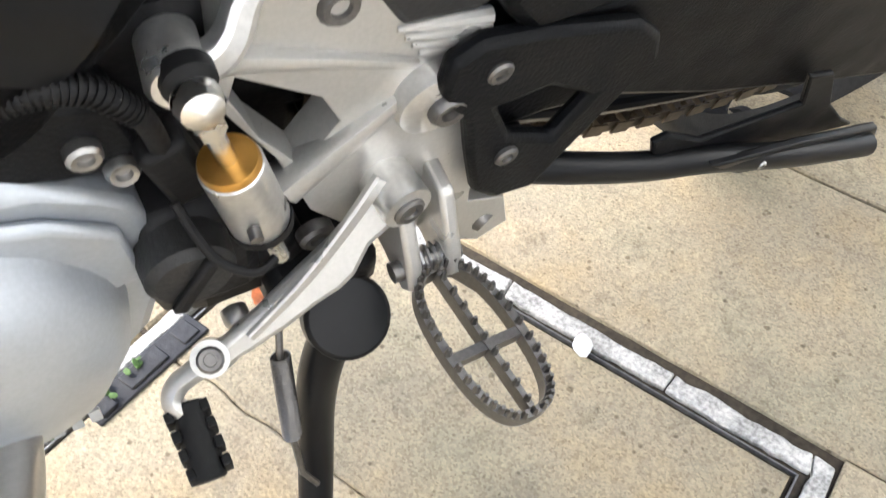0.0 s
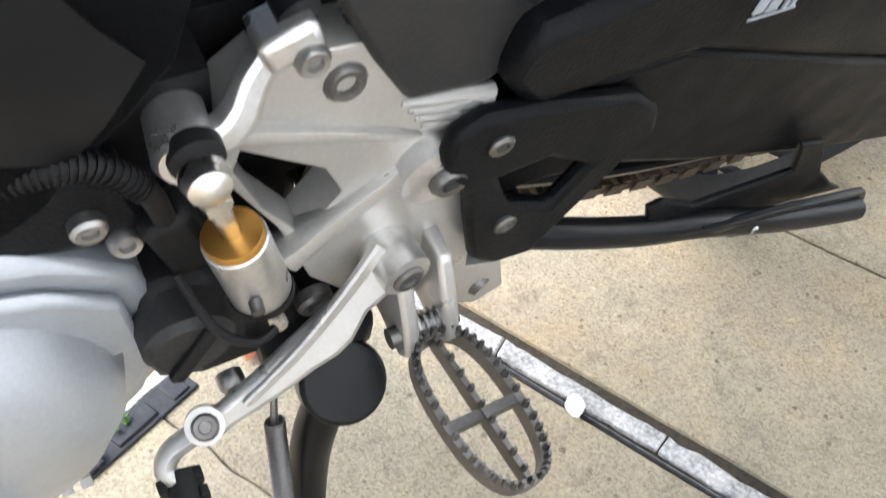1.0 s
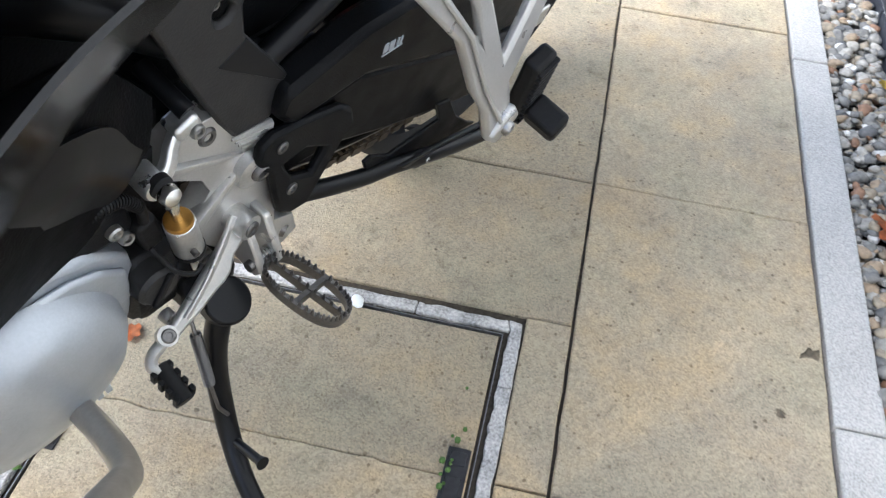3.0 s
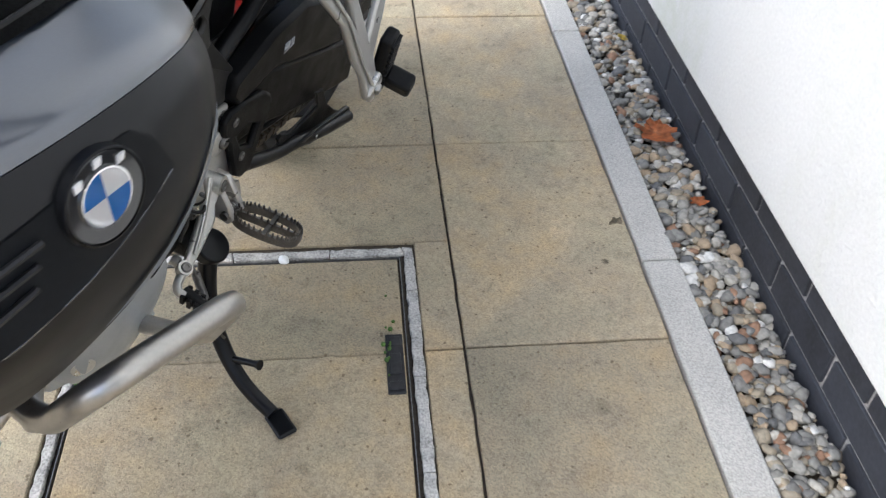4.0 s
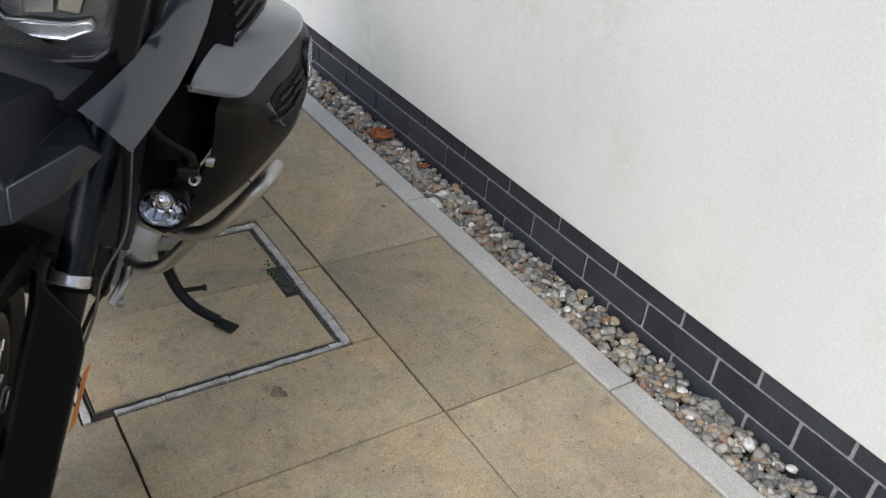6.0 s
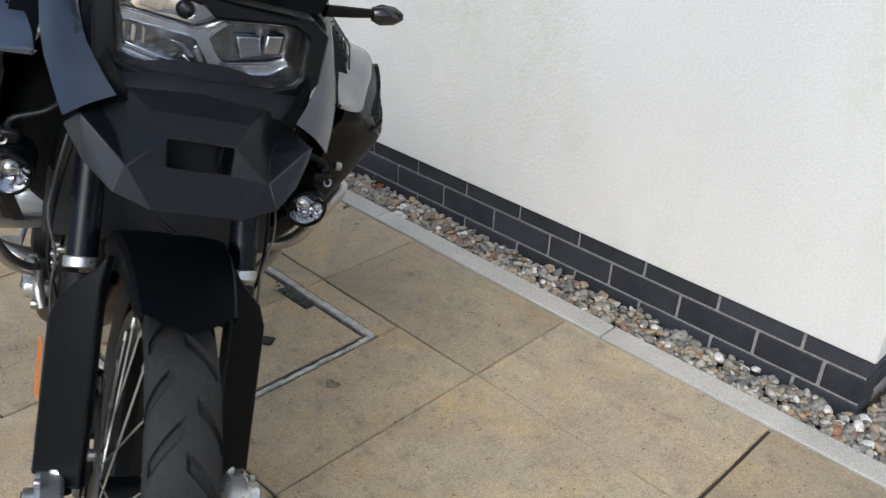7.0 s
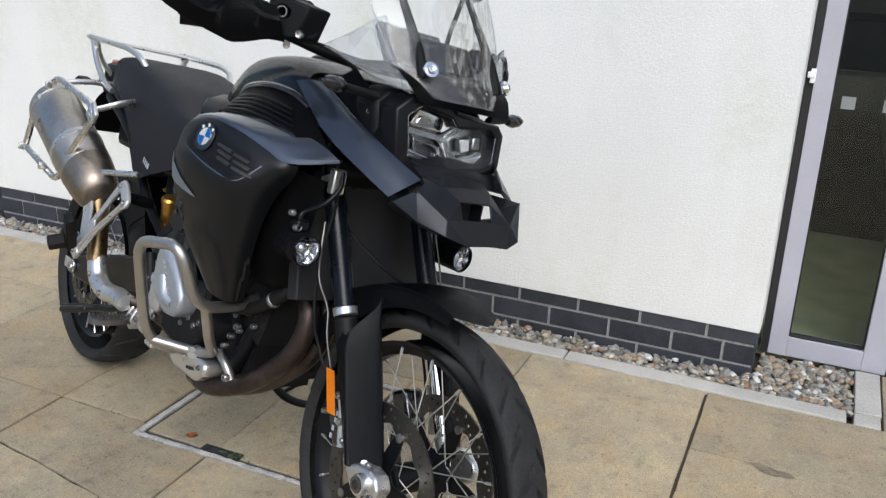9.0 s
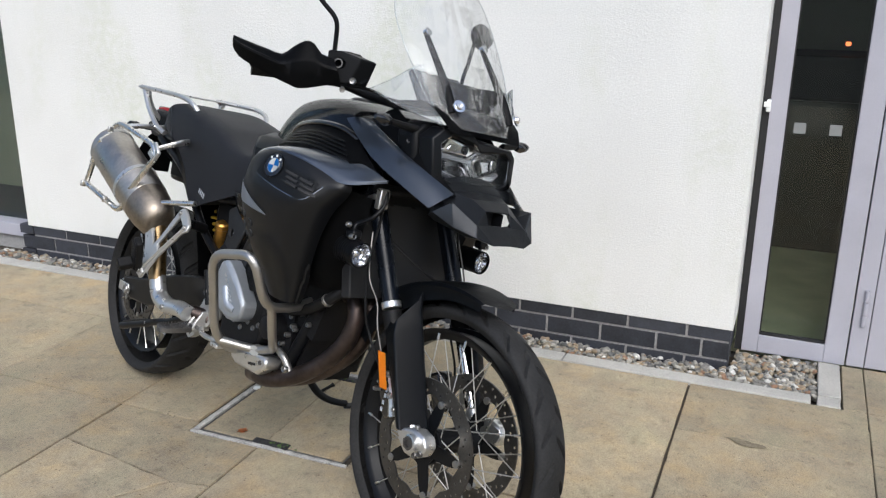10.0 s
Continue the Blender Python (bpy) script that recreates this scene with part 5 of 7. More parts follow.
P("right_case", side_plate([(0.70, 0.62), (0.86, 0.64), (0.92, 0.55), (0.92, 0.40), (0.84, 0.34), (0.70, 0.36)], [], -0.165, -0.12), ENGINE, "", 0.012, engine)
P("water_pump", lathe([(0.014, 0.05), (0.032, 0.045), (0.040, 0.01), (0.042, -0.02)], (0.955, -0.13, 0.455), (0, -1, 0), 24), ENGINE, "", 0.0, engine)
for q in ((0.99, 0.42), (1.01, 0.45), (0.97, 0.40), (1.03, 0.48)):
    bolt((q[0], -0.135, q[1]), (0, -1, 0), 0.008, 0.010, BOLT, engine)
# sump guard and silver heat shield ends
P("sump_guard", shell([[(0.70, -0.10, 0.290), (0.70, 0.10, 0.290)], [(0.88, -0.11, 0.282), (0.88, 0.11, 0.282)], [(1.00, -0.10, 0.318), (1.00, 0.10, 0.318)], [(1.075, -0.08, 0.395), (1.075, 0.08, 0.395)]], 0.006, 3), SATIN, "dark sump guard")
bm = side_plate([(0.812, 0.352), (0.828, 0.325), (0.850, 0.317), (0.960, 0.320), (0.998, 0.347), (1.004, 0.368), (0.990, 0.379), (0.90, 0.372)], [], -0.186, -0.130)
P("exhaust_shield", bm, BARE, "silver heat shield under the engine", 0.012)
bolt((0.976, -0.186, 0.360), (0.2, -1, 0.1), 0.007, 0.004, DARKBOLT)
P("shield_slot", box((0.937, -0.1865, 0.345), (0.036, 0.003, 0.007), turn=pose(0, 0, 0, 0, -12, 0)), GASKET)
# exhaust headers
for y in (-0.075, -0.025):
    pts = smooth_path([(1.13, y + 0.02, 0.600), (1.185, y, 0.605), (1.215, y - 0.005, 0.560), (1.200, y - 0.01, 0.488), (1.140, y - 0.02, 0.414), (1.060, y - 0.04, 0.350), (0.960, y - 0.06, 0.306), (0.84, y - 0.04, 0.286)], 5)
    P("exhaust_header", tube(pts, 0.024, 14), HEADER, "burnt brown exhaust header")
P("collector", tube(smooth_path([(0.86, -0.09, 0.290), (0.74, -0.07, 0.305), (0.65, -0.10, 0.345), (0.59, -0.150, 0.378), (0.545, -0.190, 0.386)], 4), 0.022, 14), HEADER)
P("heat_shield", tube(smooth_path([(0.575, -0.203, 0.384), (0.52, -0.205, 0.386), (0.45, -0.206, 0.375), (0.385, -0.206, 0.392), (0.352, -0.206, 0.445)], 5), [0.026, 0.027, 0.027, 0.027, 0.027], 16, 0.85), BARE, "pale silver exhaust heat shield")
for q in ((0.375, -0.230, 0.402), (0.46, -0.232, 0.374)):
    bolt(q, (0, -1, 0), 0.008, 0.004, BOLT)
P("exhaust_pipe", tube(smooth_path([(0.352, -0.206, 0.435), (0.330, -0.206, 0.520), (0.312, -0.208, 0.590), (0.285, -0.215, 0.650)], 5), 0.027, 16), HEAT, "heat-tinted golden exhaust pipe")
m0, m1 = Vector((0.330, -0.214, 0.612)), Vector((-0.120, -0.236, 0.822))
ax = (m1 - m0).normalized()


def barrel(profile, start):
    """A turned piece of the silencer, a little taller than wide."""
    bm = lathe(profile, m0 + ax * start, ax, 36)
    tall = ax.cross(Vector((0, 1, 0))).normalized()
    for v in bm.verts:
        v.co += tall * (v.co - m0).dot(tall) * 0.12
    return bm


P("silencer_cone", barrel([(0.030, -0.004), (0.046, 0.004), (0.060, 0.030), (0.068, 0.075), (0.0705, 0.12)], 0.0), CONE, "browned cone at the silencer's entry")
P("silencer", barrel([(0.0695, 0.115), (0.0715, 0.118), (0.0725, 0.30), (0.0725, 0.435), (0.066, 0.458), (0.032, 0.462), (0.029, 0.442), (0.001, 0.442)], 0.0), SILENCER, "brushed stainless silencer barrel")
P("silencer_strap", barrel([(0.070, 0.0), (0.0745, 0.001), (0.0745, 0.016), (0.070, 0.017)], 0.205), BARE)
P("tail_cap", barrel([(0.072, 0.0), (0.0740, 0.002), (0.0740, 0.022), (0.068, 0.027)], 0.420), STAINLESS)

# -- frame tubes
for s in sides():
    P("rear_frame_tube", tube(rounded_path(mir([(0.575, 0.118, 0.552), (0.44, 0.122, 0.620), (0.28, 0.128, 0.790), (0.05, 0.120, 0.870)], s), 0.10), 0.013, 10), SATIN, "black frame tube")
    P("seat_rail", tube(rounded_path(mir([(0.68, 0.10, 0.76), (0.50, 0.125, 0.735), (0.25, 0.125, 0.86), (-0.10, 0.09, 0.900)], s), 0.06), 0.014, 10), SATIN)
    P("main_frame", tube(rounded_path(mir([(0.62, 0.085, 0.60), (0.74, 0.085, 0.70), (1.10, 0.06, 0.88), (1.22, 0.03, 0.94)], s), 0.08), [0.022, 0.030], 12), SATIN)
    P("down_tube", tube(rounded_path(mir([(1.22, 0.03, 0.90), (1.13, 0.10, 0.64), (1.00, 0.12, 0.34)], s), 0.06), 0.018, 10), SATIN)
    # black side panel below the seat
    out = [(0.684, 0.668), (0.672, 0.712), (0.620, 0.745), (0.566, 0.715), (0.592, 0.648), (0.590, 0.618), (0.540, 0.552), (0.526, 0.526), (0.562, 0.503), (0.604, 0.506), (0.622, 0.535), (0.657, 0.606)]
    sp = P("side_panel", plate(out, [circle(0.614, 0.651, 0.0105, 14)], lambda u, v, w, s=s: Vector((u, s * (0.1245 + 0.11 * (0.65 - v) - w), v)), 0.010), GREYPLASTIC, "dark grey plastic side panel", 0.004)
    P("panel_facet", plate([(0.622, 0.600), (0.590, 0.615), (0.543, 0.553), (0.548, 0.548)], [], lambda u, v, w, s=s: Vector((u, s * (0.1250 + 0.11 * (0.65 - v) - w + 0.06 * (0.615 - v)), v)), 0.006), SATIN, "", 0.001, sp)
    bolt((0.614, s * 0.1120, 0.651), (0, s, 0), 0.006, 0.003, BOLT, sp)
# shock absorber
P("shock_spring", tube([(0.435 - 0.0010 * k + 0.032 * math.cos(k * 0.55), 0.032 * math.sin(k * 0.55), 0.48 + 0.0017 * k) for k in range(110)], 0.0055, 8), YELLOW, "yellow shock spring")
P("damper_reservoir", lathe([(0.001, -0.045), (0.020, -0.044), (0.022, -0.040), (0.022, 0.020), (0.024, 0.022), (0.024, 0.036), (0.018, 0.042), (0.001, 0.042)], (0.505, -0.092, 0.626), (0.25, -0.2, 0.95), 24), GOLD, "gold damper reservoir")
P("shock_body", tube([(0.45, 0, 0.43), (0.33, 0, 0.68)], 0.022, 14), ENGINE)
P("shock_cap", lathe([(0.020, 0.0), (0.032, 0.004), (0.032, 0.020), (0.026, 0.026)], (0.410, 0.045, 0.534), (-0.3, 0.5, 0.6), 24), REDPAINT, "red preload cap")
P("shock_reservoir", lathe([(0.020, -0.03), (0.024, -0.026), (0.024, 0.004), (0.026, 0.006), (0.026, 0.016), (0.023, 0.018), (0.023, 0.03), (0.018, 0.034)], (0.488, 0.055, 0.548), (-0.25, 0.3, 0.9), 24), SATIN, "black shock reservoir")
P("inner_fender", shell([[(0.38, -0.08, 0.46), (0.38, 0.08, 0.46)], [(0.33, -0.085, 0.60), (0.33, 0.085, 0.60)], [(0.22, -0.085, 0.72), (0.22, 0.085, 0.72)], [(0.05, -0.08, 0.80), (0.05, 0.08, 0.80)], [(-0.10, -0.07, 0.84), (-0.10, 0.07, 0.84)]], 0.005, 2), BLACK)
bm = box((0.55, 0, 0.64), (0.22, 0.18, 0.20))
box((0.70, 0, 0.72), (0.20, 0.16, 0.22), bm)
P("airbox", bm, BLACK, "black battery and air box", 0.02)

# -- pillion footrest hangers
for s in sides():
    def hang(u, v, w, s=s):
        return Vector((u, s * ((0.221 + (0.714 - v) * 0.24 if s > 0 else 0.216 + (0.672 - v) * 0.32) - w), v))

    out = [(0.522, 0.712), (0.512, 0.732), (0.484, 0.756), (0.464, 0.758), (0.452, 0.744), (0.394, 0.648), (0.372, 0.600), (0.352, 0.556), (0.304, 0.616), (0.278, 0.664), (0.258, 0.668), (0.248, 0.648), (0.296, 0.572), (0.334, 0.522), (0.322, 0.480), (0.316, 0.456), (0.338, 0.442), (0.362, 0.455), (0.376, 0.502), (0.402, 0.538), (0.436, 0.612), (0.516, 0.696)]
    hole = [(0.492, 0.708), (0.470, 0.726), (0.414, 0.638), (0.402, 0.600)]
    boss = ((0.506, 0.712), (0.466, 0.742))
    rib = ((0.502, 0.712), (0.424, 0.618), (0.384, 0.536), (0.340, 0.468))
    foot = (0.336, 0.466)
    if s < 0:
        # the right one is a lower Y-shaped casting
        out = [(0.442, 0.682), (0.456, 0.690), (0.476, 0.684), (0.504, 0.668), (0.530, 0.648), (0.530, 0.628), (0.508, 0.618), (0.430, 0.524), (0.404, 0.472), (0.388, 0.452), (0.358, 0.456), (0.350, 0.480), (0.358, 0.512), (0.316, 0.560), (0.262, 0.610), (0.256, 0.632), (0.272, 0.646), (0.292, 0.640), (0.336, 0.592), (0.376, 0.552), (0.398, 0.584)]
        hole = [(0.459, 0.662), (0.500, 0.638), (0.420, 0.545), (0.402, 0.560)]
        boss = ((0.513, 0.638), (0.456, 0.673))
        rib = ((0.513, 0.634), (0.430, 0.540), (0.395, 0.495), (0.377, 0.470))
        foot = (0.377, 0.471)
    h = P("pillion_hanger", plate(out, [hole], hang, 0.013), SILVER, "white-silver cast pillion footrest hanger", 0.0045)
    P("hanger_rib", tube([hang(u, v, -0.002) for u, v in rib], 0.004, 8, 0.7), SILVER, parent=h)
    P("hanger_foot", box(hang(*foot, 0.002), (0.046, 0.013, 0.032), turn=pose(0, 0, 0, 0, 40, 0)), SILVER, "", 0.005, h)
    for u, v in boss:
        bolt(hang(u, v, -0.0015), (0, s, 0.1), 0.008, 0.004, BOLT, h)
    bolt(hang(*foot, -0.006), (0, s, 0), 0.009, 0.005, BOLT, h)
    mid = hang(*boss[0], 0.010).lerp(hang(*boss[1], 0.010), 0.4)
    P("hanger_stub", tube([mid, Vector((mid.x - 0.03, s * 0.13, mid.z - 0.02))], 0.016, 12), SATIN, parent=h)
    # folded-up pillion rest with ribs
    at, turn = (Vector((0.278, 0.268, 0.480)), pose(0, 0, 0, -5, 15, 0)) if s > 0 else (Vector((0.392, -0.302, 0.522)), pose(0, 0, 0, 18, 32, 0))
    here = Matrix.Translation(at) @ turn
    rest = P("pillion_rest", box(at, (0.038, 0.022, 0.126), turn=turn), SOFT, "ribbed black rubber pillion footrest folded up", 0.006)
    for k in range(10):
        P("rest_rib", box(here @ Vector((-0.002, s * 0.012, -0.052 + 0.0114 * k)), (0.034, 0.007, 0.0058), turn=turn), SOFT, "", 0.001, rest)
    P("rest_stub", box(here @ Vector((-0.006, s * 0.036, -0.036)), (0.034, 0.046, 0.036), turn=turn @ pose(0, 0, 0, 0, 20, 0)), SOFT, "", 0.006, rest)

# -- side stand
leg = smooth_path([(0.644, 0.184, 0.312), (0.660, 0.194, 0.272), (0.669, 0.206, 0.228), (0.677, 0.227, 0.181), (0.691, 0.262, 0.140), (0.708, 0.306, 0.118), (0.724, 0.360, 0.109)], 4)
stand = P("side_stand", tube(leg, [0.0145, 0.0115], 14), SATIN, "black side stand swung out", 0.0)
P("stand_plate", lathe([(0.010, -0.014), (0.027, -0.013), (0.027, 0.008), (0.010, 0.010)], (0.642, 0.186, 0.312), (0.05, 0.5, 0.85), 26), SATIN, "", 0.003, stand)
P("stand_bracket", box((0.648, 0.135, 0.328), (0.070, 0.075, 0.040)), ENGINE, "", 0.010, stand)
bm = box((0.730, 0.378, 0.1030), (0.052, 0.032, 0.008), turn=pose(0, 0, 0, 14.6, 0, 0) @ pose(0, 0, 0, 0, 0, 55))
P("stand_foot", bm, SATIN, "flat stand foot", 0.004, stand)
P("stand_tang", tube([(0.690, 0.260, 0.142), (0.694, 0.306, 0.166), (0.695, 0.314, 0.170)], [0.0055, 0.0055, 0.0085], 10), SATIN, "", 0.0, stand)
coil = []
for k in range(420):
    t = k / 419
    c = Vector((0.686, 0.188, 0.297)).lerp(Vector((0.692, 0.221, 0.234)), t)
    coil.append(c + Vector((0.0060 * math.cos(k * 0.5), 0.0050 * math.sin(k * 0.5), 0.0030 * math.sin(k * 0.5))))
P("stand_spring", tube(coil, 0.0008, 5), DARKBOLT, "", 0.0, stand)
P("spring_core", tube([(0.680, 0.172, 0.312), (0.686, 0.188, 0.297), (0.692, 0.221, 0.234), (0.692, 0.238, 0.196), (0.684, 0.246, 0.178)], 0.0024, 8), DARKBOLT, "", 0.0, stand)

# -- crash bars
for s in sides():
    if s > 0:
        bends = [(0.825, 0.150, 0.325), (0.832, 0.228, 0.360), (0.850, 0.290, 0.412), (0.950, 0.366, 0.648), (1.125, 0.338, 0.704), (1.100, 0.268, 0.556), (1.070, 0.170, 0.548), (1.060, 0.112, 0.560)]
        lower = [(1.090, 0.255, 0.552), (1.055, 0.215, 0.450), (0.998, 0.165, 0.402), (0.93, 0.150, 0.382), (0.880, 0.120, 0.380)]
    else:
        bends = [(0.83, 0.150, 0.345), (0.855, 0.235, 0.372), (0.885, 0.290, 0.430), (0.948, 0.368, 0.652), (1.118, 0.356, 0.690), (1.108, 0.290, 0.552), (1.075, 0.175, 0.545), (1.060, 0.112, 0.560)]
        lower = [(1.095, 0.262, 0.548), (1.055, 0.215, 0.450), (0.998, 0.165, 0.402), (0.93, 0.175, 0.382), (0.870, 0.262, 0.395)]
    main = rounded_path(mir(bends, s), 0.05, 6)
    bar = P("crash_bar", tube(main, 0.0127, 14), STAINLESS, "satin stainless engine crash bar")
    P("bar_branch", tube(rounded_path(mir(lower, s), 0.045, 6), 0.0122, 14), STAINLESS, parent=bar)
    P("bar_clamp", lathe([(0.010, -0.004), (0.017, -0.003), (0.017, 0.010), (0.010, 0.012)], (1.058, s * 0.108, 0.563), (0, s, 0.2), 16), BARE, parent=bar)
    P("bar_lug", tube(rounded_path(mir([(1.015, 0.160, 0.408), (1.050, 0.160, 0.395), (1.065, 0.150, 0.365)], s), 0.02), 0.010, 10), STAINLESS, parent=bar)
    bolt((1.062, s * 0.162, 0.370), (0, s, 0), 0.010, 0.008, BOLT, bar)
    P("bar_clip", lathe([(0.0145, -0.012), (0.0145, 0.012)], (0.935, s * 0.180, 0.384), (0.5, s * 0.8, 0), 16), BARE, parent=bar)

# -- fork, fork guards, front fender
def fork_x(z):
    return 1.384 - (z - 0.627) * 0.53


for s in sides():
    y = s * 0.115
    leg = P("fork_tube", tube([(fork_x(0.640), y, 0.640), (fork_x(1.00), y, 1.00)], 0.0222, 22), FORKBLUE, "gloss blue-black upside-down fork tube")
    P("fork_ring", tube([(fork_x(0.630), y, 0.630), (fork_x(0.645), y, 0.645)], 0.0250, 22), BARE, "bright clamp ring", 0.002, leg)
    P("fork_slider", tube([(fork_x(0.345), y, 0.345), (fork_x(0.575), y, 0.575)], 0.0190, 20), CHROME, "chromed fork slider", 0.0, leg)
    P("fork_seal", tube([(fork_x(0.565), y, 0.565), (fork_x(0.624), y, 0.624)], 0.0240, 20), SOFT, "", 0.0, leg)
    P("fork_cap", tube([(fork_x(0.872), y, 0.872), (fork_x(0.885), y, 0.885)], 0.0250, 22), BARE, "", 0.002, leg)
    # cast axle clamp
    cast = [(1.512, 0.376), (1.545, 0.390), (1.578, 0.397), (1.606, 0.389), (1.619, 0.366), (1.607, 0.341), (1.580, 0.329), (1.550, 0.331), (1.530, 0.350)]
    bm = side_plate(cast, [], *sorted((s * 0.110, s * 0.147)))
    tube([(1.506, s * 0.112, 0.404), (1.520, s * 0.112, 0.386), (1.536, s * 0.112, 0.366)], [0.022, 0.024, 0.024], 18, 1.0, bm)
    ac = P("axle_clamp", bm, BARE, "bright cast axle clamp", 0.006)
    P("axle_end", lathe([(0.0105, 0.004), (0.0105, 0.012), (0.0165, 0.012), (0.0180, -0.01)], (1.574, s * 0.152, 0.366), (0, s, 0), 6), DARKBOLT, parent=ac)
    P("axle_ring", lathe([(0.0165, 0.0), (0.0165, 0.010), (0.0205, 0.009), (0.0205, -0.006)], (1.574, s * 0.152, 0.366), (0, s, 0), 24, closed=True), BARE, parent=ac)
    for q in ((1.588, 0.340), (1.604, 0.350)):
        bolt((q[0], s * 0.148, q[1]), (0, s, 0), 0.0075, 0.004, DARKBOLT, ac)
    bolt((1.578, s * 0.146, 0.404), (0, s, 0), 0.006, 0.004, BOLT, ac)
    # guard: folded plastic in front of and outside the slider
    rows = []
    for k in range(9):
        f = k / 8
        row = []
        for dx, yo, ztop, lean in ((-0.014, 0.140, 0.605, 0.03), (0.003, 0.1525, 0.606, 0.14), (0.012, 0.1515, 0.618, 0.15), (0.044, 0.104, 0.672, 0.16), (0.048, 0.092, 0.690, 0.16), (0.041, 0.082, 0.684, 0.15)):
            z = ztop + (0.378 - ztop) * f
            out_ = 1.0 if f > 0.12 else 0.93 + 0.58 * f
            row.append((fork_x(z) + dx + lean * max(z - 0.385, 0.0), s * yo * out_, z))
        rows.append(row)
    guard = P("fork_guard", shell(rows, 0.004), BEAK, "broad black plastic fork guard", 0.003)
    zt, zb = 0.535, 0.452
    P("reflector", shell([[(1.412, s * 0.1600, zt), (1.434, s * 0.1550, zt)], [(1.440, s * 0.1580, zb), (1.462, s * 0.1530, zb)]], 0.007), ORANGE, "long orange side reflector", 0.0015, guard)
    bolt((fork_x(0.42) + 0.0, s * 0.151, 0.415), (0, s, 0), 0.006, 0.003, BOLT, guard)
    P("brake_hose", tube(smooth_path([(1.30, s * 0.13, 0.86), (1.315, s * 0.155, 0.72), (1.335, s * 0.158, 0.62), (1.345, s * 0.142, 0.56), (1.40, s * 0.128, 0.48), (1.425, s * 0.110, 0.44)], 5), 0.0032, 8), SOFT, "black brake hose")
rows = []
for k in range(9):
    a = radians(152 - k * 9.2)
    r = (0.388, 0.389, 0.391, 0.393, 0.393, 0.391, 0.388, 0.384, 0.378)[k]
    hw = (0.060, 0.068, 0.076, 0.081, 0.080, 0.076, 0.071, 0.066, 0.060)[k]
    drop = (0.050, 0.058, 0.066, 0.070, 0.062, 0.050, 0.040, 0.032, 0.024)[k]
    row = []
    for f, d in ((-1.0, drop), (-0.985, drop * 0.5), (-0.94, drop * 0.06), (0.0, 0.0), (0.94, drop * 0.06), (0.985, drop * 0.5), (1.0, drop)):
        aa = a - (0.10 * (1 - f * f) if k == 8 else 0.04 * (1 - f * f) if k == 7 else 0.0)
        row.append((FX + (r - d) * math.cos(aa), hw * f, FZ + (r - d) * math.sin(aa)))
    rows.append(row)
P("front_fender", shell(rows, 0.004, 2), BEAK, "smooth black front fender")
P("lower_yoke", box((fork_x(0.885) - 0.006, 0, 0.890), (0.085, 0.270, 0.030), turn=pose(0, 0, 0, 0, -28, 0)), ENGINE, "", 0.010)
P("upper_yoke", box((fork_x(1.02) - 0.006, 0, 1.010), (0.085, 0.270, 0.028), turn=pose(0, 0, 0, 0, -28, 0)), ENGINE, "", 0.010)
P("steering_head", tube([(fork_x(0.86) - 0.045, 0, 0.86), (fork_x(1.03) - 0.045, 0, 1.03)], 0.035, 18), SATIN)

# -- radiator and its dark surround
P("radiator", box((1.235, 0, 0.745), (0.035, 0.34, 0.25), turn=pose(0, 0, 0, 0, -14, 0)), GASKET, "black radiator", 0.004)
for s in sides():
    P("radiator_side", shell([mir([(1.29, 0.160, 0.88), (1.22, 0.24, 0.90), (1.08, 0.28, 0.90)], s), mir([(1.27, 0.165, 0.75), (1.19, 0.235, 0.75), (1.06, 0.265, 0.76)], s), mir([(1.23, 0.150, 0.66), (1.16, 0.205, 0.66), (1.05, 0.230, 0.67)], s), mir([(1.21, 0.130, 0.62), (1.14, 0.175, 0.62), (1.03, 0.200, 0.63)], s)], 0.005, 2), BLACK, "black radiator shroud", 0.0)
    P("knee_cover", shell([mir([(0.950, 0.225, 0.700), (0.810, 0.170, 0.690), (0.738, 0.136, 0.664), (0.714, 0.123, 0.642), (0.690, 0.130, 0.610)], s), mir([(0.950, 0.232, 0.640), (0.815, 0.178, 0.620), (0.757, 0.157, 0.600), (0.728, 0.150, 0.586), (0.706, 0.146, 0.578)], s), mir([(0.950, 0.210, 0.550), (0.835, 0.172, 0.530), (0.787, 0.158, 0.520), (0.760, 0.151, 0.525), (0.742, 0.150, 0.545)], s)], 0.005, 2), BLACK, "black faceted lower side cover", 0.004)
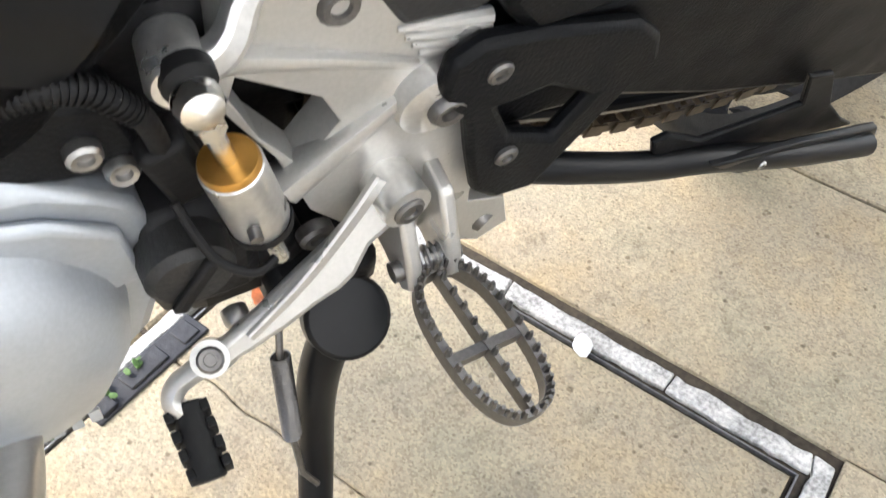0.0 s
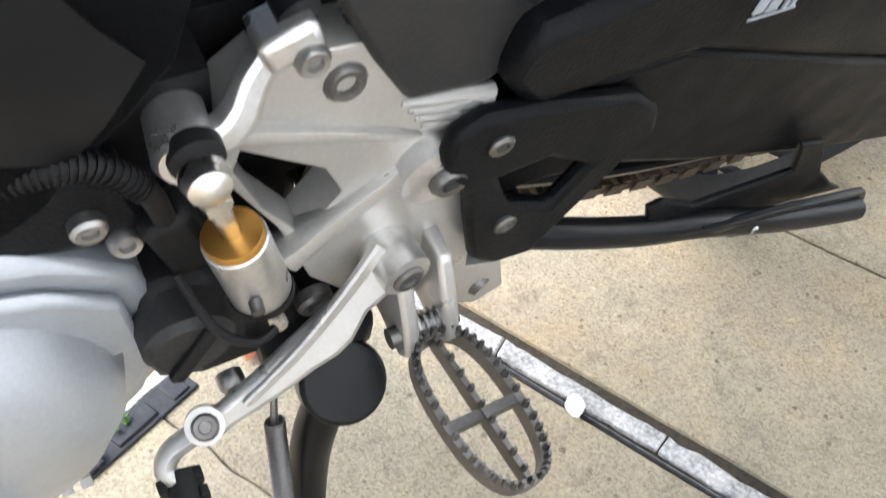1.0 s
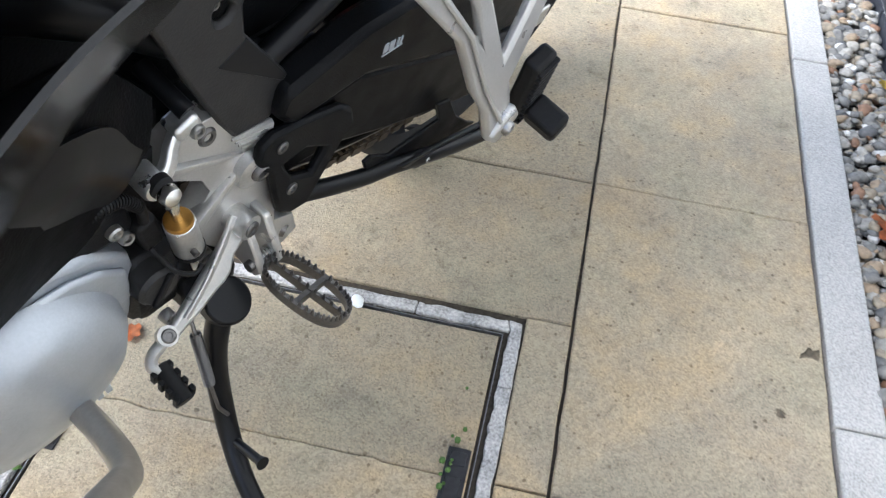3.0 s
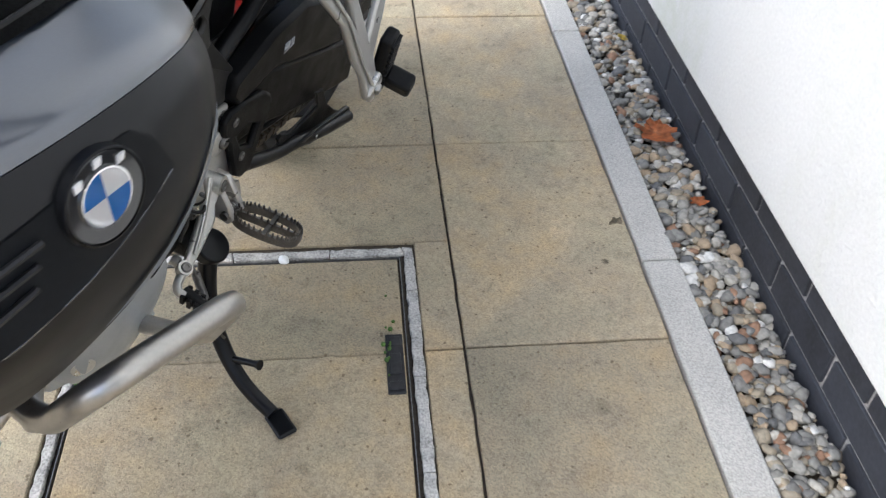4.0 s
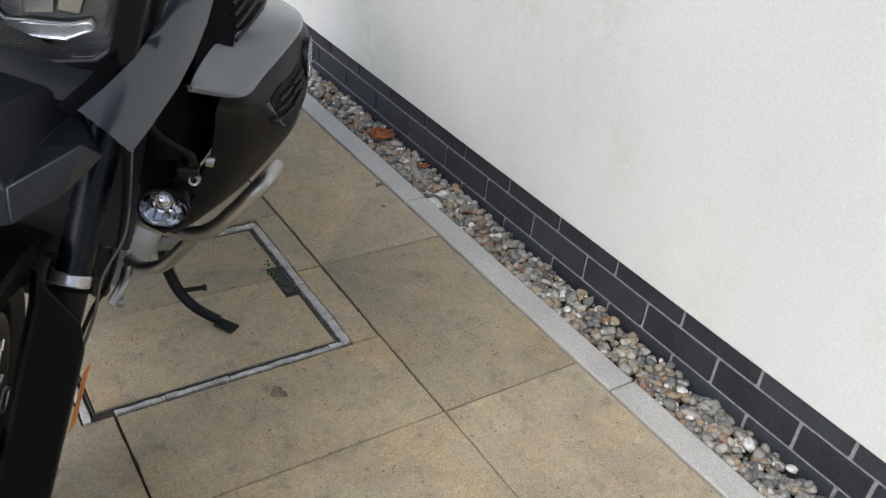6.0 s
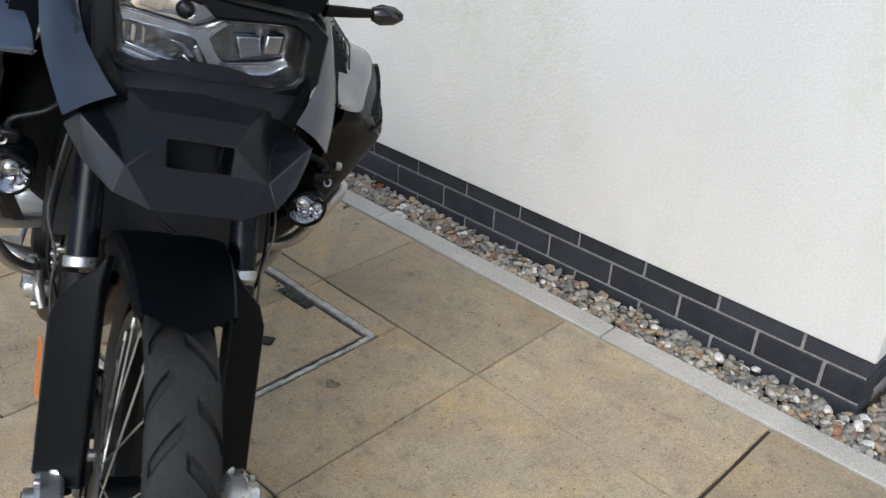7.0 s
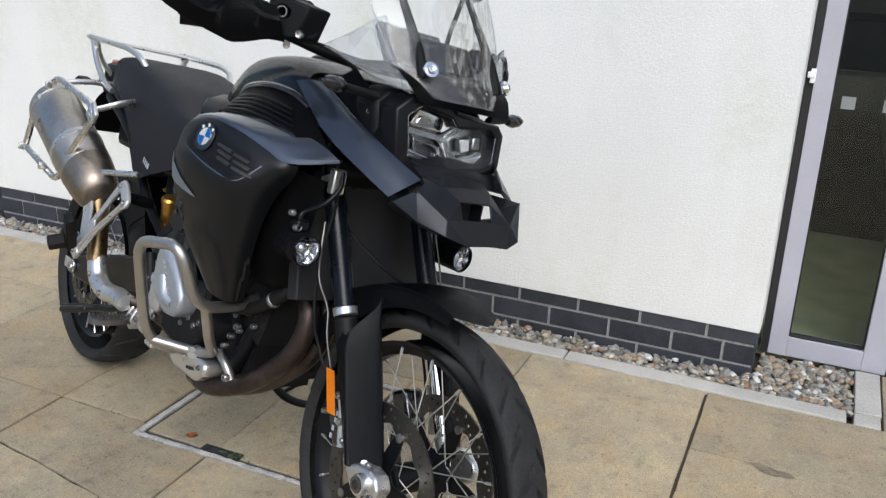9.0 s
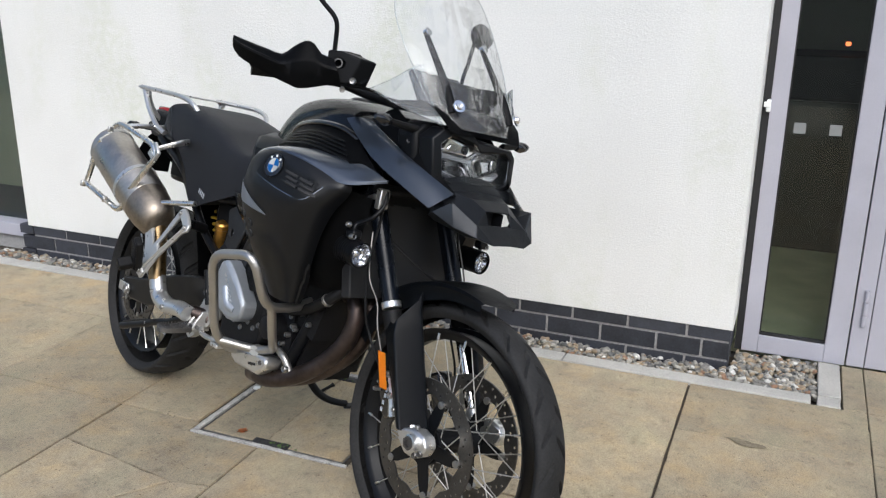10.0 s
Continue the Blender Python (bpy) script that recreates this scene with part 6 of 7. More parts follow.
for s in sides():
    P("tank_flank", sheet([mir([(0.672, 0.128, 0.722), (0.700, 0.138, 0.698), (0.735, 0.141, 0.674), (0.768, 0.143, 0.643), (0.800, 0.152, 0.618), (0.850, 0.176, 0.596)], s), mir([(0.668, 0.158, 0.752), (0.700, 0.168, 0.738), (0.740, 0.172, 0.722), (0.785, 0.178, 0.700), (0.830, 0.190, 0.682), (0.890, 0.214, 0.668)], s), mir([(0.690, 0.182, 0.790), (0.722, 0.194, 0.792), (0.760, 0.202, 0.790), (0.805, 0.212, 0.784), (0.855, 0.228, 0.776), (0.930, 0.258, 0.766)], s)], 24, 14, 0.005, (0, s, 0.2)), FLANK, "gloss black lower flank of the tank")
    P("cover_fold", sheet([mir([(0.840, 0.186, 0.690), (0.790, 0.172, 0.672), (0.748, 0.156, 0.640), (0.728, 0.152, 0.604), (0.716, 0.150, 0.585)], s), mir([(0.850, 0.192, 0.660), (0.802, 0.182, 0.640), (0.766, 0.168, 0.612), (0.744, 0.160, 0.585), (0.734, 0.156, 0.566)], s), mir([(0.858, 0.186, 0.630), (0.815, 0.178, 0.605), (0.784, 0.166, 0.580), (0.762, 0.158, 0.560), (0.750, 0.154, 0.548)], s)], 16, 8, 0.005, (0, s, 0)), SATIN, "black raised fold of the side cover")
P("cylinder_head", box((1.01, 0, 0.69), (0.20, 0.23, 0.12), turn=pose(0, 0, 0, 0, 18, 0)), ENGINE, "", 0.02)

# -- tank, side panels
rows = []
for x, hw, zt, ze in ((0.690, 0.085, 0.920, 0.860), (0.735, 0.120, 0.956, 0.870), (0.778, 0.140, 1.015, 0.895), (0.822, 0.152, 1.058, 0.925), (0.895, 0.166, 1.095, 0.958), (1.020, 0.184, 1.112, 0.990), (1.120, 0.190, 1.108, 1.015), (1.220, 0.180, 1.085, 1.020), (1.300, 0.150, 1.058, 1.000)):
    rows.append([(x, hw * f, ze + (zt - ze) * g) for f, g in ((-1.0, 0.0), (-0.97, 0.45), (-0.84, 0.82), (-0.62, 0.96), (-0.3, 1.0), (0.0, 1.01), (0.3, 1.0), (0.62, 0.96), (0.84, 0.82), (0.97, 0.45), (1.0, 0.0))])
P("tank_cover", shell(rows, 0.006, 3), GLOSS, "gloss black tank cover")
P("tank_lower", box((0.93, 0, 0.89), (0.44, 0.36, 0.18)), SATIN, "", 0.05)
P("fuel_cap", lathe([(0.001, 0.012), (0.034, 0.011), (0.042, 0.006), (0.044, -0.006)], (0.985, 0, 1.110), (-0.08, 0, 1), 30), SATIN, "round filler cap")
for s in sides():
    top = mir([(0.935, 0.245, 0.945), (1.000, 0.255, 0.958), (1.080, 0.258, 0.968), (1.160, 0.252, 0.974), (1.240, 0.235, 0.970), (1.300, 0.218, 0.960), (1.345, 0.208, 0.948), (1.382, 0.203, 0.934)], s)
    crease = mir([(0.940, 0.294, 0.906), (0.995, 0.316, 0.930), (1.060, 0.328, 0.947), (1.125, 0.326, 0.951), (1.190, 0.310, 0.942), (1.245, 0.290, 0.926), (1.304, 0.266, 0.908), (1.384, 0.205, 0.931)], s)
    bend = [tuple(Vector(a).lerp(Vector(b), 0.80) + Vector((0, s * 0.0015, 0.0055))) for a, b in zip(top, crease)]
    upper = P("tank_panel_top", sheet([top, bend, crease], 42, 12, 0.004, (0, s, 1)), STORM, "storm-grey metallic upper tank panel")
    side_rows = [mir(r, s) for r in (
        [(0.940, 0.2945, 0.9055), (0.995, 0.3165, 0.9295), (1.060, 0.3285, 0.9465), (1.125, 0.3265, 0.9505), (1.190, 0.3105, 0.9415), (1.245, 0.2905, 0.9255), (1.300, 0.2660, 0.9070), (1.304, 0.2400, 0.9050)],
        [(0.938, 0.3050, 0.888), (0.993, 0.3280, 0.914), (1.058, 0.3405, 0.931), (1.125, 0.3380, 0.934), (1.192, 0.3210, 0.924), (1.248, 0.3010, 0.909), (1.297, 0.2730, 0.893), (1.300, 0.2400, 0.888)],
        [(0.940, 0.3150, 0.860), (0.994, 0.3370, 0.880), (1.060, 0.3490, 0.896), (1.128, 0.3480, 0.899), (1.196, 0.3320, 0.892), (1.250, 0.3120, 0.884), (1.282, 0.2780, 0.874), (1.282, 0.2380, 0.868)],
        [(0.945, 0.3200, 0.828), (0.998, 0.3420, 0.842), (1.062, 0.3560, 0.852), (1.130, 0.3560, 0.854), (1.196, 0.3480, 0.850), (1.238, 0.3300, 0.846), (1.258, 0.2880, 0.838), (1.254, 0.2420, 0.834)],
        [(0.953, 0.3120, 0.770), (1.000, 0.3300, 0.778), (1.058, 0.3430, 0.784), (1.114, 0.3440, 0.786), (1.165, 0.3370, 0.785), (1.205, 0.3200, 0.783), (1.230, 0.2860, 0.780), (1.226, 0.2450, 0.776)],
        [(0.963, 0.2850, 0.700), (1.002, 0.3010, 0.704), (1.052, 0.3120, 0.708), (1.094, 0.3130, 0.709), (1.136, 0.3090, 0.708), (1.172, 0.2980, 0.706), (1.198, 0.2740, 0.704), (1.194, 0.2350, 0.702)],
        [(0.978, 0.2500, 0.634), (1.010, 0.2620, 0.633), (1.050, 0.2710, 0.633), (1.092, 0.2710, 0.634), (1.120, 0.2700, 0.635), (1.146, 0.2640, 0.636), (1.166, 0.2500, 0.637), (1.160, 0.2150, 0.637)],
        [(0.995, 0.2180, 0.572), (1.018, 0.2260, 0.569), (1.048, 0.2320, 0.567), (1.078, 0.2320, 0.567), (1.094, 0.2320, 0.568), (1.110, 0.2300, 0.569), (1.122, 0.2220, 0.570), (1.118, 0.1950, 0.572)])]
    if s < 0:
        side_rows = [[(r[0][0] + 0.013, r[0][1], r[0][2]), *r[1:]] for r in side_rows]
    # Same paint as the upper panel, its colour darkened for the shade here.
    panel = P("tank_panel", sheet(side_rows, 48, 44, 0.005, (0.2, s, 0)), STORMSHADE, "storm-grey side panel with its shade painted in")

    def on_panel(x, z, lift, side_rows=side_rows, s=s):
        """A point over the side panel at (x, z)."""
        u, v = (x - 0.94) / 0.42, (0.95 - z) / 0.38
        for _ in range(12):
            q = sheet_point(side_rows, u, v)
            du, dv = (sheet_point(side_rows, u + 0.004, v) - q) / 0.004, (sheet_point(side_rows, u, v + 0.004) - q) / 0.004
            det = du.x * dv.z - dv.x * du.z
            ex, ez = x - q.x, z - q.z
            u = min(max(u + 0.8 * (ex * dv.z - dv.x * ez) / det, 0.0), 0.99)
            v = min(max(v + 0.8 * (du.x * ez - ex * du.z) / det, 0.0), 0.99)
        nrm = du.cross(dv).normalized()
        return q + nrm * (lift if nrm.y * s > 0 else -lift)

    # raised lip round the lower edge of the badge field
    lip = rounded_path([on_panel(x, z, -0.001) for x, z in ((1.060, 0.888), (1.105, 0.878), (1.150, 0.867), (1.205, 0.857), (1.238, 0.852), (1.252, 0.868), (1.266, 0.892))], 0.014)
    P("panel_lip", tube(lip, [0.0036] * len(lip), 10, 0.5), STORM, "", 0.0, panel)
    facet = [(0.960, 0.866), (0.958, 0.808), (1.130, 0.792)]
    tri = []
    for t in (0.0, 0.15, 0.3, 0.45, 0.6, 0.75, 0.88, 0.97):
        xa, za, xb, zb = (facet[k][i] + (facet[2][i] - facet[k][i]) * t for k in (0, 1) for i in (0, 1))
        tri.append([on_panel(xa + (xb - xa) * g / 5, za + (zb - za) * g / 5, 0.0028) for g in range(6)])
    P("rear_facet", shell(tri, 0.002), INLAY, "light grey triangular inlay", 0.0, panel)
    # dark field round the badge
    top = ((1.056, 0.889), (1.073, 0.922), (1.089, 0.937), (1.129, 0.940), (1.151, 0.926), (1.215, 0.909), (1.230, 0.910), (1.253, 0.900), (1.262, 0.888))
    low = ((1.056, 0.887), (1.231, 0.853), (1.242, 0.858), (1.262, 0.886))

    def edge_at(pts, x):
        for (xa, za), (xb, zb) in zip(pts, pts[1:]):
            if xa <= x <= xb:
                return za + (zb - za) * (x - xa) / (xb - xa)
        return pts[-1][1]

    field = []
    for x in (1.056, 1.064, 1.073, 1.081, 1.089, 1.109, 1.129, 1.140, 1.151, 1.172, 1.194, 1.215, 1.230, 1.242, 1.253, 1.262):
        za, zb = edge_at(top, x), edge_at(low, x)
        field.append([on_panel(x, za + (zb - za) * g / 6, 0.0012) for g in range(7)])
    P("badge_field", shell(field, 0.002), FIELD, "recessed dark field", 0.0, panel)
    # badge: raised ring, four coloured quarters
    c = on_panel(1.123, 0.9140, -0.0012)
    nrm = (on_panel(1.123, 0.9140, 0.02) - c).normalized()
    u = Vector((1, 0, 0)).cross(nrm).normalized()
    w = nrm.cross(u)
    badge = P("badge", lathe([(0.0185, 0.004), (0.0281, 0.005), (0.0302, 0.003), (0.0302, -0.006), (0.0185, -0.006)], c, nrm, 36), GLOSS, "round enamel badge with blue and white quarters", 0.0, panel)
    P("badge_rim", lathe([(0.0290, 0.0), (0.0294, 0.0056), (0.0307, 0.0050), (0.0307, -0.004)], c, nrm, 36, closed=True), SATIN, "", 0.0, panel)
    P("badge_rim", lathe([(0.0178, 0.0), (0.0178, 0.0058), (0.0190, 0.0058), (0.0190, 0.0)], c, nrm, 36, closed=True), CHROME, "", 0.0, panel)
    for k in range(4):
        bm = bmesh.new()
        vs = [bm.verts.new(c + nrm * 0.005)]
        for j in range(9):
            a = math.pi / 2 * (k + j / 8)
            vs.append(bm.verts.new(c + nrm * 0.005 + (u * math.sin(a) + w * math.cos(a)) * 0.0179))
        f = bm.faces.new(vs)
        bmesh.ops.solidify(bm, geom=[f], thickness=0.001)
        P("badge_quarter", bm, BLUE if k % 2 == (0 if s > 0 else 1) else WHITE, "", 0.0, panel)
    for a0 in (-0.75, 0.0, 0.75):
        d = (u * math.cos(a0) + w * math.sin(a0)) * 0.0239
        P("badge_mark", box(c + nrm * 0.0048 - d * (1 if u.z < 0 else -1), (0.006, 0.0015, 0.006)), WHITE, "", 0.0, panel)
    # plain dark slots in front of the badge, in two groups of three
    for x0, z0 in ((1.166, 0.9085), (1.2105, 0.8985)):
        for k in range(3):
            xa, za = x0 + 0.006 * k, z0 - 0.0120 * k
            P("slot", tube([on_panel(xa + 0.036 * t, za - 0.0085 * t, 0.0020) for t in (0, 0.25, 0.5, 0.75, 1)], [0.0046] * 5, 8, 0.5), GASKET, "", 0.0, panel)
    # five small openings low at the rear
    for q in ((0.998, 0.774), (0.982, 0.745), (1.036, 0.757), (0.980, 0.718), (1.026, 0.730)):
        a, b = on_panel(*q, 0.0), on_panel(*q, 0.01)
        P("vent_hole", lathe([(0.001, 0.0006), (0.0085, 0.0006), (0.0092, 0.0020)], a, b - a, 14), GASKET, "", 0.0, panel)
        P("vent_rim", lathe([(0.0092, 0.0), (0.0094, 0.0026), (0.0110, 0.0022), (0.0116, -0.001)], a, b - a, 16), FIELD, "", 0.0, panel)
    # slatted black intake between tank and panel
    rows = [mir(r, s) for r in (
        [(0.905, 0.168, 0.968), (0.960, 0.182, 1.016), (1.080, 0.206, 1.036), (1.180, 0.206, 1.034), (1.235, 0.194, 1.014)],
        [(0.918, 0.215, 0.922), (1.000, 0.262, 0.960), (1.150, 0.270, 0.970), (1.280, 0.242, 0.952), (1.372, 0.205, 0.925)])]
    intake = P("intake_panel", shell(rows, 0.005, 2), BLACK, "black slatted intake panel")
    P("intake_rim", tube(smooth_path(rows[0], 4), 0.008, 10), GLOSS, "", 0.0, intake)
    for k in range(5):
        f = 0.40 + 0.125 * k
        p0 = Vector(rows[0][1]).lerp(Vector(rows[1][1]), f) + Vector((0.02, s * 0.004, 0.003))
        p1 = Vector(rows[0][3]).lerp(Vector(rows[1][3]), f) + Vector((0.0, s * 0.004, 0.003))
        mid = Vector(rows[0][2]).lerp(Vector(rows[1][2]), f) + Vector((0.0, s * 0.005, 0.004))
        P("intake_slat", tube(smooth_path([p0, mid, p1], 4), 0.0019, 6), SATIN, "", 0.0, intake)
    # grey side trim from tank to beak
    rows = [mir(r, s) for r in (
        [(1.185, 0.205, 1.060), (1.300, 0.205, 0.985), (1.400, 0.192, 0.940), (1.494, 0.165, 0.897)],
        [(1.205, 0.190, 1.068), (1.325, 0.188, 1.010), (1.420, 0.172, 0.968), (1.510, 0.140, 0.922)],
        [(1.235, 0.168, 1.068), (1.345, 0.162, 1.018), (1.440, 0.146, 0.976), (1.510, 0.110, 0.938)])]
    trim = P("side_trim", shell(rows, 0.005, 2), TRIMGREY, "storm-grey side trim with a faint print", 0.0)
    across = lambda f, g: Vector(rows[1][0]).lerp(Vector(rows[1][1]), f).lerp(Vector(rows[2][0]).lerp(Vector(rows[2][1]), f), g)
    lift = (across(1, 0) - across(0, 0)).cross(across(0, 1) - across(0, 0)).normalized() * 0.0042
    lift = lift if lift.z > 0 else -lift
    for k, (g0, g1) in enumerate([(0.56, 0.86)] * 6 + [(0.16, 0.46)] * 5):
        f0 = 0.30 + 0.055 * (k % 6) + (0.03 if k > 5 else 0.0)
        P("print_mark", shell([[across(f0, g0) + lift, across(f0, g1) + lift], [across(f0 + 0.036, g0) + lift, across(f0 + 0.036, g1) + lift]], 0.0008), DIMDECAL, "", 0.0, trim)
    # cheek between trim and headlamp
    P("lamp_cheek", shell([mir([(1.235, 0.165, 1.070), (1.345, 0.160, 1.020), (1.440, 0.143, 0.972), (1.512, 0.108, 0.930)], s), mir([(1.300, 0.150, 1.110), (1.395, 0.140, 1.045), (1.455, 0.128, 0.985), (1.502, 0.090, 0.934)], s)], 0.005, 2), BLACK, "", 0.0)
    bolt((1.375, s * 0.156, 1.036), (0.3, s, 0.3), 0.006, 0.004, DARKBOLT)

# -- beak: one moulded body with an intake slot
def beak_at(x, y, z):
    """The beak sits a little to the right of the wheel's plane."""
    return Vector((x, y - 0.012, z))


BEAK_PTS = {"c0": (1.486, 0.0, 0.950), "c1": (1.488, 0.085, 0.944), "c2": (1.472, 0.120, 0.925), "n0": (1.536, 0.0, 0.936), "n1": (1.534, 0.060, 0.934), "i1": (1.567, 0.0, 0.9145), "i1c": (1.565, 0.040, 0.9135),
            "i2": (1.583, 0.0, 0.885), "i2c": (1.580, 0.038, 0.884), "f": (1.626, 0.0, 0.846), "fc": (1.622, 0.052, 0.843), "b3": (1.588, 0.084, 0.882), "u1": (1.524, 0.094, 0.896), "b4": (1.549, 0.138, 0.924),
            "b1": (1.506, 0.152, 0.892), "b2": (1.606, 0.096, 0.855), "b8": (1.557, 0.128, 0.868), "r1": (1.484, 0.142, 0.881), "g": (1.566, 0.0, 0.848), "gc": (1.562, 0.050, 0.846), "gb": (1.556, 0.092, 0.852), "h": (1.500, 0.0, 0.866), "hc": (1.498, 0.060, 0.866), "hb": (1.490, 0.130, 0.872)}
BEAK_FACES = (("c0", "c1", "n1", "n0"), ("n0", "n1", "i1c", "i1"), ("c1", "c2", "u1", "n1"), ("n1", "u1", "b3", "i1c"), ("i1c", "b3", "i2c"), ("i2", "i2c", "fc", "f"), ("i2c", "b3", "fc"), ("b3", "b2", "fc"),
              ("u1", "b4", "b3"), ("c2", "b1", "b4", "u1"), ("c2", "r1", "b1"), ("f", "fc", "gc", "g"), ("fc", "b2", "gb", "gc"), ("b2", "b8", "gb"), ("g", "gc", "hc", "h"), ("gc", "gb", "hb", "hc"), ("gb", "b8", "b1", "hb"), ("b1", "r1", "hb"))
bm = bmesh.new()
vert = {(k, sg): bm.verts.new(beak_at(x, sg * y, z)) for k, (x, y, z) in BEAK_PTS.items() for sg in (1, -1) if y or sg > 0}
for f in BEAK_FACES:
    for sg in (1, -1):
        vs = [vert.get((k, sg)) or vert[(k, 1)] for k in f]
        bm.faces.new(vs[::sg])
bmesh.ops.recalc_face_normals(bm, faces=bm.faces)
bmesh.ops.solidify(bm, geom=list(bm.faces), thickness=0.004)
beak = P("beak", bm, BEAK, "black plastic beak with an open intake and two upright horns", 0.003)
beak.data.set_sharp_from_angle(angle=radians(14))
P("intake_fin", box((1.545, 0.014, 0.893), (0.03, 0.003, 0.034)), SATIN, "", 0.0, beak)
P("intake_back", box((1.526, -0.012, 0.884), (0.006, 0.110, 0.084)), GASKET, "", 0.0, beak)
for s in sides():
    bm = bmesh.new()
    vs = [bm.verts.new(beak_at(BEAK_PTS[k][0], s * BEAK_PTS[k][1], BEAK_PTS[k][2])) for k in ("b1", "b4", "b3", "b2", "b8")]
    faces = [bm.faces.new((vs[0], vs[1], vs[4])), bm.faces.new((vs[1], vs[2], vs[3], vs[4]))]
    bmesh.ops.recalc_face_normals(bm, faces=faces)
    if faces[0].normal.y * s < 0:
        bmesh.ops.reverse_faces(bm, faces=faces)
    back = {v: bm.verts.new(v.co - Vector((0.002, s * 0.003, 0.0015))) for v in vs}
    for f in faces:
        bm.faces.new([back[v] for v in reversed(f.verts)])
    for k in range(5):
        a, b = vs[k], vs[(k + 1) % 5]
        bm.faces.new((a, b, back[b], back[a]))
    P("beak_facet", bm, BEAKGREY, "blue-grey side facet of the beak", 0.0015, beak)
P("lamp_chin", sheet([[(1.452, y, 0.985 - 0.20 * abs(y)) for y in (-0.146, -0.09, -0.03, 0.03, 0.09, 0.142)], [(1.478, y, 0.958 - 0.12 * abs(y)) for y in (-0.138, -0.09, -0.03, 0.03, 0.09, 0.134)], [(1.488, y * 0.97, 0.940 - 0.08 * abs(y)) for y in (-0.138, -0.09, -0.03, 0.03, 0.09, 0.134)]], 20, 8, 0.005, (1, 0, 0.3)), BEAK, "smooth black chin below the headlamp")

# -- headlamp
GUIDE = glass("clear_light_guide", (0.93, 0.95, 0.97), 0.12, 1.45)
LAMPBACK = material("smoky_chrome", (0.22, 0.225, 0.235), 0.22, metal=1.0, grain=0.5, scale=45, bump=0.6, bump_scale=38, relief=0.004)
DARKLENS = material("dark_projector_glass", (0.02, 0.022, 0.026), 0.05, coat=1.0, grain=0.05)
GUIDEBACK = material("grey_guide_backing", (0.50, 0.51, 0.53), 0.25, metal=0.7, grain=0.25, scale=90)


def lamp_at(u, v, w):
    """(across, up) on the lamp's face, w outwards; the face leans back and curves round."""
    return Vector((1.468 + w - 0.10 * (v - 1.0) - 1.1 * (u + 0.01) * (u + 0.01), u, v))


outline = [(-0.121, 1.046), (-0.094, 1.068), (-0.022, 1.056), (-0.004, 1.038), (0.095, 1.048), (0.120, 1.035), (0.118, 0.985), (0.108, 0.973), (0.010, 0.947), (-0.012, 0.945), (-0.110, 0.969)]


def grown(pts, d):
    cx = sum(p[0] for p in pts) / len(pts)
    cy = sum(p[1] for p in pts) / len(pts)
    return [(cx + (x - cx) * (1 + d / max(math.hypot(x - cx, y - cy), 1e-6)), cy + (y - cy) * (1 + d / max(math.hypot(x - cx, y - cy), 1e-6))) for x, y in pts]


def lamp_piece(name, pts, w0, w1, mat, label="", bevel=0.0, holes=()):
    return P(name, plate(pts, list(holes), lambda u, v, w: lamp_at(u, v, w0 + w), w1 - w0), mat, label, bevel, headlamp)


headlamp = P("headlamp", plate(grown(outline, 0.042), [], lambda u, v, w: lamp_at(u, v, -0.11 + w), 0.064), BLACK, "asymmetric clear-lens headlamp in a black housing", 0.01)
lamp_piece("lamp_bezel", grown(outline, 0.030), -0.045, 0.004, SATIN, "", 0.004, [grown(outline, 0.002)])
lamp_piece("lamp_backing", grown(outline, 0.004), -0.046, -0.040, LAMPBACK)
# upper projector cell
upper = [(-0.103, 1.034), (-0.088, 1.060), (-0.018, 1.049), (-0.006, 1.041), (-0.029, 1.026), (-0.096, 1.029)]
lamp_piece("lamp_cell", upper, -0.040, -0.018, CHROME, "chromed upper lamp cell", 0.002, [circle(-0.040, 1.0405, 0.0120, 16)])
P("projector", lathe([(0.001, 0.011), (0.005, 0.010), (0.0095, 0.005), (0.0108, -0.002), (0.0115, -0.012)], lamp_at(-0.040, 1.0405, -0.034), (1, 0.0, 0.1), 24), DARKLENS, "round projector lens", 0.0, headlamp)
lamp_piece("cell_facet", [(-0.094, 1.034), (-0.086, 1.050), (-0.062, 1.047), (-0.066, 1.032)], -0.018, -0.0145, REFLECTOR, "", 0.002)
# lower cell with upright bright strips and a faceted end
for u0, wd in ((-0.108, 0.0035), (-0.097, 0.005), (-0.084, 0.0035)):
    lamp_piece("cell_strip", [(u0, 0.986), (u0 + wd, 0.985), (u0 + wd - 0.001, 1.006), (u0 - 0.001, 1.007)], -0.038, -0.028, REFLECTOR, "", 0.001)
lamp_piece("cell_floor", [(-0.104, 0.980), (-0.026, 0.964), (-0.024, 0.969), (-0.103, 0.985)], -0.038, -0.024, CHROME, "", 0.001)
lamp_piece("cell_facet", [(-0.052, 0.999), (-0.036, 0.999), (-0.020, 0.983), (-0.027, 0.980), (-0.038, 0.994)], -0.038, -0.022, REFLECTOR, "", 0.0015)
lamp_piece("cell_facet", [(-0.034, 0.984), (-0.024, 0.978), (-0.020, 0.968), (-0.028, 0.967)], -0.038, -0.026, CHROME, "", 0.0015)
# other lower cell: two bright blocks
lamp_piece("cell_block", [(0.028, 1.019), (0.059, 1.023), (0.065, 0.998), (0.038, 0.991)], -0.038, -0.026, REFLECTOR, "faceted bright reflector block", 0.002)
lamp_piece("cell_block", [(0.067, 1.028), (0.091, 1.031), (0.089, 1.003), (0.066, 1.002)], -0.038, -0.020, REFLECTOR, "", 0.003)
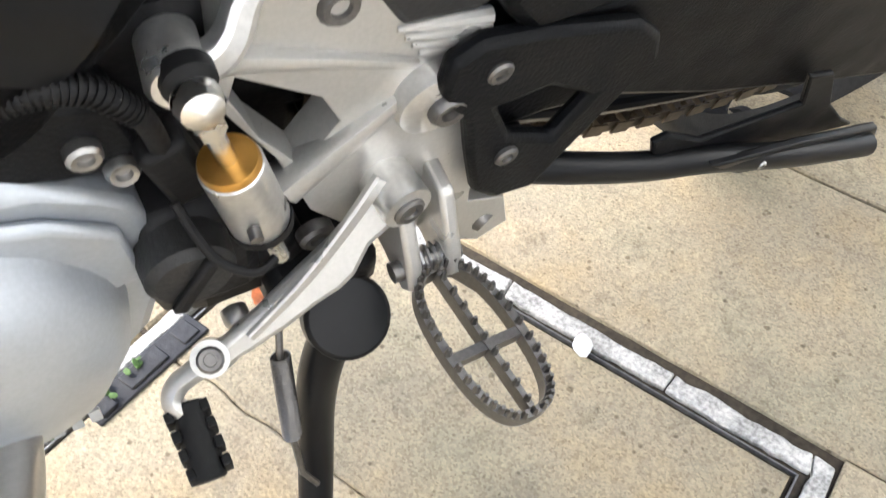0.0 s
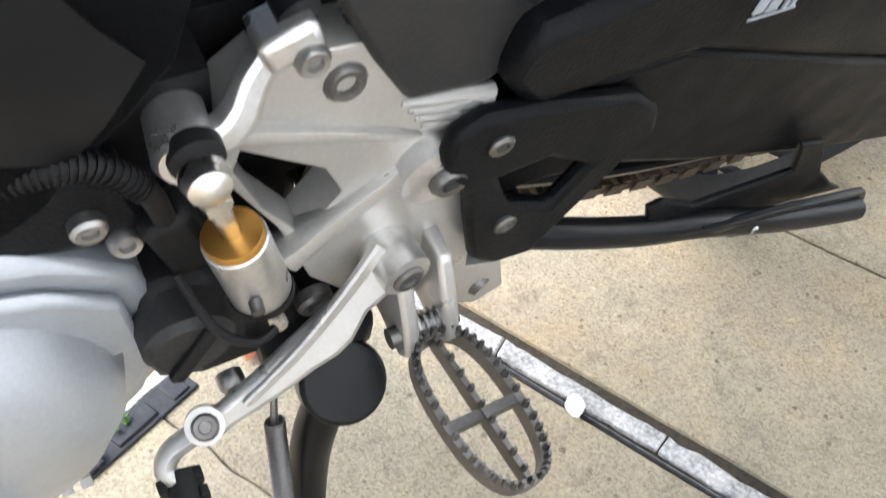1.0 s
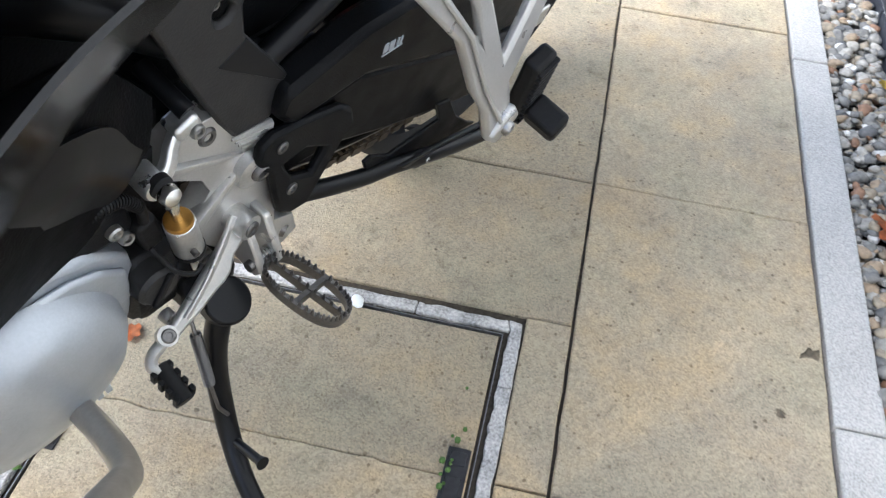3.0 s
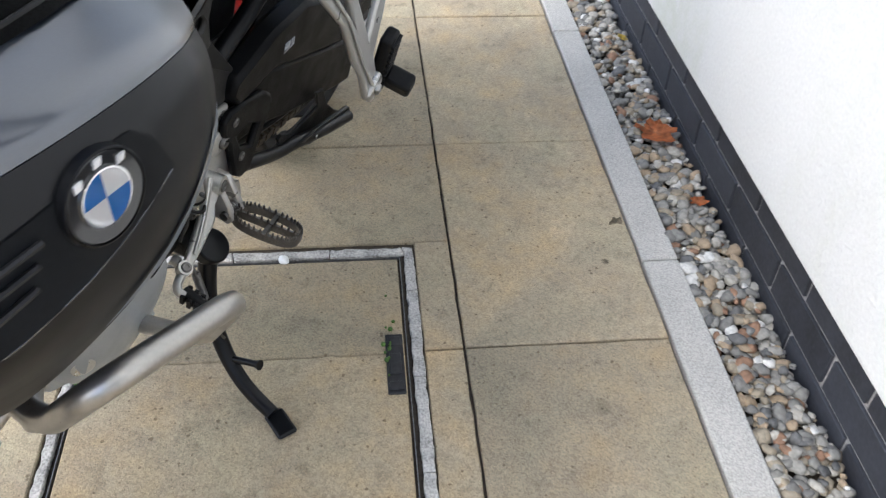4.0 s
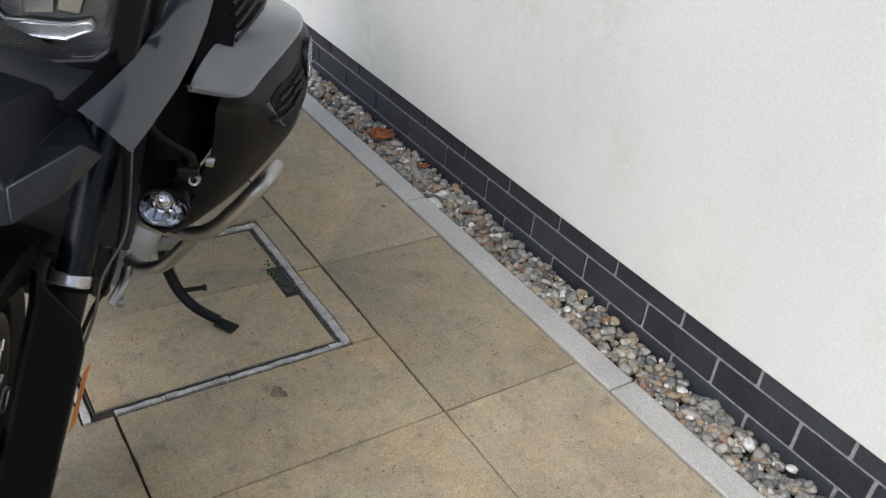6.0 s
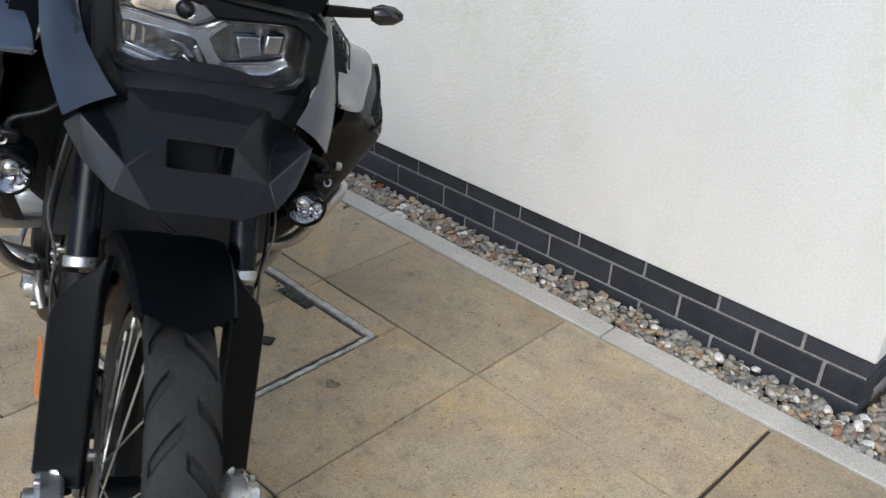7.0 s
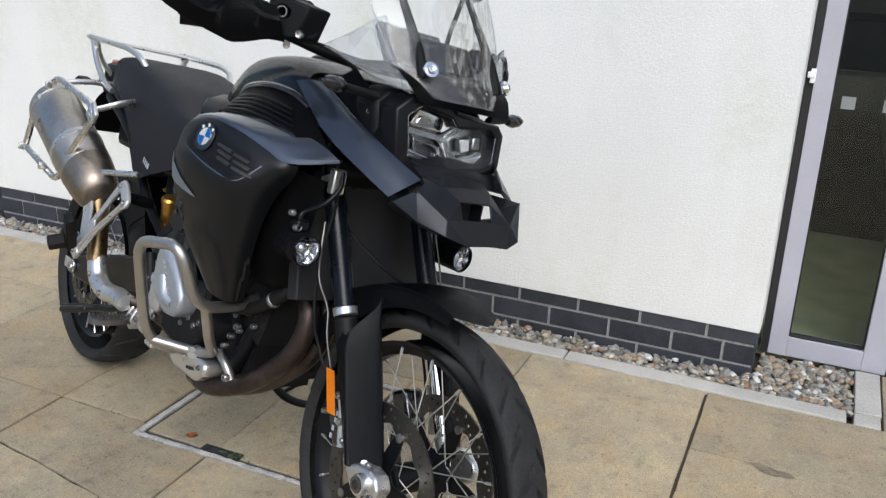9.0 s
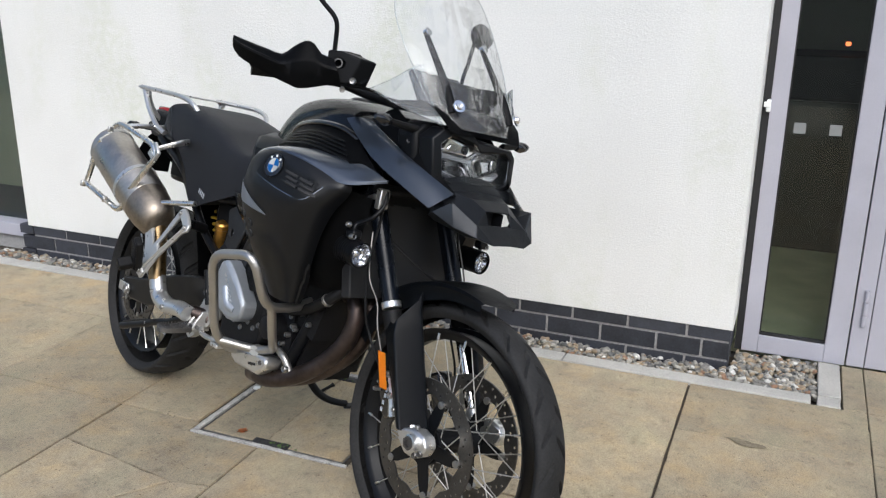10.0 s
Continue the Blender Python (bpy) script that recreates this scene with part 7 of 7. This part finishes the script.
# clear Y-shaped light guides with bright backs
for pts in ([(-0.114, 1.026), (-0.030, 1.019), (-0.018, 1.021), (0.010, 1.037), (0.018, 1.036), (-0.008, 1.013), (0.006, 0.990), (0.022, 0.980), (0.078, 0.990), (0.098, 0.999), (0.104, 0.992), (0.080, 0.976), (0.016, 0.966), (-0.002, 0.977), (-0.022, 1.006), (-0.030, 1.009), (-0.112, 1.014)],
            [(-0.107, 0.980), (-0.024, 0.962), (-0.010, 0.973), (-0.022, 0.994), (-0.018, 0.997), (-0.003, 0.974), (-0.022, 0.955), (-0.108, 0.973)]):
    lamp_piece("guide_back", pts, -0.036, -0.030, GUIDEBACK, "", 0.001)
    lamp_piece("light_guide", grown(pts, -0.0012), -0.029, -0.018, GUIDE, "clear daytime light strip", 0.002)
lens = lamp_piece("lamp_lens", grown(outline, 0.001), -0.002, 0.001, LENS, "clear headlamp lens")
lens.visible_shadow = False

# -- windscreen
RIM = glass("polished_screen_edge", (0.80, 0.85, 0.88), 0.15, 1.4)
rows = []
for z, x, hw, bow in ((1.088, 1.488, 0.124, 0.038), (1.112, 1.478, 0.134, 0.038), (1.160, 1.445, 0.150, 0.040), (1.240, 1.405, 0.172, 0.050), (1.330, 1.350, 0.178, 0.056), (1.405, 1.298, 0.150, 0.045), (1.440, 1.272, 0.085, 0.020)):
    rows.append([(x - bow * f * f * 1.6, hw * f, z) for f in (-1, -0.75, -0.5, -0.25, 0, 0.25, 0.5, 0.75, 1)])
screen = P("windscreen", shell(rows, 0.003, 3), CLEAR, "tall clear windscreen")
screen.visible_shadow = False
rim = [r[0] for r in rows] + rows[-1][1:-1] + [r[-1] for r in rows[::-1]] + rows[0][-2:0:-1]
P("screen_rim", tube(smooth_path(rim, 3, True) + [Vector(rim[0])], 0.0016, 6), RIM, "bright cut edge of the screen", 0.0, screen)
for s in sides():
    w = P("wind_deflector", shell([mir([(1.440, 0.122, 1.088), (1.360, 0.165, 1.105), (1.246, 0.200, 1.140)], s), mir([(1.405, 0.145, 1.145), (1.370, 0.164, 1.155), (1.300, 0.185, 1.168)], s), mir([(1.372, 0.160, 1.215), (1.362, 0.164, 1.212), (1.352, 0.168, 1.205)], s)], 0.003, 2), SMOKED, "smoked clear side deflector")
    w.visible_shadow = False
    edge = mir([(1.440, 0.122, 1.088), (1.360, 0.165, 1.105), (1.246, 0.200, 1.140), (1.300, 0.185, 1.168), (1.352, 0.168, 1.205), (1.372, 0.160, 1.215), (1.405, 0.145, 1.145)], s)
    P("deflector_rim", tube([Vector(q) for q in edge + edge[:1]], 0.0013, 6), RIM, "", 0.0, w)
    bolt((1.462, s * 0.102, 1.137), (1, s * 0.4, 0.5), 0.0095, 0.006, CHROME, washer=0.015)
    P("screen_arm", tube(smooth_path(mir([(1.440, 0.100, 1.120), (1.405, 0.100, 1.175), (1.348, 0.100, 1.240), (1.292, 0.100, 1.303)], s), 4), [0.012, 0.006], 10, 0.4), BLACK, "black screen bracket")
    P("screen_knob", lathe([(0.006, -0.006), (0.011, -0.004), (0.011, 0.006), (0.006, 0.008)], (1.300, s * 0.100, 1.300), (1, 0, 0.6), 14), CHROME)
P("screen_base", shell([[(1.470, y, 1.075) for y in (-0.12, -0.06, 0, 0.06, 0.12)], [(1.440, y, 1.110) for y in (-0.14, -0.07, 0, 0.07, 0.14)], [(1.385, y, 1.135) for y in (-0.15, -0.08, 0, 0.08, 0.15)], [(1.280, y, 1.120) for y in (-0.16, -0.08, 0, 0.08, 0.16)]], 0.006, 2), BLACK, "black cockpit cover")
P("screen_bracket", box((1.385, 0, 1.165), (0.02, 0.13, 0.07), turn=pose(0, 0, 0, 0, -35, 0)), BLACK, "", 0.012)
P("display", box((1.275, 0, 1.170), (0.02, 0.17, 0.10), turn=pose(0, 0, 0, 0, -40, 0)), GLOSS, "black instrument display", 0.006)

# -- handlebar, hand guards, mirrors, indicators
P("handlebar", tube(rounded_path([(1.035, -0.385, 1.136), (1.105, -0.250, 1.155), (1.175, -0.100, 1.120), (1.175, 0.100, 1.120), (1.105, 0.250, 1.155), (1.035, 0.385, 1.136)], 0.06), 0.0125, 12), SATIN, "black tapered handlebar")
for s in sides():
    P("grip", tube(mir([(1.028, 0.395, 1.134), (1.055, 0.335, 1.140)], s), 0.0175, 14), SOFT, "black rubber grip")
    top = [(1.030, 0.458, 1.196), (1.072, 0.440, 1.188), (1.115, 0.416, 1.180), (1.148, 0.393, 1.175), (1.166, 0.378, 1.196), (1.186, 0.361, 1.214), (1.200, 0.345, 1.212), (1.215, 0.330, 1.192), (1.236, 0.309, 1.188)]
    low = [(1.032, 0.456, 1.172), (1.052, 0.448, 1.152), (1.094, 0.426, 1.135), (1.145, 0.394, 1.117), (1.168, 0.376, 1.110), (1.187, 0.359, 1.105), (1.214, 0.331, 1.116), (1.232, 0.313, 1.125), (1.255, 0.290, 1.126)]
    mid = [((a[0] + b[0]) / 2 + 0.014, (a[1] + b[1]) / 2 + 0.010, (a[2] + b[2]) / 2 + 0.004) for a, b in zip(top, low)]
    crest = [((a[0] * 3 + b[0]) / 4 + 0.008, (a[1] * 3 + b[1]) / 4 + 0.006, (a[2] * 3 + b[2]) / 4) for a, b in zip(top, low)]
    back = [(x - 0.030 * min(1, k / 4), y - 0.020 * min(1, k / 4), z + 0.003) for k, (x, y, z) in enumerate(top)]
    hg = P("hand_guard", shell([mir(r, s) for r in (back, top, crest, mid, low)], 0.005, 2), BLACK, "black plastic hand guard", 0.003)
    blk = plate([(1.226, 1.130), (1.222, 1.207), (1.244, 1.209), (1.282, 1.199), (1.270, 1.138)], [circle(1.244, 1.180, 0.0105, 16)], lambda u, v, w, s=s: Vector((u, s * (0.300 - (u - 1.245) * 0.9 - w), v)), 0.050)
    P("guard_mount", blk, BLACK, "angular guard mount with a round hole", 0.004, hg)
    P("hole_ring", lathe([(0.0085, -0.004), (0.0085, 0.0025), (0.0108, 0.0025), (0.0108, -0.004)], (1.244, s * 0.3015, 1.180), (0.67, s * 0.74, 0), 20, closed=True), DARKBOLT, "", 0.0, hg)
    bolt((1.272, s * 0.272, 1.146), (0.67, s * 0.74, 0), 0.008, 0.008, BOLT, hg)
    P("guard_arm", tube(mir([(1.060, 0.430, 1.170), (1.040, 0.398, 1.140)], s), 0.008, 10), BLACK, "", 0.0, hg)
    P("guard_arm", tube(smooth_path(mir([(1.270, 0.250, 1.160), (1.200, 0.235, 1.150), (1.120, 0.240, 1.152)], s), 4), [0.016, 0.012], 10), BLACK, "", 0.0, hg)
    bolt(mir([(1.262, 0.290, 1.122)], s)[0], (1, s * 0.6, -0.2), 0.007, 0.004, BOLT, hg)
    P("reservoir", box((1.215, s * 0.255, 1.190), (0.055, 0.05, 0.045)), BLACK, "", 0.008)
    turned = 0.062 if s > 0 else 0.0
    mirror = P("mirror_stem", tube(smooth_path(mir([(1.150 - turned, 0.250, 1.170), (1.150 - turned, 0.252, 1.235), (1.150 - turned, 0.262, 1.285), (1.125 - turned, 0.290, 1.320), (1.105 - turned, 0.315, 1.350)], s), 5), 0.0058, 10), BLACK, "black mirror stem")
    bm = lathe([(0.001, 0.020), (0.35, 0.019), (0.75, 0.014), (1.0, 0.0), (0.97, -0.006), (0.001, -0.008)], (0, 0, 0), (0, 0, 1), 32)
    for v in bm.verts:
        v.co = Matrix.Translation((1.098 - turned, s * 0.348, 1.374)) @ pose(0, 0, 0, 0, 84, s * 12) @ Vector((v.co.x * 0.038, v.co.y * 0.056, v.co.z))
    P("mirror_head", bm, BLACK, "black oval mirror back", 0.0, mirror)
    ind = P("indicator_stalk", tube(smooth_path(mir([(1.385, 0.150, 1.065), (1.375, 0.200, 1.070), (1.370, 0.225, 1.073)], s), 4), [0.012, 0.008], 10, 0.6), SOFT, "black rubber indicator stalk")
    P("indicator", lathe([(0.001, -0.004), (0.010, 0.0), (0.015, 0.012), (0.013, 0.032), (0.006, 0.045), (0.001, 0.046)], mir([(1.371, 0.222, 1.072)], s)[0], (0.0, s, 0.12), 16), GLOSS, "smoked indicator lens", 0.0, ind)
    P("clutch_cable", tube(smooth_path(mir([(1.16, 0.22, 1.14), (1.26, 0.17, 1.13), (1.30, 0.09, 1.06)], s), 5), 0.004, 8), SOFT)

# -- auxiliary lamps on their brackets
for s in sides():
    c = Vector((1.346, 0.204, 0.750) if s > 0 else (1.353, -0.220, 0.752))
    d = Vector((1, s * 0.06, -0.03)).normalized()
    fl = P("fog_lamp", lathe([(0.0158, -0.085), (0.0237, -0.075), (0.0293, -0.050), (0.0316, -0.010), (0.0316, 0.005), (0.0289, 0.006), (0.0281, -0.006), (0.0237, -0.034), (0.0095, -0.040)], c, d, 30), BLACK, "small round auxiliary lamp with clear lens")
    for k in range(6):
        P("cooling_fin", lathe([(0.0237, 0.0), (0.0320, 0.001), (0.0320, 0.003), (0.0237, 0.004)], c - d * (0.070 - 0.009 * k), d, 24), BLACK, "", 0.0, fl)
    bowl = lathe([(0.0024, -0.034), (0.0095, -0.032), (0.0190, -0.020), (0.0253, -0.009), (0.0279, -0.003), (0.0279, -0.0045), (0.0246, -0.012), (0.0182, -0.024), (0.0087, -0.036)], c, d, 28)
    P("lamp_bowl", bowl, REFLECTOR, "bright faceted reflector bowl", 0.0, fl)
    P("lamp_core", lathe([(0.0008, -0.008), (0.0063, -0.009), (0.0103, -0.013), (0.0110, -0.030)], c, d, 20), REFLECTOR, "", 0.0, fl)
    P("core_ring", lathe([(0.0107, -0.010), (0.0127, -0.008), (0.0139, -0.012), (0.0119, -0.026)], c, d, 24, closed=True), CHROME, "", 0.0, fl)
    for k in range(12):
        u = d.orthogonal().normalized()
        q = Matrix.Rotation(k * math.pi / 6 + 0.4, 3, d) @ u
        P("bowl_facet", tube([c + q * 0.0163 - d * 0.020, c + q * 0.0267 - d * 0.009], [0.003, 0.0047], 6, 0.4), REFLECTOR, "", 0.0, fl)
    lz = P("lamp_glass", lathe([(0.0008, 0.009), (0.0143, 0.008), (0.0237, 0.005), (0.0286, 0.001), (0.0281, 0.000), (0.0229, 0.003), (0.0143, 0.006), (0.0008, 0.007)], c, d, 28), LENS, "", 0.0, fl)
    lz.visible_shadow = False
    P("lamp_bracket", tube(rounded_path(mir([(1.325, 0.212, 0.782), (1.320, 0.232, 0.816), (1.322, 0.175, 0.838), (1.330, 0.150, 0.875), (1.318, 0.145, 0.905)], s), 0.02), 0.0055, 10), SATIN, "black lamp bracket", 0.0, fl)
    P("bracket_plate", box(mir([(1.312, 0.150, 0.885)], s)[0], (0.02, 0.03, 0.05)), BARE, "", 0.004, fl)
    bolt(mir([(1.322, 0.245, 0.818)], s)[0], (0, s, 0), 0.007, 0.006, BOLT, fl)
    bolt(mir([(1.326, 0.232, 0.790)], s)[0], (1, 0, 0.2), 0.008, 0.008, BOLT, fl)
    P("lamp_yoke", box(mir([(1.318, 0.222, 0.795)], s)[0], (0.030, 0.028, 0.022)), SATIN, "", 0.005, fl)

# -- seat
rows = []
for x, hw, zt, zb in ((0.070, 0.110, 0.948, 0.925), (0.085, 0.128, 0.975, 0.915), (0.140, 0.146, 1.000, 0.905), (0.240, 0.152, 1.006, 0.862), (0.320, 0.155, 0.994, 0.795), (0.390, 0.156, 0.982, 0.690), (0.480, 0.156, 0.960, 0.715), (0.560, 0.152, 0.925, 0.742), (0.620, 0.145, 0.905, 0.765), (0.690, 0.128, 0.905, 0.790), (0.745, 0.105, 0.925, 0.830)):
    prof = [(-1.0, 0.0), (-1.01, 0.35), (-0.99, 0.76), (-0.90, 0.94), (-0.60, 1.0), (0, 1.0), (0.60, 1.0), (0.90, 0.94), (0.99, 0.76), (1.01, 0.35), (1.0, 0.0)]
    rows.append([(x, hw * f, zb + (zt - zb) * g) for f, g in prof])
bm = shell(rows, 0.0, 3)
bmesh.ops.holes_fill(bm, edges=[e for e in bm.edges if e.is_boundary], sides=0)
seat = P("seat", bm, SEATMAT, "one-piece charcoal vinyl seat")
P("seat_inlay", shell([[(0.066, -0.105, 0.925), (0.064, -0.095, 0.950), (0.066, 0.0, 0.958), (0.064, 0.095, 0.950), (0.066, 0.105, 0.925)], [(0.088, -0.134, 0.914), (0.090, -0.124, 0.978), (0.090, 0.0, 0.984), (0.090, 0.124, 0.978), (0.088, 0.134, 0.914)], [(0.190, -0.1525, 0.884), (0.150, -0.1480, 0.984), (0.140, 0.0, 1.004), (0.150, 0.1480, 0.984), (0.190, 0.1525, 0.884)]], 0.004), GREYSEAT, "paler grey rear seat inlay", 0.0, seat)
for s in sides():
    for k in range(4):
        P("print_mark", box((0.440 + 0.010 * k, s * 0.1572, 0.748 - 0.004 * k), (0.005, 0.0016, 0.016), turn=pose(0, 0, 0, 0, 15, 0)), DECAL, "", 0.0, seat)
P("seat_base", box((0.36, 0, 0.80), (0.44, 0.24, 0.12)), BLACK, "", 0.02)

# -- tail, rack, pannier frames
bm = box((-0.01, 0, 0.905), (0.24, 0.17, 0.10), turn=pose(0, 0, 0, 0, 4, 0))
P("tail_unit", bm, BLACK, "black tail unit", 0.02)
P("tail_lamp", box((-0.105, 0, 0.958), (0.085, 0.110, 0.028)), RED, "red tail lamp", 0.008)
P("plate_hanger", shell([[(-0.10, -0.05, 0.90), (-0.10, 0.05, 0.90)], [(-0.20, -0.06, 0.84), (-0.20, 0.06, 0.84)], [(-0.26, -0.08, 0.72), (-0.26, 0.08, 0.72)]], 0.006, 2), BLACK)
for s in sides():
    P("rear_indicator", lathe([(0.001, 0.0), (0.010, 0.004), (0.015, 0.018), (0.012, 0.042), (0.001, 0.052)], (-0.165, s * 0.100, 0.885), (-0.1, s, 0.05), 16), GLOSS, "smoked rear indicator")
    P("indicator_stalk", tube([(-0.15, s * 0.03, 0.885), (-0.165, s * 0.105, 0.885)], 0.009, 10), SOFT)
    rack = P("rack_rail", tube(rounded_path(mir([(0.330, 0.105, 0.930), (0.285, 0.140, 1.010), (0.20, 0.150, 1.026), (-0.095, 0.150, 1.028)], s), 0.04), 0.0085, 12), BARE, "polished tubular luggage rack rail")
    P("rack_leg", tube(rounded_path(mir([(-0.075, 0.148, 1.024), (-0.015, 0.150, 0.960), (0.060, 0.148, 0.905), (0.110, 0.140, 0.890)], s), 0.03), 0.0085, 12), BARE, parent=rack)
    P("rack_stay", tube(rounded_path(mir([(-0.040, 0.148, 1.020), (-0.060, 0.120, 0.965), (-0.06, 0.08, 0.925)], s), 0.03), 0.0075, 10), BARE, parent=rack)
out = [(-0.105, -0.160), (-0.105, 0.160), (-0.03, 0.150), (0.02, 0.120), (0.06, 0.115), (0.10, 0.150), (0.18, 0.158), (0.18, 0.132), (0.12, 0.120), (0.09, 0.09), (0.09, -0.09), (0.12, -0.120), (0.18, -0.132), (0.18, -0.158), (0.10, -0.150), (0.06, -0.115), (0.02, -0.120), (-0.03, -0.150)]
P("rack_plate", plate(out, [[(-0.08, -0.12), (-0.08, 0.12), (-0.03, 0.10), (-0.03, -0.10)], [(0.0, -0.07), (0.0, 0.07), (0.06, 0.07), (0.06, -0.07)]], lambda u, v, w: Vector((u, v, 1.024 + w)), 0.006), BARE, "polished rack plate", 0.002)
for s in sides():
    loop = [(0.075, 0.290, 0.892), (-0.055, 0.292, 0.808), (-0.085, 0.292, 0.700), (-0.110, 0.291, 0.664), (0.150, 0.280, 0.618), (0.185, 0.278, 0.640), (0.205, 0.278, 0.690), (0.345, 0.268, 0.830), (0.315, 0.272, 0.862), (0.110, 0.288, 0.898)]
    fr = rounded_path(mir(loop + loop[:2], s), 0.035, 4)[1:-1]
    frame_ = P("pannier_frame", tube(fr, 0.0094, 12), BRIGHT, "polished stainless pannier frame")
    P("frame_strut", tube(rounded_path(mir([(0.160, 0.280, 0.650), (0.300, 0.230, 0.676), (0.440, 0.165, 0.705)], s), 0.03), 0.0085, 12), BRIGHT, parent=frame_)
    P("frame_strut", tube(mir([(0.205, 0.278, 0.692), (0.300, 0.250, 0.660)], s), 0.0078, 12), BRIGHT, parent=frame_)
    P("frame_strut", tube(rounded_path(mir([(0.330, 0.270, 0.848), (0.370, 0.210, 0.882), (0.300, 0.140, 0.885)], s), 0.03), [0.010, 0.012], 12, 0.7), BARE, parent=frame_)
    P("frame_strut", tube(rounded_path(mir([(0.040, 0.290, 0.880), (0.060, 0.200, 0.900), (0.05, 0.110, 0.905)], s), 0.03), 0.008, 12), BARE, parent=frame_)
    P("frame_lug", side_plate([(0.292, 0.830), (0.335, 0.808), (0.365, 0.840), (0.330, 0.872)], [circle(0.330, 0.840, 0.009, 12)], min(s * 0.264, s * 0.276), max(s * 0.264, s * 0.276)), BARE, "", 0.003, frame_)
    for q in ((-0.108, 0.660), (0.085, 0.640), (0.05, 0.872)):
        P("frame_hook", box((q[0], s * 0.300, q[1]), (0.012, 0.018, 0.020)), BRIGHT, "", 0.003, frame_)

# hoses and fixings round the lower engine
for s in sides():
    P("coolant_hose", tube(smooth_path(mir([(1.215, 0.120, 0.640), (1.170, 0.150, 0.590), (1.090, 0.145, 0.545), (1.010, 0.140, 0.520)], s), 5), 0.015, 12), SOFT, "black coolant hose")
    P("hose_clip", lathe([(0.0150, -0.005), (0.0172, -0.004), (0.0172, 0.004), (0.0150, 0.005)], (1.172, s * 0.149, 0.592), (1.0, 0, 0.8), 16, closed=True), BOLT)
    for q in ((1.005, 0.500), (1.030, 0.470), (0.985, 0.450), (1.050, 0.520), (1.085, 0.500)):
        bolt((q[0], s * 0.128, q[1]), (0, s, 0), 0.007, 0.008, BOLT)
    P("wiring", tube(smooth_path(mir([(1.10, 0.14, 0.66), (1.06, 0.150, 0.58), (1.00, 0.142, 0.54), (0.94, 0.145, 0.50)], s), 5), 0.0035, 8), SOFT)
    P("fork_wire", tube(smooth_path(mir([(1.300, 0.150, 0.800), (1.335, 0.165, 0.700), (1.365, 0.150, 0.640), (1.385, 0.150, 0.580), (1.425, 0.135, 0.480)], s), 5), 0.0022, 6), DARKBOLT, "thin sensor cable")
P("cross_hose", tube(smooth_path([(1.28, -0.10, 0.80), (1.36, -0.05, 0.74), (1.40, 0.03, 0.69), (1.37, 0.09, 0.66)], 5), 0.004, 8), SOFT, "black brake hose")

# right foot brake pedal and lower levers
P("brake_pedal", tube(smooth_path([(0.60, -0.165, 0.350), (0.66, -0.190, 0.345), (0.74, -0.195, 0.350), (0.80, -0.200, 0.356)], 4), 0.008, 10), BARE, "bare brake pedal")
P("pedal_pad", box((0.805, -0.215, 0.358), (0.040, 0.045, 0.012)), BARE, "", 0.003)
P("master_cylinder", tube([(0.60, -0.150, 0.42), (0.56, -0.150, 0.52)], 0.013, 12), ENGINE)
P("silver_link", box((0.660, -0.160, 0.430), (0.055, 0.03, 0.070)), SILVER, "", 0.01)

bike.matrix_world = pose(*ORIGIN, -14.6, 0, -25.0) @ Matrix.Diagonal((1.01, 1.01, 1.01, 1))
